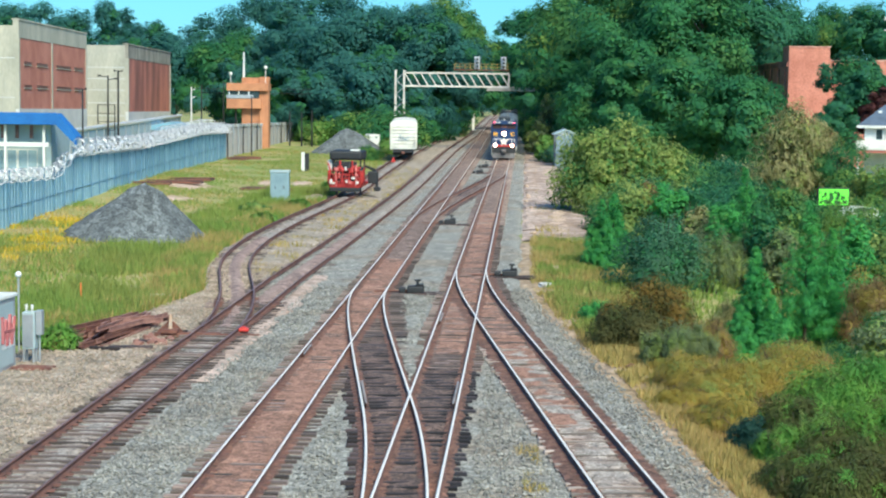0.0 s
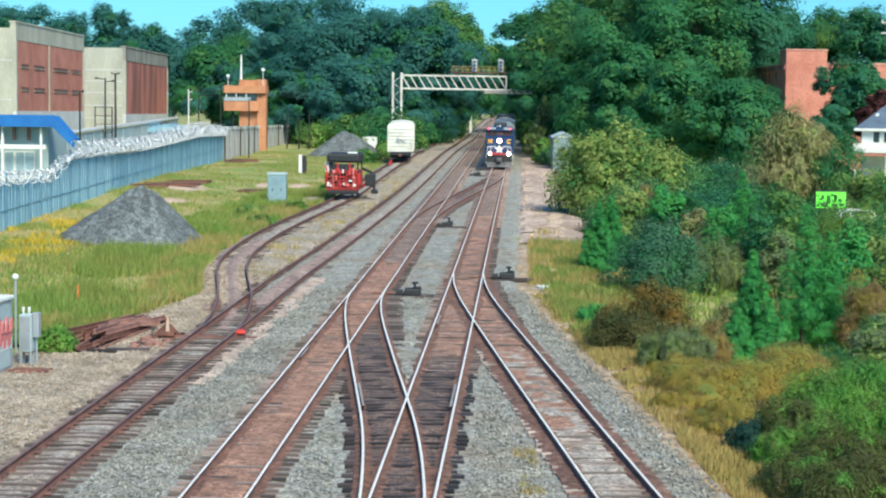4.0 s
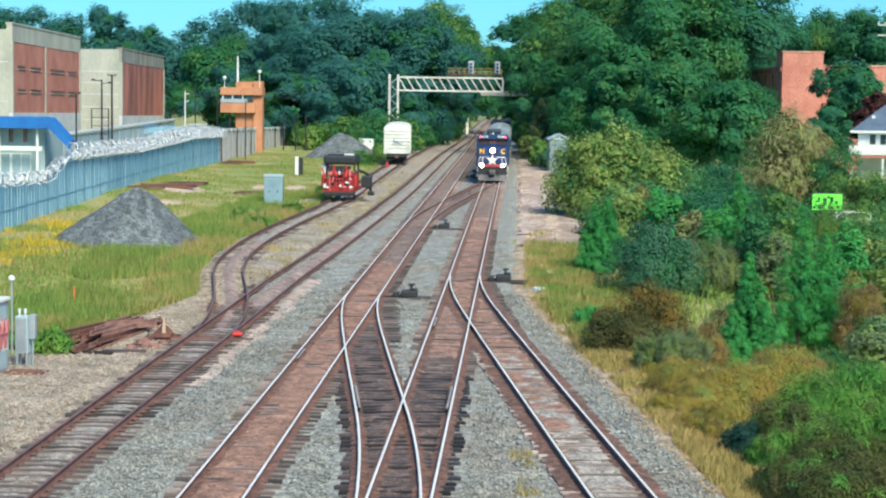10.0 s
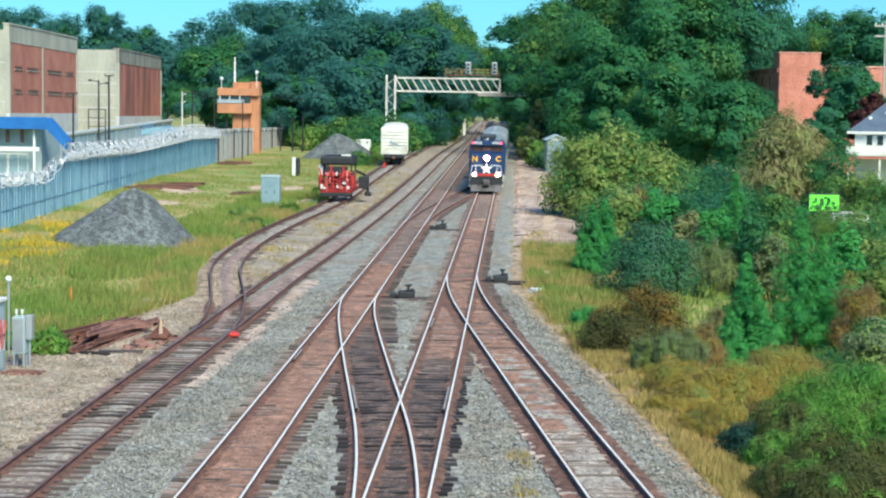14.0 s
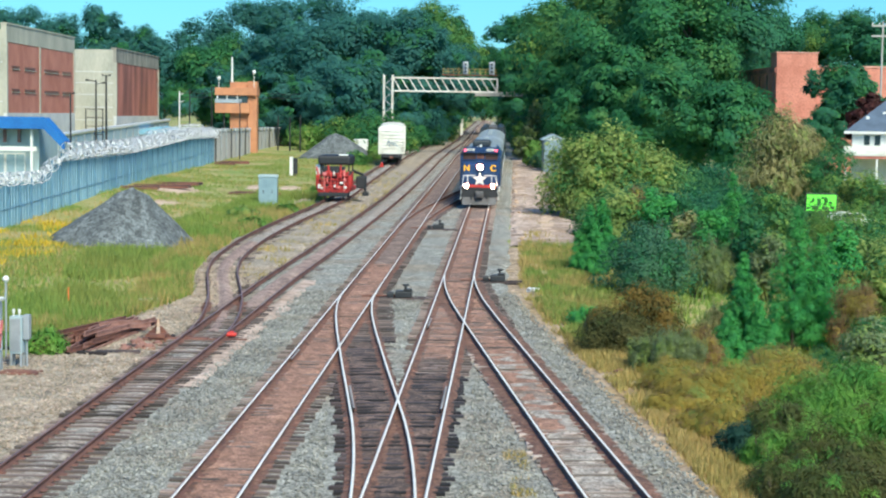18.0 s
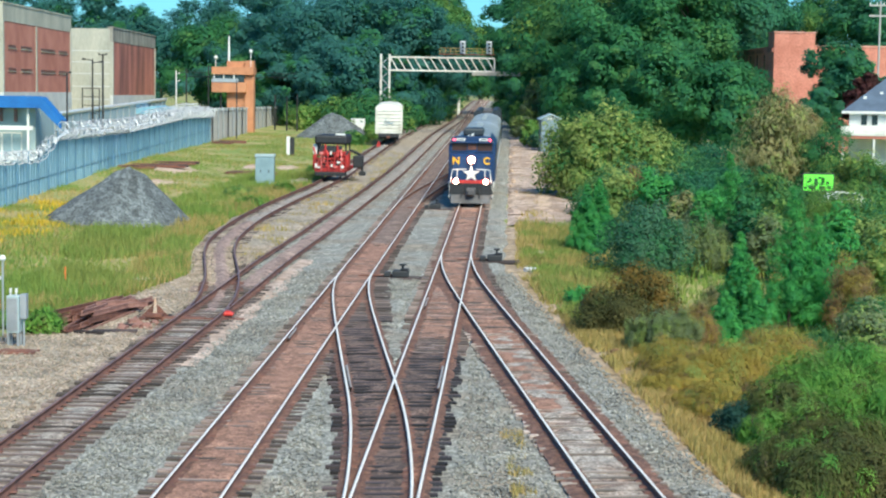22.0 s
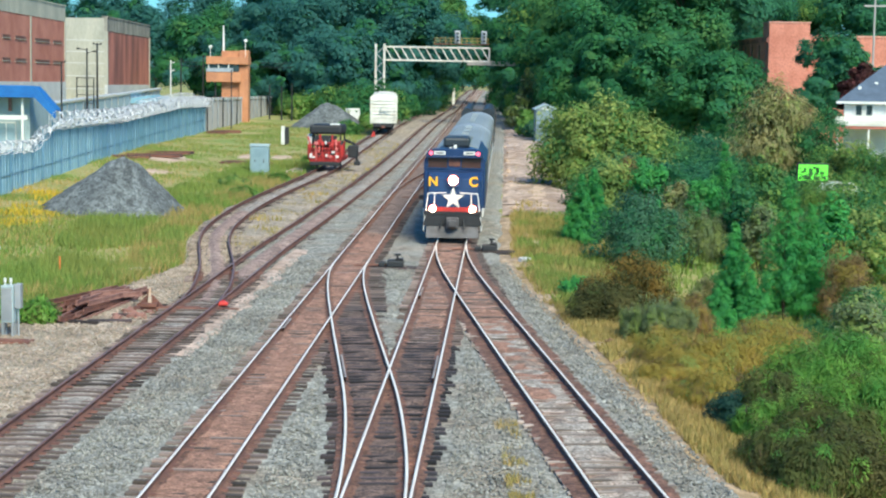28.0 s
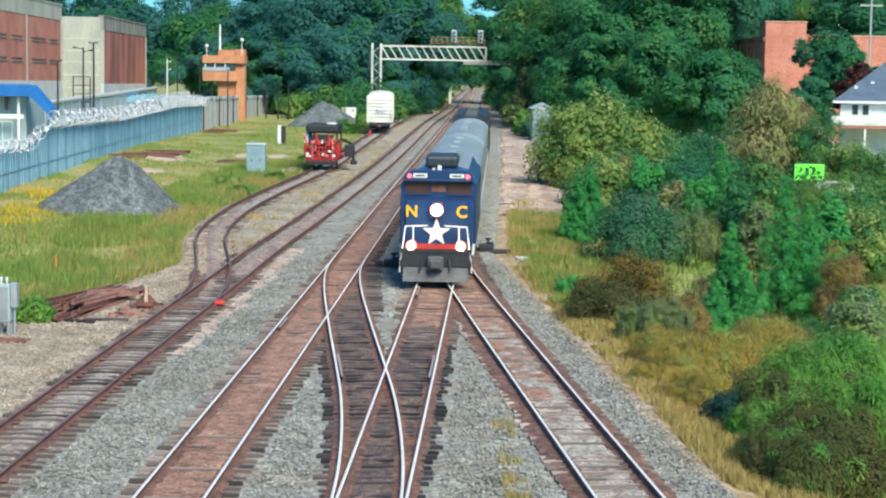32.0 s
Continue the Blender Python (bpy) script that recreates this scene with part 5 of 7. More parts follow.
    part("underframe", boxes((-1.2, 1.2, 0.4, 17.2, 0.9, 1.3)), BLACK, t)
    for s in (-1, 1):
        part("cab_side_window", boxes((s * 1.555, s * 1.575, 3.0, 4.2, 3.2, 3.9)), GLASS, t)
    bogie(t, 3.6)
    bogie(t, 13.9)
    return t


def coach(label, roof, body, L=25.6):
    t = thing("coach", (0, 0, 0), label, "railway coach", "train coaches")
    W = 1.55
    part("body", prism(B(), [(-W, 1.0), (W, 1.0), (W, 3.45), (W - 0.02, 3.6), (-W + 0.02, 3.6), (-W, 3.45)], 0.4, L), body, t)
    pts = [(W, 3.5)] + [(W * math.cos(a) , 3.5 + 0.82 * math.sin(a)) for a in np.linspace(0.12, math.pi - 0.12, 11)] + [(-W, 3.5)]
    part("roof", prism(B(), pts, 0.4, L), roof, t, smooth=False)
    part("roof_end", prism(B(), [(x * 1.005, z + 0.012) for x, z in pts], L - 4.2, L - 0.2), COACH_LIGHT, t, "lighter roof panel")
    for k in range(7):
        part("roof_seam", prism(B(), [(x * 1.004, z + 0.02) for x, z in pts], 3.0 + k * 3.2, 3.08 + k * 3.2), COACH_STEEL, t)
    for k in (3, 8, 13, 18):
        part("roof_vent", boxes((-0.25, 0.25, k, k + 0.7, 4.28, 4.42), bevel=0.03), COACH_STEEL, t)
    part("gangway", boxes((-0.7, 0.7, -0.1, 0.4, 1.0, 3.5), bevel=0.05), BLACK, t)
    for s in (-1, 1):
        for k in range(9):
            part("window", boxes((s * (W - 0.01), s * (W + 0.012), 2.6 + k * 2.4, 4.2 + k * 2.4, 2.1, 2.9)), GLASS, t)
        part("sill_stripe", boxes((s * W, s * (W + 0.014), 0.5, L - 0.1, 1.15, 1.45)), WHITE, t)
    bogie(t, 3.6)
    bogie(t, L - 3.4)
    return t


TRAIN = [(locomotive(), 0.0)]
TRAIN.append((coach("stainless steel passenger coach with a grey ribbed roof", COACH_STEEL, COACH_STEEL), 17.7))
TRAIN.append((copy_thing(TRAIN[1][0], Matrix()), 43.7))


def rear_unit():
    t = thing("power_car", (0, 0, 0), "dark-roofed power car at the end of the train", "locomotive")
    W = 1.56
    part("body", prism(B(), [(-W, 1.0), (W, 1.0), (W, 3.7), (W - 0.3, 4.3), (0.62, 4.45), (0.5, 4.2), (-0.5, 4.2), (-0.62, 4.45), (-W + 0.3, 4.3), (-W, 3.7)], 0.4, 17.0), DARK_ROOF, t)
    for s in (-1, 1):
        bm = B()
        rod(bm, (s * 0.95, 0.35, 4.05), (s * 0.95, 17.0, 4.05), 0.55, 16)
        part("roof_cowl", bm, DARK_ROOF, t, "rounded black roof cowl")
    for y in (4.0, 8.0, 12.0):
        part("roof_grille", boxes((-0.5, 0.5, y, y + 2, 4.2, 4.5), bevel=0.05), PLOW, t)
    part("gangway", boxes((-0.6, 0.6, 0.0, 0.4, 1.0, 3.4), bevel=0.05), PLOW, t)
    bogie(t, 3.4)
    bogie(t, 13.6)
    return t


TRAIN.append((rear_unit(), 70.2))


# ---- boxcar and track machine on the spur ----
def spur_pose(y):
    return Matrix.Translation(P(c1("spur", y), y, 0)) @ pose(0, 0, 0, SLOPE, 0, -math.degrees(math.atan((c1("spur", y + 3) - c1("spur", y)) / 3)))


car = thing("boxcar", (0, 0, 0), "weathered white boxcar with a rounded roof and scrawled marks", "boxcar")
car.matrix_world = spur_pose(203) @ pose(0.4, 0, 0, 0, 0, 3.2) @ Matrix.Diagonal((1.04, 1, 0.92, 1))
pts = [(-1.48, 1.3), (1.48, 1.3), (1.48, 4.55), (1.33, 4.85), (0.85, 5.02), (0, 5.1), (-0.85, 5.02), (-1.33, 4.85), (-1.48, 4.55)]
part("body", prism(B(), pts, 0.6, 15.6), BOX_WHITE, car)
for k in range(7):
    z = 1.55 + k * 0.44
    part("end_rib", boxes((-1.36, 1.36, 0.52, 0.6, z, z + 0.14), bevel=0.03), BOX_WHITE, car)
part("end_frame", boxes((-1.5, -1.36, 0.5, 0.62, 1.3, 4.6), (1.36, 1.5, 0.5, 0.62, 1.3, 4.6), (-1.5, 1.5, 0.48, 0.62, 1.25, 1.42), bevel=0.02), BOX_WHITE, car)
bm = B()
for a, b in (((-0.5, 2.4), (-0.35, 3.2)), ((-0.35, 3.2), (-0.2, 2.3)), ((-0.3, 2.75), (0.3, 2.5)), ((0.3, 2.5), (0.75, 2.35)), ((-0.1, 2.9), (0.2, 2.6)), ((0.2, 2.6), (0.6, 2.75))):
    rod(bm, (a[0], 0.51, a[1]), (b[0], 0.51, b[1]), 0.028, 6)
part("scrawl", bm, FENCE_POST, car, "dark painted scrawl")
for k in range(8):
    for s in (-1, 1):
        part("side_post", boxes((s * 1.54, s * 1.46, 1.4 + k * 1.9, 1.52 + k * 1.9, 1.3, 4.6)), BOX_WHITE, car)
part("underframe", boxes((-1.2, 1.2, 0.3, 15.8, 0.85, 1.3)), BLACK, car)
bm = box(B(), -0.2, 0.2, -0.3, 0.4, 0.7, 1.0, 0.05)
part("coupler", bm, RUST, car)
for k in range(5):
    bm = B()
    rod(bm, (1.1, 0.46, 1.3 + k * 0.38), (1.5, 0.46, 1.3 + k * 0.38), 0.02, 5)
    part("rung", bm, BLACK, car)
bogie(car, 2.6, axles=(-0.9, 0.9), wheel=0.42)
bogie(car, 13.4, axles=(-0.9, 0.9), wheel=0.42)

flag = thing("red_flag_marker", P(c1("spur", 197) - 0.3, 197, -0.2), "small glowing red marker between the rails", "marker")
bm = B()
rod(bm, (0, 0, 0), (0, 0, 0.7), 0.03, 6)
part("staff", bm, BLACK, flag)
part("flag", prism(B(), [(-0.25, 0.1), (0.25, 0.1), (0.1, 0.7), (-0.05, 0.75)], -0.02, 0.02), LOCO_RED, flag)

MACHINE_PINK = material("sun_bleached_red_paint", (0.70, 0.24, 0.22), 0.5, second=(0.55, 0.10, 0.09), scale=3, fine=15, grain=0.15)
rig = thing("track_machine", (0, 0, 0), "red rail maintenance machine with a black canopy", "rail vehicle")
rig.matrix_world = spur_pose(139)
part("chassis", boxes((-1.3, 1.3, 0.26, 5.2, 0.6, 0.95), bevel=0.05), MACHINE_RED, rig)
part("bumper", boxes((-1.25, 1.25, 0.0, 0.25, 0.3, 0.62), bevel=0.05), BLACK, rig)
part("front_frame", boxes((-1.45, 1.45, 0.25, 0.5, 0.85, 1.15), (-1.45, -1.2, 0.25, 0.6, 0.85, 2.0), (1.2, 1.45, 0.25, 0.6, 0.85, 2.0), bevel=0.04), MACHINE_RED, rig)
part("engine_cover", boxes((-1.0, 1.0, 0.9, 1.9, 0.95, 1.75), bevel=0.08), MACHINE_RED, rig)
for z in (1.0, 1.32, 1.64, 1.95):
    part("cross_bar", boxes((-1.4, 1.4, 0.2 + 0.04 * z, 0.3 + 0.04 * z, z, z + 0.09), bevel=0.02), MACHINE_RED, rig)
for x in (-1.28, -0.75, -0.2, 0.35, 0.9, 1.28):
    part("upright", boxes((x - 0.05, x + 0.05, 0.16, 0.24, 0.72, 2.05), bevel=0.02), MACHINE_PINK if x in (-0.75, 0.9) else MACHINE_RED, rig)
mrng = random.Random(9)
for k in range(24):
    x, z = -1.25 + 2.5 * (k % 8) / 7, 0.95 + 0.5 * (k // 8)
    bm = B()
    rod(bm, (x, 0.35 + mrng.uniform(-0.1, 0.25), z), (x + mrng.uniform(-0.25, 0.25), 0.55 + mrng.uniform(-0.1, 0.2), z + mrng.uniform(0.35, 0.75)), mrng.uniform(0.05, 0.11), 8)
    part("hydraulic_cylinder", bm, (MACHINE_RED, MACHINE_RED, BLACK, MACHINE_RED, MACHINE_PINK, BLACK)[k % 6], rig)
for k in range(14):
    x, z = mrng.uniform(-1.3, 1.1), mrng.uniform(0.85, 2.1)
    part("valve_block", box(B(), x, x + mrng.uniform(0.12, 0.3), 0.1, 0.35, z, z + mrng.uniform(0.12, 0.3), 0.03), (MACHINE_PINK, WHITE, MACHINE_RED, WHITE)[k % 4], rig)
for k in range(5):
    x = -1.1 + 0.5 * k
    bm = B()
    rod(bm, (x, 0.22, 0.95), (x + 0.2, 0.3, 1.35), 0.035, 6)
    rod(bm, (x + 0.2, 0.3, 1.35), (x + 0.05, 0.4, 1.8), 0.035, 6)
    part("hose", bm, (MACHINE_RED, BLACK)[k % 2], rig)
for x0, x1, z1 in ((-1.5, -1.1, 1.75), (0.95, 1.5, 2.3)):
    part("work_head", boxes((x0, x1, 0.45, 1.6, 1.05, z1), bevel=0.07), MACHINE_RED, rig)
# black panel added to stand in for the shaded space under the canopy
part("radiator", boxes((-0.9, 0.9, 0.62, 0.89, 1.1, 2.75), bevel=0.03), BLACK, rig, "black panel imitating the shaded cab interior")
part("lamp_bar", boxes((-1.0, 1.0, 0.5, 0.6, 2.1, 2.22), bevel=0.03), MACHINE_RED, rig)
for x in (-0.45, 0.55):
    part("cab_pillar", boxes((x - 0.07, x + 0.07, 0.52, 0.61, 2.22, 2.85), bevel=0.02), MACHINE_RED, rig)
part("cab_body", boxes((-0.95, 0.95, 1.9, 3.8, 0.95, 2.0), bevel=0.05), MACHINE_RED, rig)
for x in (-1.15, 1.15):
    for yy in (1.2, 3.8):
        part("canopy_post", boxes((x - 0.06, x + 0.06, yy - 0.06, yy + 0.06, 0.95, 3.0)), BLACK, rig)
part("canopy", boxes((-1.4, 1.3, 0.8, 4.2, 2.85, 3.6), bevel=0.18), BLACK, rig, "black canopy")
part("seat", boxes((-0.35, 0.35, 2.4, 2.9, 1.9, 2.5), bevel=0.06), BLACK, rig)
part("white_tank", boxes((-1.6, -1.1, 1.2, 2.6, 2.0, 2.85), bevel=0.1), WHITE, rig, "white tank")
part("roof_lamp", boxes((0.3, 1.1, 1.0, 1.5, 3.6, 3.72), bevel=0.03), WHITE, rig)
bm = B()
rod(bm, (1.4, 2.5, 2.3), (2.2, 2.2, 2.0), 0.12, 8)
rod(bm, (2.2, 2.2, 2.0), (2.45, 2.0, 0.6), 0.12, 8)
box(bm, 1.7, 2.5, 1.6, 2.6, 0.9, 1.9, 0.08)
box(bm, 2.2, 2.7, 1.7, 2.3, 0.25, 0.6, 0.05)
part("side_arm", bm, BLACK, rig, "black folded side arm")
for yy in (1.0, 4.2):
    for s in (-1, 1):
        bm = B()
        rod(bm, (s * 0.70, yy, 0.36), (s * 0.83, yy, 0.36), 0.36, 18)
        part("wheel", bm, PLOW, rig)


# ---- heaps of gravel ----
def pile(where, w, d, h, mat, seed, label, lean=0.0):
    rng = random.Random(seed)
    bm = B()
    bmesh.ops.create_grid(bm, x_segments=48, y_segments=48, size=1.0)
    for v in bm.verts:
        r = math.hypot(v.co.x, v.co.y)
        a = math.atan2(v.co.y, v.co.x)
        edge = 1 + 0.08 * math.sin(a * 3 + seed) + 0.05 * math.sin(a * 7)
        z = max(-0.3, 1 - r / edge * 1.02)
        z = z if z < 0.8 else 0.8 + (z - 0.8) * 0.55
        n = noise.noise(Vector((v.co.x * 3, v.co.y * 3, seed)))
        v.co = (v.co.x * w / 2 + lean * max(0.0, z), v.co.y * d / 2, z * h + 0.12 * n + 0.05 * noise.noise(Vector((v.co.x * 14, v.co.y * 14, seed))))
    t = part("gravel_mound", bm, mat, None, "", True)
    t.matrix_world = Matrix.Translation(where)
    return tagged(t, label, "gravel pile", "gravel piles")


pile(P(-19.35, 103, -0.45), 9.4, 8.4, 3.9, PILE_STONE, 1.0, "large heap of dark grey gravel in the grass", 1.3)
pile(P(-12.9, 226, -0.45), 10.8, 8.0, 3.7, PILE_STONE, 2.0, "heap of dark gravel behind the machine")



# ---- trees ----
def woods(rows):
    """Rows: bearing, distance, height, crown radius, leaf colour, label."""
    for i, (m, d, h, r, mat, label, base) in enumerate(rows):
        broad_tree(at(m, d, -0.5), h, r, mat, 100 + i, label, base=base, count=int(11000 + 300 * r * r if d < 300 else 20000), size=0.20 + 0.0003 * d, k=int(26 + r * 3))


DEEP = "tall broadleaf tree with a dense dark green crown"
MID = "broad leafy tree with a rounded green crown"
woods([
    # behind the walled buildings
    (-262, 330, 24.5, 9, LEAF_HAZE, DEEP, 5), (-238, 335, 24.5, 8, LEAF_HAZE, DEEP, 5), (-217, 332, 22, 7, LEAF_HAZE, DEEP, 5), (-194, 330, 25, 7, LEAF_HAZE, DEEP, 4), (-174, 325, 20.5, 7, LEAF_HAZE, DEEP, 3),
    (-158, 320, 18, 8, LEAF_HAZE, DEEP, 2), (-135, 330, 22.5, 8, LEAF_HAZE, DEEP, 3), (-130, 290, 17, 8, LEAF_DEEP, MID, 2),
    (-110, 330, 26.5, 9, LEAF_HAZE, DEEP, 3), (-105, 290, 17, 7, LEAF_HAZE, DEEP, 1), (-88, 320, 26, 8, LEAF_HAZE, DEEP, 3), (-86, 285, 20, 7, LEAF_HAZE, DEEP, 0.5),
    (-60, 340, 28.5, 10, LEAF_HAZE, DEEP, 3), (-44, 276, 21.5, 11, LEAF_HAZE, MID, 1), (-22, 300, 23, 9, LEAF_DEEP, MID, 2), (-18, 272, 22, 8, LEAF_HAZE, DEEP, 1),
    (-1, 325, 27.5, 9, LEAF_MID, MID, 2), (-2, 290, 20, 7, LEAF_HAZE, DEEP, 1), (13, 350, 25, 6, LEAF_MID, MID, 2), (10, 310, 17, 6, LEAF_DEEP, DEEP, 1), (-70, 282, 15, 6, LEAF_HAZE, DEEP, 0.5),
    (10, 400, 20, 5, LEAF_DEEP, DEEP, 1), (29, 500, 20, 7, LEAF_HAZE, DEEP, 0.5), (38, 515, 18, 7, LEAF_HAZE, DEEP, 0.5), (34, 520, 22, 8, LEAF_HAZE, DEEP, 1), (20, 500, 22, 6, LEAF_HAZE, DEEP, 1), (58, 480, 24, 7, LEAF_HAZE, DEEP, 1),
    # far side of the tracks
    (47, 330, 24.5, 6, LEAF_FOREST, DEEP, 1), (70, 320, 27.5, 8.5, LEAF_DEEP, DEEP, 1), (70, 262, 17, 5, LEAF_FOREST, DEEP, 0.5), (80, 262, 24, 9, LEAF_DEEP, DEEP, 1),
    (98, 235, 27, 10, LEAF_MID, MID, 1), (124, 220, 27, 10, LEAF_DEEP, DEEP, 1), (150, 215, 28, 9, LEAF_DEEP, DEEP, 1), (172, 225, 27, 9, LEAF_FOREST, DEEP, 1), (112, 205, 16, 7, LEAF_DEEP, MID, 1),
    (140, 195, 13, 6, LEAF_DEEP, DEEP, 0.5), (190, 270, 23, 8, LEAF_FOREST, DEEP, 1), (215, 290, 23.5, 9, LEAF_DEEP, DEEP, 2), (240, 280, 23, 8, LEAF_MID, MID, 2), (262, 270, 23.5, 8, LEAF_FOREST, DEEP, 2),
    (240, 185, 13.0, 4.6, LEAF_FOREST, DEEP, 3), (255, 176, 10.2, 2.3, LEAF_RED, "small tree with purple-brown foliage", 2), (176, 190, 11, 6, LEAF_DEEP, DEEP, 0.5),
    (61, 290, 22.5, 5.2, LEAF_FOREST, DEEP, 0.5),
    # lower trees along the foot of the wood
    (-62, 264, 14, 6, LEAF_HAZE, MID, 0.5), (-44, 260, 13, 7, LEAF_HAZE, MID, 0.5), (-86, 272, 13, 6, LEAF_HAZE, MID, 0.5), (-101, 276, 13, 6, LEAF_DEEP, MID, 0.5), (-120, 284, 13, 7, LEAF_HAZE, MID, 0.5), (-22, 262, 13, 6, LEAF_HAZE, MID, 0.5), (-7, 276, 13, 5, LEAF_DEEP, MID, 0.5),
    (77, 230, 14, 3.6, LEAF_MID, MID, 0.5), (88, 224, 18, 5.5, LEAF_DEEP, MID, 0.5),
])

# undergrowth round the gantry and along the far tracks
for i, (m, d, w, h, mat) in enumerate([(-66, 250, 9, 4.5, LEAF_FRESH), (-52, 248, 8, 6, LEAF_MID), (-40, 252, 9, 6.5, LEAF_DEEP), (-26, 256, 8, 6, LEAF_DEEP), (-12, 262, 7, 5, LEAF_DEEP), (-3, 275, 6, 4.5, LEAF_DEEP),
                                        (4, 300, 6, 4, LEAF_MID), (8, 345, 8, 5.5, LEAF_DEEP), (12, 400, 9, 7, LEAF_DEEP), (3, 330, 7, 6, LEAF_DEEP), (-75, 262, 8, 4, LEAF_MID), (-84, 275, 8, 4, LEAF_HAZE), (-54, 229, 5, 3.0, LEAF_FRESH), (-30, 234, 7, 7.0, LEAF_DEEP), (-19, 235, 6, 6.0, LEAF_MID), (-38, 243, 6, 6.0, LEAF_MID), (-31, 226, 4, 2.2, LEAF_FRESH),
                                        (55.5, 226, 3.7, 4.9, LEAF_SAGE), (59.5, 206, 2.5, 3.7, LEAF_FRESH), (61.5, 246, 4.0, 8.4, LEAF_SAGE), (50, 262, 4.0, 6.5, LEAF_GREY), (54, 250, 3.6, 5.2, LEAF_FRESH), (47, 290, 5, 5, LEAF_DEEP), (14, 490, 12, 9, LEAF_DEEP), (22, 480, 10, 9, LEAF_HAZE), (30, 482, 11, 9, LEAF_DEEP), (38, 484, 11, 9, LEAF_HAZE), (46, 482, 11, 9, LEAF_DEEP), (32, 540, 14, 12, LEAF_DEEP), (46, 540, 14, 12, LEAF_HAZE), (58, 470, 12, 9, LEAF_DEEP), (6, 420, 9, 6, LEAF_DEEP), (69, 256, 8, 9, LEAF_FOREST), (67, 205, 3.4, 3.0, LEAF_GREY), (44, 330, 5, 5, LEAF_DEEP)]):
    bush(at(m, d), w, w * 0.8, h, mat, 300 + i, "dense green undergrowth beside the far tracks", 4500, 0.22, 18)

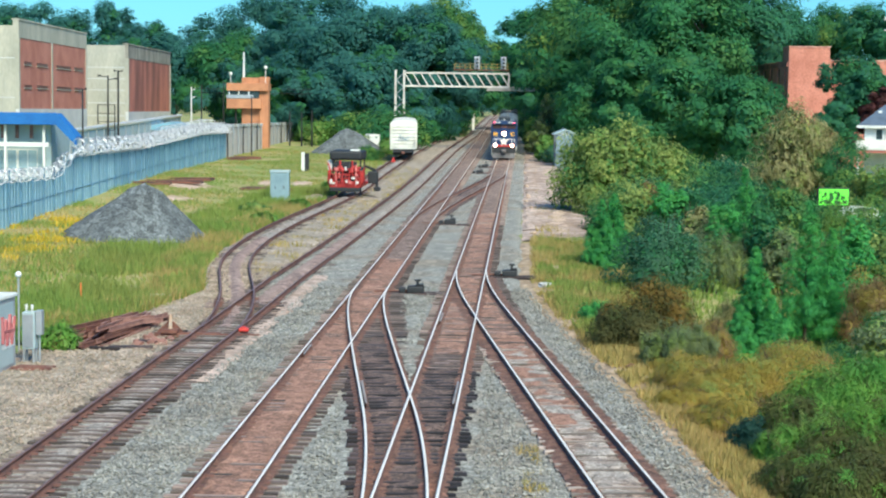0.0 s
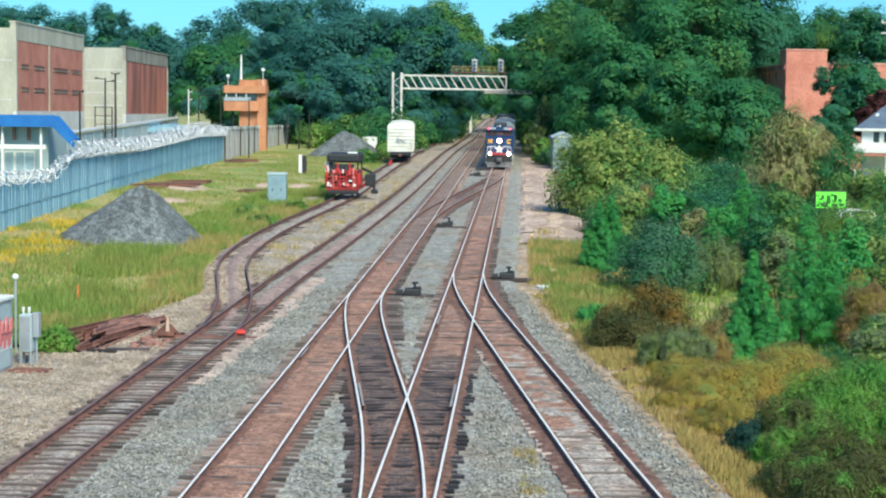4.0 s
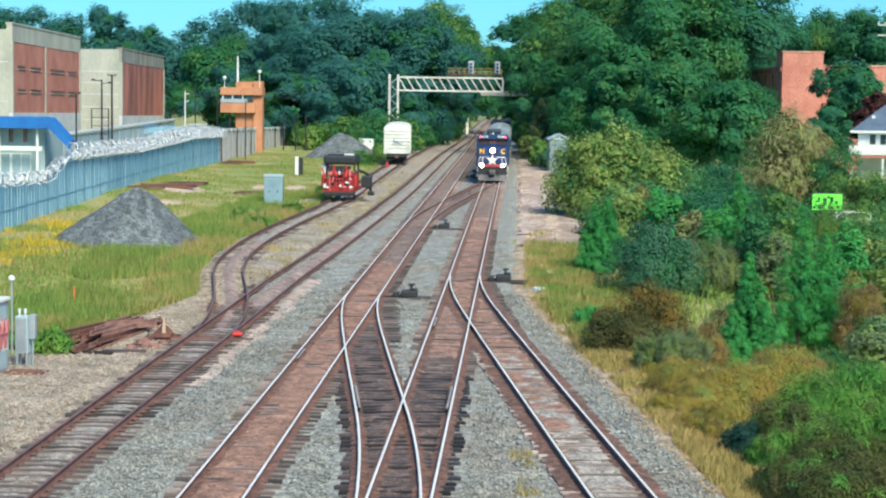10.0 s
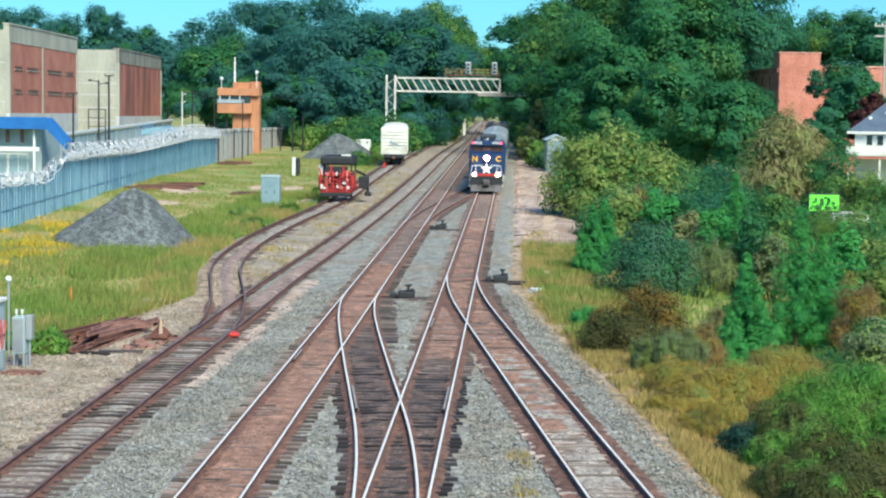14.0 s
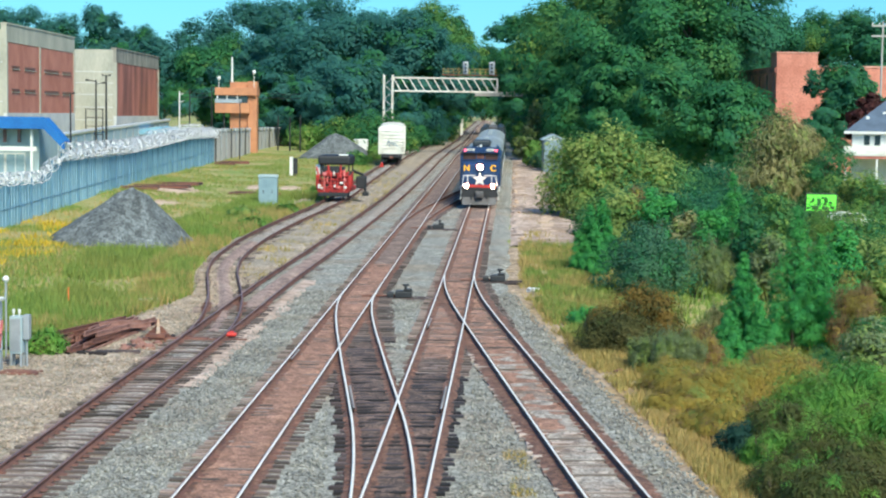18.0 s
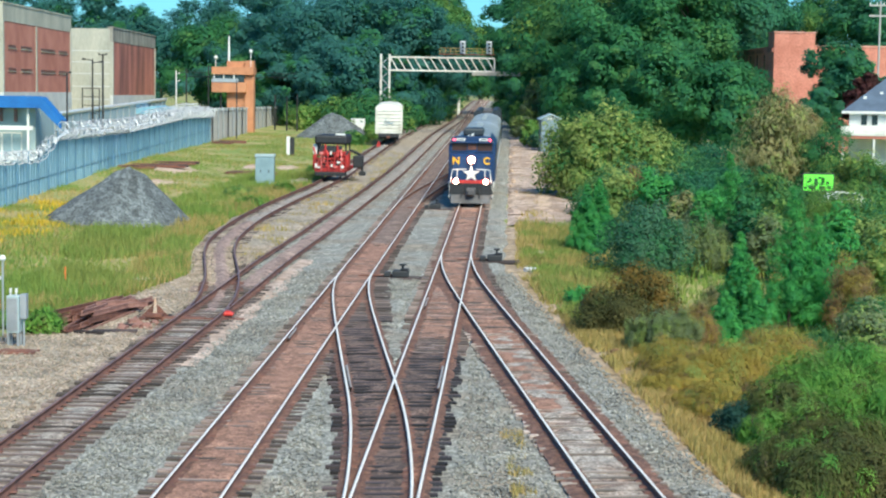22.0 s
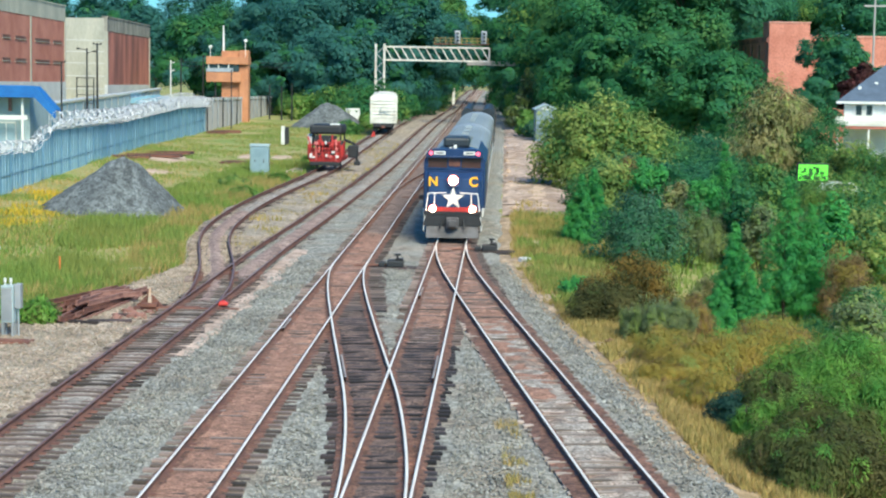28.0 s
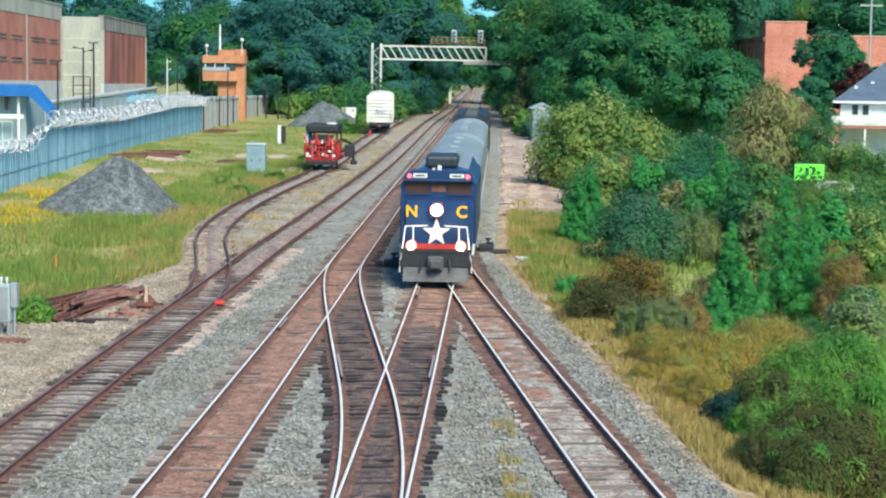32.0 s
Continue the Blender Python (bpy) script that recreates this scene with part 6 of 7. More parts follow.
# thicket along the near bank
NEAR = "dense leafy bush on the railway bank"
for i, (m, d, w, dp, h, mat, label, n, s) in enumerate([
    (90, 130, 6.8, 6, 8.4, LEAF_LIGHT, "tall light olive-green bush beside the bare soil", 5200, 0.17),
    (102, 128, 8.0, 6, 8.8, LEAF_LIGHT, "tall light olive-green bush beside the bare soil", 5600, 0.17),
    (120, 132, 8, 7, 8.6, LEAF_LIGHT, NEAR, 5600, 0.18), (138, 140, 8, 7, 7.0, LEAF_MID, NEAR, 5200, 0.18), (103, 116, 4.6, 5, 4.6, LEAF_MID, NEAR, 4200, 0.15),
    (112, 106, 5, 5, 4.6, LEAF_LIGHT, NEAR, 4200, 0.15), (126, 112, 8, 6, 5.2, LEAF_FOREST, NEAR, 5200, 0.16), (150, 118, 8, 7, 5.6, LEAF_FOREST, NEAR, 5200, 0.16),
    (172, 122, 7, 6, 5.0, LEAF_FOREST, NEAR, 4600, 0.16), (196, 120, 8, 6, 4.8, LEAF_MID, NEAR, 4600, 0.16), (222, 112, 8, 6, 4.6, LEAF_MID, NEAR, 4600, 0.16), (248, 108, 8, 6, 5.2, LEAF_FRESH, NEAR, 4600, 0.16), (268, 104, 8, 6, 5.4, LEAF_MID, NEAR, 4600, 0.16),
    (127, 84, 5.0, 4.4, 4.6, LEAF_GREY, "large rounded blue-green bush on the bank", 9000, 0.12), (158, 90, 4.2, 4.0, 4.2, LEAF_SAGE, NEAR, 5600, 0.12), (182, 96, 5, 5, 3.6, LEAF_SAGE, NEAR, 5000, 0.14),
    (110, 63.5, 3.6, 2.8, 2.0, LEAF_BROWN, "low brown-leaved bush on the bank", 5200, 0.08), (127, 66.5, 3.8, 2.6, 3.0, LEAF_AMBER, "amber-brown leafy bush on the bank", 5600, 0.08), (101, 67, 1.6, 1.4, 1.5, LEAF_AMBER, "amber-brown leafy bush on the bank", 2400, 0.08),
    (136, 59, 2.8, 2.2, 2.0, LEAF_SAGE, "pale grey-green weeds on the bank", 5200, 0.075), (148, 62, 2.2, 2.0, 1.9, LEAF_SAGE, "pale grey-green weeds on the bank", 3600, 0.075), (159, 63, 2.2, 2.0, 1.9, LEAF_RUSSET, "russet dry brush on the bank", 4600, 0.075), (171, 70, 2.0, 2.0, 2.2, LEAF_WILLOW, "straw-coloured dry brush on the bank", 3600, 0.075), (152, 57, 1.6, 1.4, 1.0, LEAF_VIVID, "low bright green weeds on the bank", 2400, 0.07),
    (92, 70, 1.8, 1.6, 1.0, LEAF_PINE, "low bright green shrub in dry grass", 1800, 0.10),
    (150, 55, 3.2, 2.8, 1.4, LEAF_OLIVE, "low olive-yellow weeds on the bank", 5500, 0.075), (139, 58, 2.8, 2.2, 1.1, LEAF_OLIVE, "low olive-yellow weeds on the bank", 4500, 0.075), (146, 51.5, 2.4, 2.0, 0.9, LEAF_OLIVE, "low olive-yellow weeds on the bank", 4000, 0.075), (168, 53, 3.4, 2.8, 1.5, LEAF_OLIVE, "tall olive-yellow weeds on the bank", 6500, 0.08), (160, 49.5, 2.2, 2.2, 0.8, LEAF_OLIVE, "low olive-yellow weeds on the bank", 4200, 0.075),
    (186, 54, 3.6, 3.0, 2.0, LEAF_OLIVE, "tall olive-yellow weeds on the bank", 7000, 0.08), (178, 48.5, 2.8, 2.4, 1.3, LEAF_OLIVE, "tall olive-yellow weeds on the bank", 5500, 0.075), (205, 56, 3.4, 2.8, 2.5, LEAF_OLIVE, "tall olive-yellow weeds on the bank", 6500, 0.08), (217, 57.5, 3.0, 2.4, 2.2, LEAF_RUSSET, "russet seeding weeds below the pines", 5600, 0.075),
    (188, 46.2, 1.9, 1.3, 1.35, LEAF_SHADE, "small dark blue-green bush among weeds", 3200, 0.06), (205, 42.0, 1.7, 1.3, 1.1, LEAF_BROWN, "small dark bush among weeds", 2600, 0.06),
    (205, 44.8, 1.6, 1.4, 1.5, LEAF_VIVID, "leafy green weeds on the bank", 2600, 0.07), (228, 44.5, 1.8, 1.5, 2.1, LEAF_FRESH, "leafy green weeds on the bank", 3000, 0.075), (214, 40.3, 1.6, 1.3, 1.2, LEAF_BROWN, "small dark bush among weeds", 2600, 0.06),
    (236, 40.0, 1.8, 1.4, 1.5, LEAF_BROWN, "brown-tinged weeds on the bank", 2800, 0.065), (252, 41.5, 1.8, 1.5, 1.8, LEAF_BROWN, "brown-tinged weeds on the bank", 3000, 0.075), (198, 49, 1.6, 1.4, 1.5, LEAF_RUSSET, "russet seeding weeds on the bank", 2600, 0.07),
    (214, 46.5, 3.0, 2.6, 2.0, LEAF_MOSS, "large fresh green bush on the bank", 7500, 0.08), (230, 49.5, 3.6, 3.0, 2.7, LEAF_VIVID, "large fresh green bush on the bank", 8500, 0.08), (253, 50, 4.2, 3.2, 3.4, LEAF_VIVID, "large fresh green bush on the bank", 8000, 0.08), (246, 43.5, 3.2, 2.6, 2.1, LEAF_MOSS, "mossy green weeds on the bank", 6500, 0.08),
    (223, 41.5, 2.8, 2.2, 1.6, LEAF_MOSS, "mossy green weeds on the bank", 5500, 0.07), (243, 39.5, 2.6, 2.4, 1.7, LEAF_MOSS, "mossy green weeds on the bank", 5500, 0.075), (262, 40, 2.6, 2.4, 1.9, LEAF_BROWN, "brown-tinged weeds on the bank", 4500, 0.075), (268, 46, 3.4, 3, 2.8, LEAF_VIVID, "large fresh green bush on the bank", 6500, 0.08),
    (236, 64, 2.2, 2.0, 1.8, LEAF_MID, NEAR, 4000, 0.09), (252, 72, 2.8, 2.2, 4.2, LEAF_RUSSET, "yellowing brush beside the pines", 4200, 0.09),
    (186, 126, 7, 5, 4.6, LEAF_DEEP, NEAR, 4600, 0.16), (160, 150, 9, 6, 6.0, LEAF_FOREST, NEAR, 5600, 0.18), (132, 160, 9, 6, 6.5, LEAF_DEEP, NEAR, 5600, 0.18), (183, 152, 8, 6, 5.0, LEAF_DEEP, NEAR, 5600, 0.18),
    (232, 140, 5.4, 5, 9.0, LEAF_DEEP, "dark leafy tree beside the white house", 6000, 0.17), (240, 138, 6, 5, 5.6, LEAF_MID, NEAR, 5200, 0.17), (252, 136, 6, 5, 5.4, LEAF_LIGHT, NEAR, 5200, 0.17), (266, 134, 6, 5, 5.6, LEAF_MID, NEAR, 5200, 0.17),
    (266, 66, 4, 3, 3.0, LEAF_MID, NEAR, 5000, 0.10), (262, 88, 6, 5, 4.5, LEAF_LIGHT, NEAR, 4600, 0.14), (230, 96, 6, 5, 3.6, LEAF_SAGE, NEAR, 4600, 0.14), (206, 98, 5, 5, 3.6, LEAF_LIGHT, NEAR, 4600, 0.14),
]):
    stalks = mat in (LEAF_OLIVE, LEAF_FRESH, LEAF_VIVID, LEAF_MOSS, LEAF_WILLOW, LEAF_SAGE, LEAF_RUSSET)
    near = 1.5 if d < 75 else 1.15
    bush(at(m, d, ground_height(m * d / 1000, d) - 0.1), w * 0.88, dp * 0.88, h, mat, 400 + i, label, int(n * near * (2.8 if stalks else 2.0)), s * (0.56 if mat in (LEAF_VIVID, LEAF_MOSS) else 0.42 if stalks else 0.9 if mat is LEAF_LIGHT else 0.62), 26 if stalks else 18, long=2.8 if stalks else 1.0, upright=1.0 if stalks else 0.0)
for i, (m, d, w, h) in enumerate([(203, 140, 6.5, 9.6), (212, 142, 5, 8.6), (221, 146, 4.5, 8.0)]):
    bush(at(m, d, -1.0), w, w * 0.8, h, LEAF_WILLOW, 480 + i, "tall pale willowy tree with feathery foliage", 9000, 0.12, 26, "tree", 2.6, 1.0)
for i, (m, d, h, r) in enumerate([(94, 90, 3.8, 1.2), (101, 94, 4.0, 1.2), (186, 65.5, 4.3, 1.25), (177, 64, 2.2, 0.8), (196, 64.5, 2.6, 0.9), (217, 74, 6.2, 1.7), (231, 75, 5.0, 1.5), (178, 100, 6.4, 1.6)]):
    pine(at(m, d, ground_height(m * d / 1000, d)), h, r, 500 + i, "young bright green pine on the bank", 21000, 0.048)

# saplings and coloured shrubs standing out of the thicket
SAP = "slim young sapling rising from the thicket"
for i, (m, d, w, h, mat, lab) in enumerate([(166, 96, 1.9, 5.6, LEAF_PINE, SAP), (188, 94, 2.0, 5.6, LEAF_DEEP, SAP), (200, 92, 1.8, 4.4, LEAF_SAGE, SAP), 
                                             (244, 84, 2.2, 5.6, LEAF_PINE, SAP), (148, 104, 2.4, 6.0, LEAF_DEEP, SAP), (133, 104, 2.2, 5.6, LEAF_PINE, SAP),
                                             (119, 108, 2.0, 5.0, LEAF_RUSSET, "small shrub with yellowing leaves"), (153, 98, 2.0, 5.0, LEAF_WILLOW, "small shrub with yellowing leaves"), (128, 110, 2.0, 5.6, LEAF_PINE, SAP),
                                             (262, 61, 2.4, 3.4, LEAF_SAGE, SAP), (180, 110, 2.6, 6.4, LEAF_DEEP, SAP), (200, 108, 2.4, 6.0, LEAF_MID, SAP)]):
    bush(at(m, d, ground_height(m * d / 1000, d) - 0.1), w, w, h, mat, 800 + i, lab, 4200, 0.075 + 0.0004 * d, 16, "sapling" if lab is SAP else "bush")


# ---- grass and weeds ----
def blades(name, label, spots, h0, h1, width, mat, seed, parent=None):
    """Upright single blades at the spots (x, y, z, height factor)."""
    rng = np.random.default_rng(seed)
    s = np.array(spots, float)
    n = len(s)
    a = rng.random(n) * np.pi
    h = (h0 + (h1 - h0) * rng.random(n)) * s[:, 3]
    w = width * (0.6 + 0.8 * rng.random(n))
    dx, dy = np.cos(a) * w / 2, np.sin(a) * w / 2
    lx, ly = rng.normal(size=n) * h * 0.28, rng.normal(size=n) * h * 0.28
    base = s[:, :3]
    v = np.stack([base - np.stack([dx, dy, np.zeros(n)], 1), base + np.stack([dx, dy, np.zeros(n)], 1), base + np.stack([lx, ly, h], 1)], 1).reshape(-1, 3)
    return tagged(raw(name, v, np.arange(n * 3).reshape(-1, 3), mat, parent), label, kind="stuff")


def left_edge(y):
    """Where the yard's gravel ends and the grass begins."""
    return min(c1("spur", y) if y > 62 else 0, c1("yard_lead", y)) - 1.5 - (5.0 if y < 62 else max(0.0, 5.0 - (y - 62) * 0.30))


PATCHES = (
    ("earth_patch", -22.8, 150, 4.2, 9.0, SOIL, "patch of bare brown earth in the grass"),
    ("sand_patch", -16.2, 160, 2.8, 9.0, SOIL, "patch of pale sand in the grass"),
    ("sand_patch", -13.5, 160, 2.0, 8.0, SOIL, "patch of pale sand in the grass"),
    ("earth_patch", -21.5, 135, 2.6, 5.0, SOIL, "patch of bare brown earth in the grass"),
    ("earth_patch", -10.9, 142, 1.6, 7.0, SOIL, "patch of bare soil by the machine"),
)


def bare(x, y):
    """True on the bare patches of the field."""
    return any(((x - a) / (w / 2)) ** 2 + ((y - b) / (d / 2)) ** 2 < 0.9 for _, a, b, w, d, _, _ in PATCHES)


def scatter(n, seed, low, high, edge_l, edge_r, patch=0.25, thresh=-0.15, lift=None):
    rng = random.Random(seed)
    out = []
    while len(out) < n:
        u = rng.random()
        y = low * (high / low) ** u
        a, b = edge_l(y), edge_r(y)
        x = rng.uniform(a, b)
        p = lump(x, y, patch, seed * 1.7)
        if p > thresh + rng.uniform(-0.15, 0.15) and not (x < -9 and bare(x, y)):
            out.append((x, y, GRADE * y + ground_height(x, y) - 0.02 + (lift or 0.0), 0.75 + 0.6 * max(0.0, p)))
    return out


blades("field_grass", "patchy green and straw-coloured grass of the field", scatter(48000, 11, 62, 240, fence_x, left_edge, 0.22, -0.12), 0.15, 0.42, 0.06, GRASS, 1)
blades("tall_grass", "tall green weeds along the yard", scatter(26000, 12, 64, 150, lambda y: left_edge(y) - 6.5, left_edge, 0.3, -0.2), 0.35, 0.85, 0.06, GRASS, 2)
blades("straw_grass", "dry straw-coloured grass of the field", scatter(16000, 13, 66, 230, fence_x, left_edge, 0.12, 0.02), 0.15, 0.4, 0.06, DRY_GRASS, 3)
blades("edge_straw", "tall seeding straw along the gravel", scatter(7000, 31, 64, 135, lambda y: left_edge(y) - 2.6, left_edge, 0.5, -0.1), 0.4, 0.85, 0.05, DRY_GRASS, 23)
blades("flower_heads", "yellow flowers among the grass", scatter(1800, 14, 88, 116, lambda y: -27.5, lambda y: -21.0, 0.4, 0.0), 0.3, 0.5, 0.10, FLOWER, 4)


def bank_l(y):
    return (c1("right_branch", y) + 2.7) if y < 80 else c1("right_main", y) + 2.9


blades("bank_dry_grass", "dry yellow grass along the foot of the ballast", scatter(20000, 15, 33, 106, lambda y: bank_l(y) + 0.15, lambda y: bank_l(y) + 2.4 + max(0, (y - 60) * 0.05), 0.55, 0.02), 0.15, 0.5, 0.05, DRY_GRASS, 5)
blades("bank_grass", "green and yellow tall grass on the bank", scatter(22000, 16, 62, 106, lambda y: bank_l(y) + 0.5, lambda y: bank_l(y) + 5.0, 0.4, 0.0), 0.3, 0.8, 0.06, GRASS, 6)
blades("bank_straw", "tall straw-coloured grass on the bank", scatter(16000, 26, 60, 106, lambda y: bank_l(y) + 0.3, lambda y: bank_l(y) + 5.0, 0.3, -0.1), 0.3, 0.8, 0.05, DRY_GRASS, 16)
blades("bank_weeds", "rank weeds under the thicket", scatter(30000, 17, 36, 150, lambda y: bank_l(y) + (2.2 if y < 100 else 5.5), lambda y: bank_l(y) + 24, 0.3, -0.6), 0.3, 0.8, 0.09, GRASS, 7)
blades("verge_straw", "short dry grass on the sandy verge", scatter(30000, 27, 33, 68, lambda y: bank_l(y) + 0.3, lambda y: bank_l(y) + 3.8, 0.8, -0.12, 0.1), 0.1, 0.36, 0.04, DRY_GRASS, 17)
blades("verge_stubble", "short dry stubble on the sandy verge", scatter(8000, 34, 33, 52, lambda y: bank_l(y) + 0.9, lambda y: bank_l(y) + 3.0, 1.2, -0.75, 0.1), 0.06, 0.24, 0.035, DRY_GRASS, 26)
blades("verge_tufts", "dry grass along the foot of the weeds", scatter(9000, 32, 33, 56, lambda y: bank_l(y) + 0.8, lambda y: bank_l(y) + 3.4, 1.2, -0.2, 0.1), 0.12, 0.4, 0.04, DRY_GRASS, 24)
blades("yard_tufts", "dry tufts in the gravel of the yard", scatter(2200, 33, 84, 190, lambda y: c1("spur", y) + 0.9, lambda y: c1("yard_lead", y) - 0.9, 0.6, 0.12, 0.14), 0.1, 0.35, 0.06, DRY_GRASS, 25)
blades("path_tufts", "tufts of grass on the bare soil", scatter(2000, 18, 108, 230, lambda y: bank_l(y) + 0.5, lambda y: bank_l(y) + 5.0, 0.5, 0.18), 0.2, 0.6, 0.09, DRY_GRASS, 8)
blades("ballast_tufts", "small dry tufts in the ballast", scatter(700, 19, 36, 45, lambda y: 2.0, lambda y: 2.6, 0.9, 0.05, 0.2), 0.1, 0.25, 0.03, DRY_GRASS, 9)


# ---- loose stones on the near ballast ----
def stones_loose(name, label, n, seed, low, high, edge_l, edge_r, lift, mat, size=0.05):
    rng = np.random.default_rng(seed)
    y = low * (high / low) ** rng.random(n)
    el = np.array([edge_l(v) for v in y])
    er = np.array([edge_r(v) for v in y])
    x = el + (er - el) * rng.random(n)
    keep = np.ones(n, bool)
    for tr in ("left_main", "right_main", "right_branch", "left_connection", "yard_lead"):
        c = centre(tr, y)
        inside = (y >= LINES[tr][0][0]) & (y <= LINES[tr][-1][0])
        keep &= ~(inside & (np.abs(x - c) < 1.45))
    x, y = x[keep], y[keep]
    n = len(x)
    z = GRADE * y + lift + rng.random(n) * 0.03
    corner = np.array([(1, 0, 0), (-1, 0, 0), (0, 1, 0), (0, -1, 0), (0, 0, 0.8), (0, 0, -0.8)], float)
    v = np.stack([x, y, z], 1)[:, None] + (corner[None] * (0.6 + 0.7 * rng.random((n, 6, 1)))) * (size * (0.5 + 0.8 * rng.random((n, 1, 1))))
    a = rng.random(n) * 6.28
    off = v - np.stack([x, y, z], 1)[:, None]
    c, s = np.cos(a)[:, None], np.sin(a)[:, None]
    v = np.stack([x, y, z], 1)[:, None] + np.stack([off[..., 0] * c - off[..., 1] * s, off[..., 0] * s + off[..., 1] * c, off[..., 2]], -1)
    tri = np.array([(0, 2, 4), (2, 1, 4), (1, 3, 4), (3, 0, 4), (2, 0, 5), (1, 2, 5), (3, 1, 5), (0, 3, 5)])
    f = (tri[None] + (np.arange(n) * 6)[:, None, None]).reshape(-1, 3)
    return tagged(raw(name, v.reshape(-1, 3), f, mat), label, kind="stuff")


CHIP = material("grey_stone_chips", (0.33, 0.325, 0.285), 0.9, second=(0.18, 0.178, 0.163), scale=0.8, fine=20, island=0.45)
CHIP_TAN = material("tan_stone_chips", (0.50, 0.41, 0.325), 0.9, second=(0.29, 0.23, 0.17), scale=0.8, fine=20, island=0.3)
stones_loose("ballast_stones", "loose grey ballast stones", 30000, 21, 34, 80, lambda y: c1("yard_lead", y) + 1.3, lambda y: bank_l(y) - 0.1, -0.235, CHIP)
stones_loose("yard_stones", "loose tan gravel stones", 14000, 22, 36, 90, lambda y: left_edge(y) + 0.2, lambda y: c1("yard_lead", y) - 1.0, -0.25, CHIP_TAN, 0.045)


# ---- switch machines and stands ----
def switch_machine(x, y, side, label):
    t = thing("switch_machine", P(x, y, -0.2), label, "switch machine", "switch machines", turn=-2.7)
    part("timber", boxes((-1.3, 1.3, -0.14, 0.14, -0.12, 0.02), (-1.3, 1.3, 0.5, 0.78, -0.12, 0.02), bevel=0.015), TIE_DARK, t)
    part("motor_case", boxes((-0.38, 0.38, -0.1, 0.6, 0.02, 0.33), bevel=0.06), BLACK, t)
    part("gear_case", boxes((-0.75, -0.45, 0.0, 0.5, 0.02, 0.26), bevel=0.05), BLACK, t)
    part("cover", boxes((0.0, 0.38, 0.0, 0.5, 0.34, 0.42), bevel=0.05), BLACK, t)
    bm = B()
    rod(bm, (0.1, 0.25, 0.4), (0.1, 0.25, 0.56), 0.05, 8)
    rod(bm, (0.1, 0.25, 0.55), (0.1, 0.25, 0.63), 0.15, 12)
    part("handle_drum", bm, BLACK, t)
    bm = B()
    rod(bm, (0, 0.2, 0.12), (side * 1.9, 0.2, 0.06), 0.035, 8)
    part("throw_rod", bm, RUST, t)
    return t


switch_machine(-1.25, 77.2, -1, "black switch machine on timbers beside the track")
switch_machine(3.35, 84.2, -1, "black switch machine on long timbers beside the track")
switch_machine(0.45, 114.5, -1, "black switch machine on timbers between the tracks")
switch_machine(3.75, 178.0, 1, "black switch machine between the main tracks")
switch_machine(4.6, 190.0, 1, "black switch machine between the main tracks")

FADED = material("faded_orange_paint", (0.62, 0.38, 0.24), 0.7, second=(0.5, 0.42, 0.34))
stand = thing("switch_stand", P(-10.35, 64.0, -0.3), "rusty switch stand with a worn orange target", "switch stand")
part("base", boxes((-0.6, 1.9, -0.2, 0.2, 0, 0.16), (-0.3, 0.3, -0.3, 0.3, 0.16, 0.3), bevel=0.02), RUST, stand)
part("target", prism(B(), [(-0.07, 0.3), (0.07, 0.3), (0.05, 0.85), (-0.02, 0.9)], -0.03, 0.03), FADED, stand, "faded orange target blade")
part("lever", prism(B(), [(-0.6, 0.12), (0.5, 0.12), (0.1, 0.55), (-0.1, 0.6)], 0.22, 0.28), RUST, stand)
part("throw_bar", boxes((1.9, 3.4, -0.06, 0.06, 0.08, 0.14)), RUST, stand)
for dx in (0.0, 0.55):
    part("timber", boxes((-0.8, 3.0, 0.4 + dx, 0.66 + dx, -0.1, 0.1), bevel=0.015), TIE_DARK, stand)
derail = thing("derail", P(-7.65, 64.6, -0.1), "small bright red derail block at the rail", "derail")
part("block", boxes((-0.22, 0.22, -0.14, 0.14, -0.05, 0.08), bevel=0.04), LOCO_RED, derail)
part("wedge", prism(B(), [(-0.16, 0.08), (0.16, 0.08), (0.06, 0.15), (-0.06, 0.14)], -0.08, 0.08), LOCO_RED, derail)

# ---- trackside cabinets ----
SPRAY_RED = material("dull_red_spray_paint", (0.34, 0.05, 0.06), 0.7, second=(0.5, 0.2, 0.2), mix=0.9, scale=4, fine=20)
bung = thing("signal_bungalow", P(-14.62, 55.0, -0.4), "silver signal bungalow with red and white spray paint", "signal cabinet", turn=-5)
part("body", boxes((-2.2, 0.0, 0, 1.9, 0.15, 2.55), bevel=0.02), GREY_STEEL, bung)
part("roof", boxes((-2.25, 0.06, -0.06, 1.96, 2.55, 2.68), bevel=0.03), WHITE, bung, "pale rounded roof")
part("plinth", boxes((-2.1, 0.05, 0.05, 1.85, -0.05, 0.15)), CONCRETE, bung)
part("door", boxes((0.0, 0.03, 0.25, 1.6, 0.3, 2.4), bevel=0.01), CABINET_BLUE, bung)
part("scrawl_patch", boxes((0.031, 0.036, 0.5, 1.7, 0.9, 1.9)), WHITE, bung, "white spray paint")
for a, b in (((0.45, 2.0), (0.5, 1.1)), ((0.5, 1.1), (0.8, 1.9)), ((0.8, 1.9), (0.9, 1.0)), ((0.9, 1.0), (1.2, 2.0)), ((1.2, 2.0), (1.35, 1.0)), ((1.35, 1.0), (1.65, 1.9)), ((0.5, 1.5), (1.6, 1.45))):
    bm = B()
    rod(bm, (0.045, a[0], a[1]), (0.045, b[0], b[1]), 0.07, 6)
    part("spray_stroke", bm, SPRAY_RED, bung, "red spray-painted stroke")
bm = B()
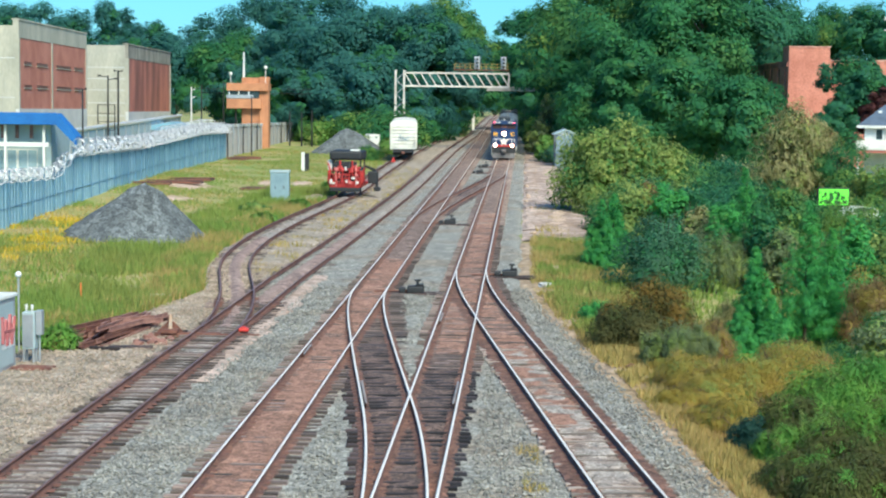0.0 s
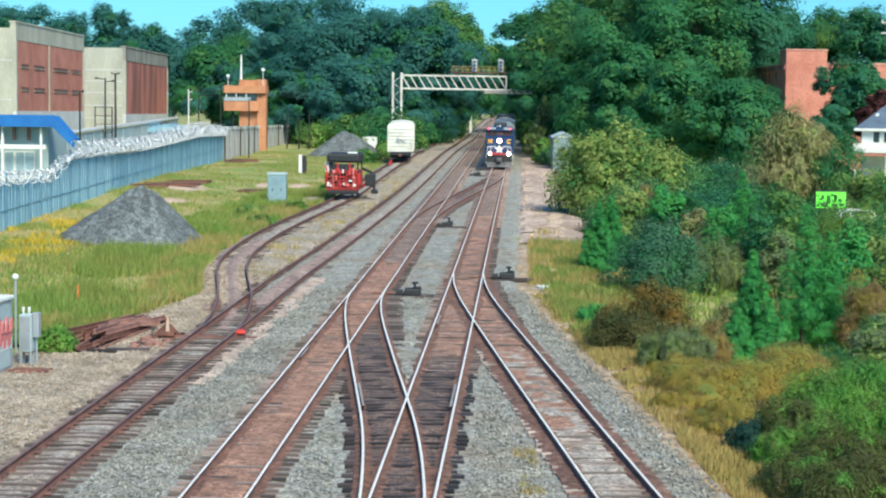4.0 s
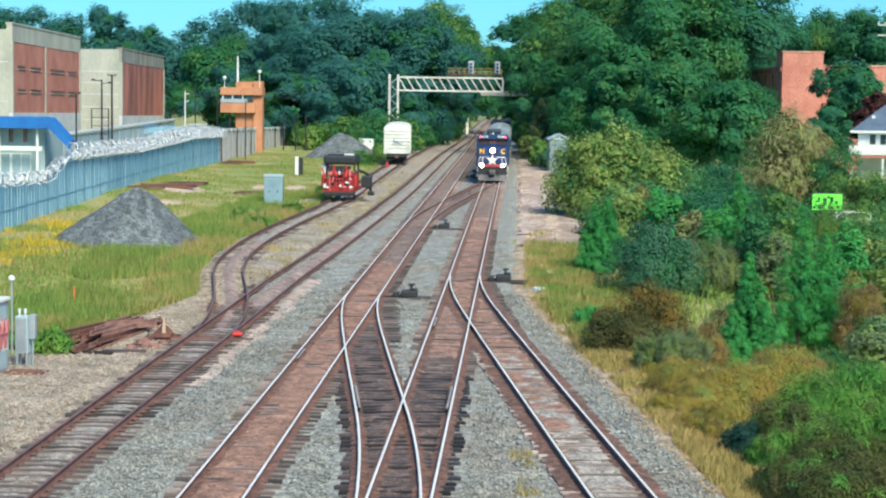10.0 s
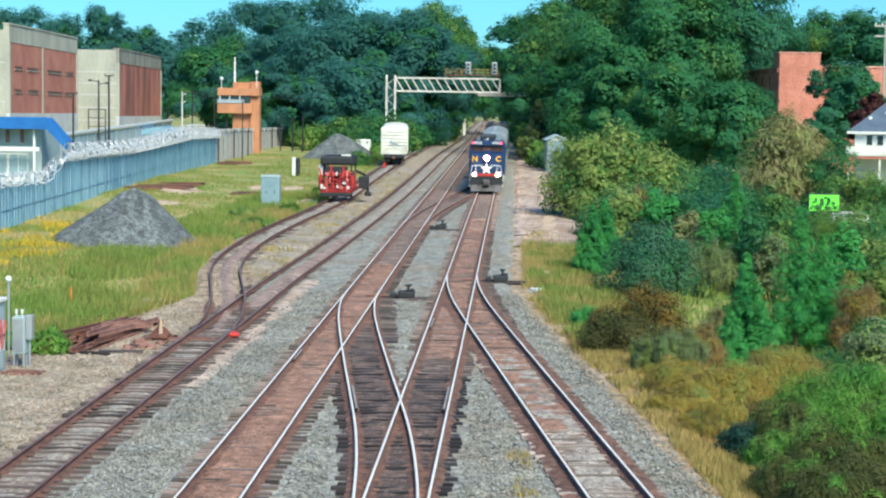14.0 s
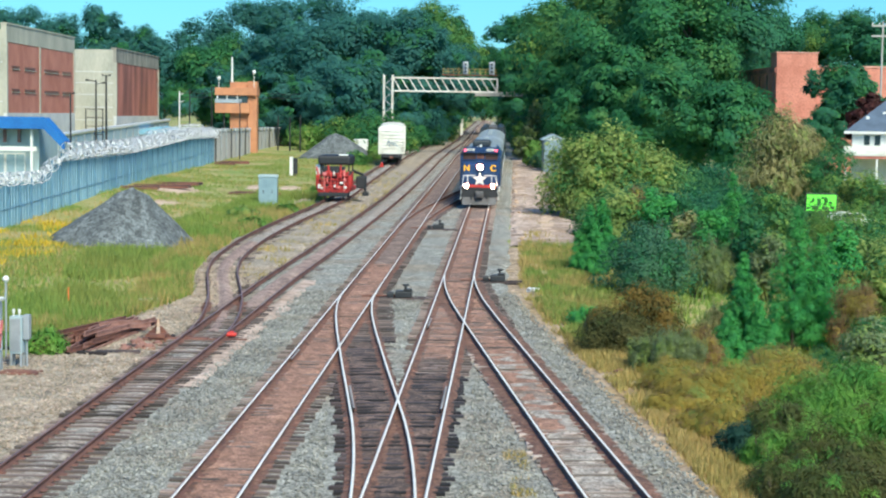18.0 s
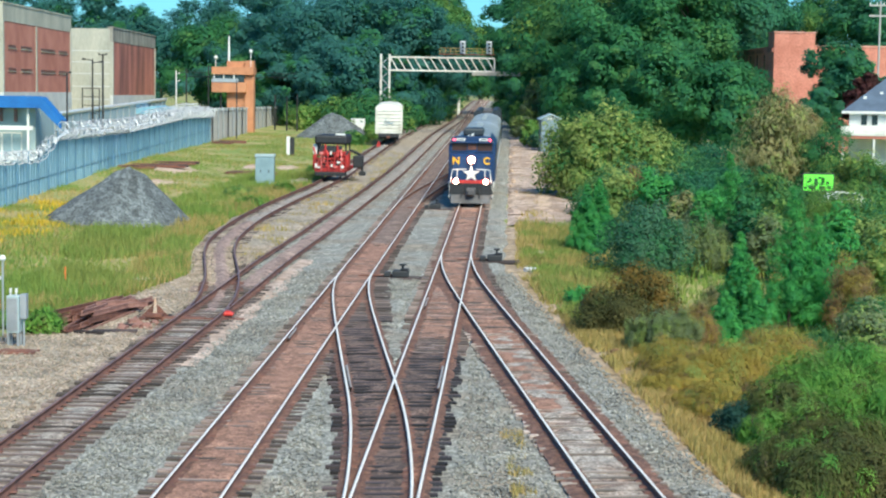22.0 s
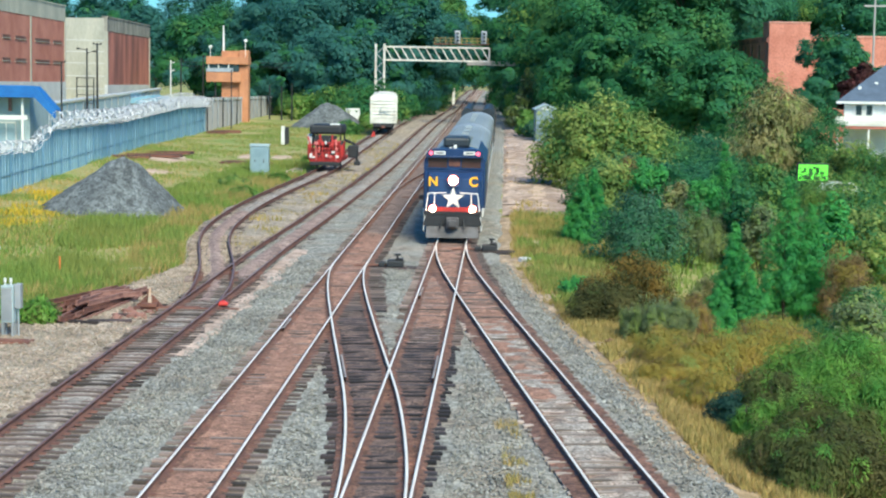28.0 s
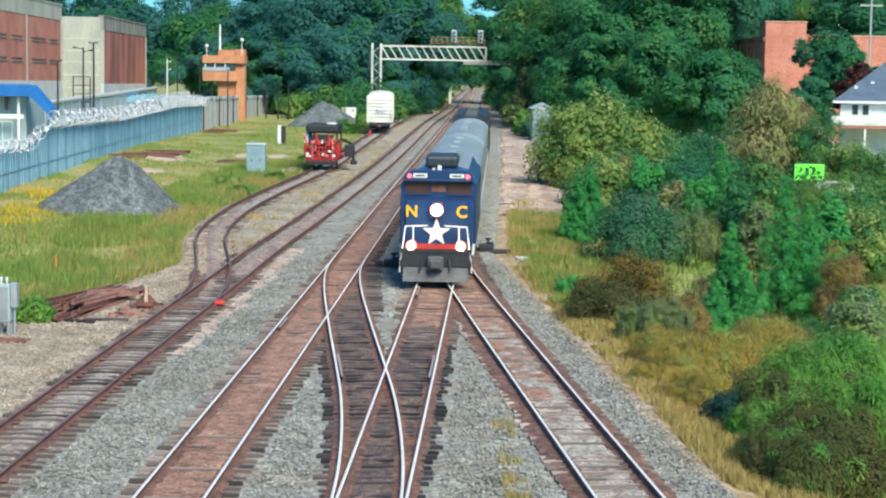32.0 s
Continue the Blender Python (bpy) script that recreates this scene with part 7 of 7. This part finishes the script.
for k in range(24):
    a0, a1 = k * 0.42, (k + 1) * 0.42
    r0, r1 = 0.2 + 0.02 * k, 0.22 + 0.02 * k
    rod(bm, (-0.8 + r0 * math.cos(a0), -0.01, 1.2 + r0 * math.sin(a0)), (-0.8 + r1 * math.cos(a1), -0.01, 1.2 + r1 * math.sin(a1)), 0.035, 5)
part("black_scrawl", bm, BLACK, bung, "black spray-painted swirl")
part("step", boxes((0.1, 1.4, 1.2, 1.9, 0.0, 0.22), bevel=0.02), RUST, bung)
globe = thing("globe_lamp", P(-15.2, 60.3, -0.4), "white globe on a slim pole", "lamp")
bm = B()
rod(bm, (0, 0, 0), (0, 0, 2.75), 0.04, 8)
part("pole", bm, GREY_STEEL, globe)
part("globe", ball(B(), (0, 0, 2.85), 0.12, 14), WHITE, globe)

relay = thing("relay_cabinet", P(-14.12, 57.6, -0.4), "tall pale grey relay cabinet on an open base", "signal cabinet", turn=-4)
part("case", boxes((-0.24, 0.2, -0.2, 0.25, 0.62, 1.9), bevel=0.025), CABINET_BLUE, relay)
part("door", boxes((-0.20, 0.16, -0.225, -0.201, 0.7, 1.82), bevel=0.01), GREY_STEEL, relay)
for x in (-0.22, 0.12):
    part("leg", boxes((x, x + 0.07, -0.18, -0.1, 0.0, 0.62)), GREY_STEEL, relay)
    part("leg", boxes((x, x + 0.07, 0.15, 0.22, 0.0, 0.62)), GREY_STEEL, relay)
part("base_rail", boxes((-0.25, 0.21, -0.2, 0.22, -0.02, 0.06)), GREY_STEEL, relay)
part("conduit_box", boxes((0.21, 0.42, -0.1, 0.2, 1.1, 1.95), bevel=0.02), GREY_STEEL, relay)
bm = B()
rod(bm, (0.3, 0.05, 0), (0.3, 0.05, 1.1), 0.035, 8)
part("conduit", bm, GREY_STEEL, relay)
for x in (-0.14, 0.06):
    bm = B()
    rod(bm, (x, 0, 1.9), (x, 0, 2.02), 0.03, 8)
    rod(bm, (x, 0, 2.0), (x, 0, 2.14), 0.05, 10)
    part("aerial", bm, WHITE, relay)
plat = thing("steel_plate", P(-13.95, 56.3, -0.32), "rusty steel plate lying on gravel", "steel plate")
part("plate", boxes((-0.6, 0.5, -0.25, 0.25, 0.0, 0.1), bevel=0.01), RUST, plat)

CABINET_TEAL = material("weathered_teal_grey_paint", (0.27, 0.38, 0.42), 0.5, 0.1, second=(0.21, 0.31, 0.35), scale=0.8, fine=8, grain=0.08)
sil = thing("equipment_cabinet", P(-13.3, 137.2, -0.5), "pale blue-grey equipment cabinet standing in grass", "signal cabinet")
part("body", boxes((-0.75, 0.75, 0, 0.9, 0.1, 2.4), bevel=0.03), CABINET_TEAL, sil)
part("roof", boxes((-0.8, 0.8, -0.05, 0.95, 2.4, 2.6), bevel=0.03), CABINET_BLUE, sil)
for x in (-0.68, 0.02):
    d = part("door", boxes((x, x + 0.66, -0.03, 0.0, 0.2, 2.3), bevel=0.01), CABINET_TEAL, sil)
    part("handle", boxes((x + 0.3, x + 0.36, -0.06, -0.03, 1.1, 1.35)), BLACK, d)
part("plinth", boxes((-0.8, 0.8, -0.05, 0.95, -0.1, 0.1)), CONCRETE, sil)

wh = thing("relay_post", P(-14.9, 182, -0.5), "black and white painted relay case on a post", "signal cabinet")
part("white_side", boxes((-0.42, -0.05, 0, 0.4, 0, 2.1), bevel=0.02), WHITE, wh)
part("black_side", boxes((-0.05, 0.42, -0.02, 0.4, 0, 2.0), bevel=0.02), BLACK, wh)
tank = thing("white_trailer", P(-10.7, 231.2, -0.25), "small white trailer behind the gravel heap", "trailer")
part("body", boxes((-0.1, 1.9, 0, 3, 0.55, 2.25), bevel=0.12), WHITE, tank)
part("frame", boxes((0.0, 1.8, 0.1, 2.9, 0.35, 0.55)), BLACK, tank)
for s in (0.0, 1.6):
    bm = B()
    rod(bm, (s, 2, 0.4), (s + 0.2, 2, 0.4), 0.4, 14)
    part("wheel", bm, BLACK, tank)

# ---- scrap and litter ----
SCRAP = material("light_rusty_scrap", (0.36, 0.19, 0.15), 0.75, second=(0.22, 0.10, 0.08), scale=2, fine=20)
rng = random.Random(5)
for k in range(24):
    cross = k % 6 == 5
    t = thing("scrap_rail", P(-12.45 + 0.75 * math.sin(k * 2.3) + rng.uniform(-0.1, 0.1), 64.6 + rng.uniform(-0.9, 1.3), -0.36 + 0.02 * k + (0.03 if cross else 0.0)), "rusty length of scrap rail in a heap", "scrap rail", "scrap rail heap",
              turn=rng.uniform(-17, -4) if not cross else rng.uniform(-60, -35), pitch=rng.uniform(-2.0, 1.5))
    ln = rng.uniform(3.4, 7.6) if not cross else rng.uniform(1.6, 2.6)
    part("bar", boxes((-0.07, 0.07, -ln / 2, ln / 2, 0, 0.03), (-0.015, 0.015, -ln / 2, ln / 2, 0.03, 0.14), (-0.035, 0.035, -ln / 2, ln / 2, 0.14, 0.18)), SCRAP if k % 3 else RUST, t)
for x, y, w in ((-12.7, 60.6, 2.2), (-11.3, 60.9, 1.6), (-11.0, 62.3, 0.9)):
    t = thing("old_tie", P(x, y, -0.33), "dark discarded timber tie on the gravel", "timber", "discarded timbers", turn=rng.uniform(-15, 8))
    part("timber", boxes((-w / 2, w / 2, -0.11, 0.11, 0, 0.17), bevel=0.02), TIE_DARK, t)
for k in range(9):
    t = thing("rubble_block", P(-11.1 + rng.uniform(-0.6, 0.9), 62.2 + rng.uniform(-0.6, 1.0), -0.33), "rusty brown lump of broken scrap", "rubble", "rubble by the heap", turn=rng.uniform(0, 90))
    s = rng.uniform(0.12, 0.3)
    bm = B()
    bmesh.ops.create_icosphere(bm, subdivisions=2, radius=s)
    for v in bm.verts:
        v.co *= 0.8 + 0.5 * noise.noise(v.co * 6 + Vector((k, 0, 0)))
        v.co.z = v.co.z * 0.7 + s * 0.4
    part("lump", bm, SCRAP, t)
for m, d, w in ((-160, 150, 5.0), (-150, 155, 4.0), (-172, 146, 3.0), (-116, 205, 3.2), (-121, 202, 2.4), (-95, 148, 2.0), (-110, 150, 2.5)):
    t = thing("timber_heap", at(m, d, ground_height(m * d / 1000, d)), "heap of dark old timbers lying in the grass", "timber heap", "timber heaps", turn=rng.uniform(-10, 14))
    for k in range(5):
        a = rng.uniform(-12, 12)
        part("timber", box(B(), -w / 2, w / 2, -0.12, 0.12, 0.0, 0.2, 0.02, Matrix.Translation((rng.uniform(-0.3, 0.3), -0.5 + 0.25 * k, 0.06 * (k % 3))) @ pose(0, 0, 0, 0, 0, a)), TIE_DARK if k % 2 else RUST, t)
stake = thing("survey_stake", P(-15.9, 74, -0.45), "orange survey stake in the weeds", "stake")
part("stick", boxes((-0.03, 0.03, -0.03, 0.03, 0, 0.95), bevel=0.005), ORANGE, stake)
slab = thing("concrete_pad", P(-12.6, 75.2, -0.25), "pale concrete slab at the grass edge", "concrete slab", turn=12)
part("pad", boxes((-0.45, 0.45, -0.3, 0.3, 0, 0.14), bevel=0.02), CONCRETE, slab)
for i, (x, y, w, h, mat, lab) in enumerate([(-13.95, 60.6, 1.6, 1.25, LEAF_VIVID, "small round green shrub by the scrap heap"), (-15.6, 62.5, 1.5, 0.8, LEAF_FRESH, "low green weeds by the cabinets"),
                                            (-12.4, 116, 2.2, 0.9, LEAF_FRESH, "green weeds in the field"), (-11.2, 130, 2.0, 0.8, LEAF_FRESH, "green weeds by the spur"), (-13.9, 126, 3.0, 0.8, LEAF_LIGHT, "green weeds in the field"), (-9.8, 150, 2.2, 0.9, LEAF_FRESH, "green weeds by the spur"), (-8.7, 215, 2.6, 1.0, LEAF_FRESH, "low green weeds by the boxcar"), (-9.3, 206, 3.0, 1.8, LEAF_MID, "green shrub beside the boxcar")]):
    bush(P(x, y, ground_height(x, y)), w, w * 0.9, h, mat, 700 + i, lab, 3000, 0.03 + 0.0006 * y, 14, long=2.0, upright=1.0)

# pale stones along the foot of the ballast
for k in range(12):
    y = rng.uniform(108, 190)
    t = thing("pale_stone", P(c1("right_main", y) + 3.1 + rng.uniform(-0.5, 0.7), y, -0.3), "pale rough stone at the foot of the ballast", "stone", "stones beside the bare soil", turn=rng.uniform(0, 90))
    q = rng.uniform(0.12, 0.28)
    bm = B()
    bmesh.ops.create_icosphere(bm, subdivisions=2, radius=q)
    for v in bm.verts:
        v.co *= 0.8 + 0.5 * noise.noise(v.co * 5 + Vector((k, 3, 0)))
        v.co.z = v.co.z * 0.6 + q * 0.3
    part("block", bm, SOIL, t)

# litter and rubble beside the switch
for x, y, w, m, lab in ((4.95, 81.5, 0.75, CONCRETE_LOW, "pale flat slab of rubble on the ballast edge"), (5.6, 92.5, 0.7, SOIL, "lump of sandy earth on the bank"), (5.9, 88.0, 0.9, SOIL, "lump of sandy earth on the bank"), (7.9, 56.6, 0.8, SOIL, "pinkish rock on the verge"), (6.6, 58.5, 0.45, RUST, "rusty brown rock on the ballast edge"), (8.3, 54.8, 0.6, SOIL, "pinkish rock on the verge")):
    t = thing("rubble_block", P(x, y, -0.34), lab, "rubble", "rubble on the verge", turn=rng.uniform(0, 90))
    bm = B()
    bmesh.ops.create_icosphere(bm, subdivisions=2, radius=w / 2)
    for v in bm.verts:
        v.co *= 0.8 + 0.5 * noise.noise(v.co * 4 + Vector((x, y, 0)))
        v.co.z = v.co.z * 0.45 + w * 0.12
    part("lump", bm, m, t)

# bare patches in the field
for nm, x, y, w, d, mat, lab in PATCHES:
    bm = B()
    bmesh.ops.create_circle(bm, cap_ends=False, segments=40, radius=1.0)
    rim = list(bm.verts)
    hub = bm.verts.new((0, 0, 0))
    for i, v in enumerate(rim):
        q = 1 + 0.6 * noise.noise(Vector((v.co.x * 2.2, v.co.y * 2.2, x)))
        v.co = (v.co.x * w * q / 2, v.co.y * d * q / 2, 0)
    for v in (*rim, hub):
        v.co.z = ground_height(x + v.co.x, y + v.co.y) + GRADE * v.co.y + (0.05 if v is hub else -0.03) + 0.03
    for i in range(len(rim)):
        bm.faces.new((rim[i], rim[(i + 1) % len(rim)], hub))
    bmesh.ops.recalc_face_normals(bm, faces=bm.faces)
    ob = part(nm, bm, mat)
    ob.matrix_world = Matrix.Translation((x, y, GRADE * y))
    tagged(ob, lab, kind="structure")


# ---- vehicles and poles beyond the thicket ----
def parked_car(where, turn, paint, label):
    t = thing("parked_car", where, label, "car", turn=turn)
    part("body", prism(B(), [(-2.2, 0.35), (2.2, 0.35), (2.25, 0.75), (1.4, 0.92), (-2.1, 0.95), (-2.25, 0.7)], -0.88, 0.88, "y"), paint, t)
    part("cabin", prism(B(), [(-1.7, 0.94), (1.2, 0.92), (0.5, 1.42), (-1.2, 1.45)], -0.78, 0.78, "y"), paint, t)
    for s in (-1, 1):
        part("side_window", prism(B(), [(-1.4, 1.0), (0.9, 1.0), (0.4, 1.34), (-1.1, 1.36)], s * 0.781, s * 0.80, "y"), GLASS, t)
        for x in (-1.4, 1.35):
            bm = B()
            rod(bm, (x, s * 0.72, 0.32), (x, s * 0.92, 0.32), 0.32, 16)
            w = part("wheel", bm, BLACK, t)
            bm = B()
            rod(bm, (x, s * 0.921, 0.32), (x, s * 0.935, 0.32), 0.18, 12)
            part("rim", bm, GREY_STEEL, w)
    part("windscreen", prism(B(), [(1.12, 0.98), (1.17, 0.98), (0.56, 1.40), (0.51, 1.40)], -0.7, 0.7, "y"), GLASS, t)
    return t


parked_car(P(32.8, 132.5, -1.35), 20, WHITE, "white parked car beside the display board")
parked_car(P(24.6, 150, -1.6), 35, CABINET_BLUE, "pale blue parked car behind the bushes")

up = thing("utility_pole", (52.4, 199, 2.0), "weathered grey utility pole with two cross arms", "utility pole")
bm = B()
rod(bm, (0, 0, 0), (0, 0, 19.2), 0.16, 8, 0.11)
part("shaft", bm, FENCE_GREY, up)
for z in (18.6, 17.4):
    part("cross_arm", boxes((-1.3, 1.3, -0.07, 0.07, z, z + 0.2)), FENCE_GREY, up)
for x in (-1.2, -0.4, 0.4, 1.2):
    bm = B()
    rod(bm, (x, 0, 18.76), (x, 0, 19.05), 0.07, 8)
    part("insulator", bm, WHITE, up)

wire = tagged(new("overhead_cable"), "thin dark cables strung between the yard poles", "cable")
spots = [(-36.5, 245), (-35.0, 245), (-31.9, 245), (-22.3, 245), (-19.1, 245)]
for z in (7.9, 7.3):
    for (xa, ya), (xb, yb) in zip(spots[:-1], spots[1:]):
        bm = B()
        a, b = P(xa, ya, z), P(xb, yb, z)
        for k in range(6):
            u, v = k / 6, (k + 1) / 6
            rod(bm, a.lerp(b, u) - Vector((0, 0, 0.5 * u * (1 - u))), a.lerp(b, v) - Vector((0, 0, 0.5 * v * (1 - v))), 0.035, 4, caps=False)
        part("span", bm, BLACK, wire)


# ---- movement ----
def motions():
    """The train rolls slowly along the right main track; its front's distance every two seconds."""
    ahead = [206.5, 198.1, 190.2, 182.5, 175.0, 167.3, 159.5, 151.3, 142.9, 134.0, 124.9, 115.5, 106.0, 96.5, 87.1, 78.2, 69.8]
    for ob, back in TRAIN:
        rows = []
        for k, y in enumerate(ahead):
            y += back
            x = c1("right_main", y)
            turn = -math.degrees(math.atan((c1("right_main", y + 8) - x) / 8))
            rows.append((2.0 * k, Matrix.Translation(P(x, y)) @ pose(0, 0, 0, SLOPE, 0, turn)))
        walk(ob, rows)


motions()
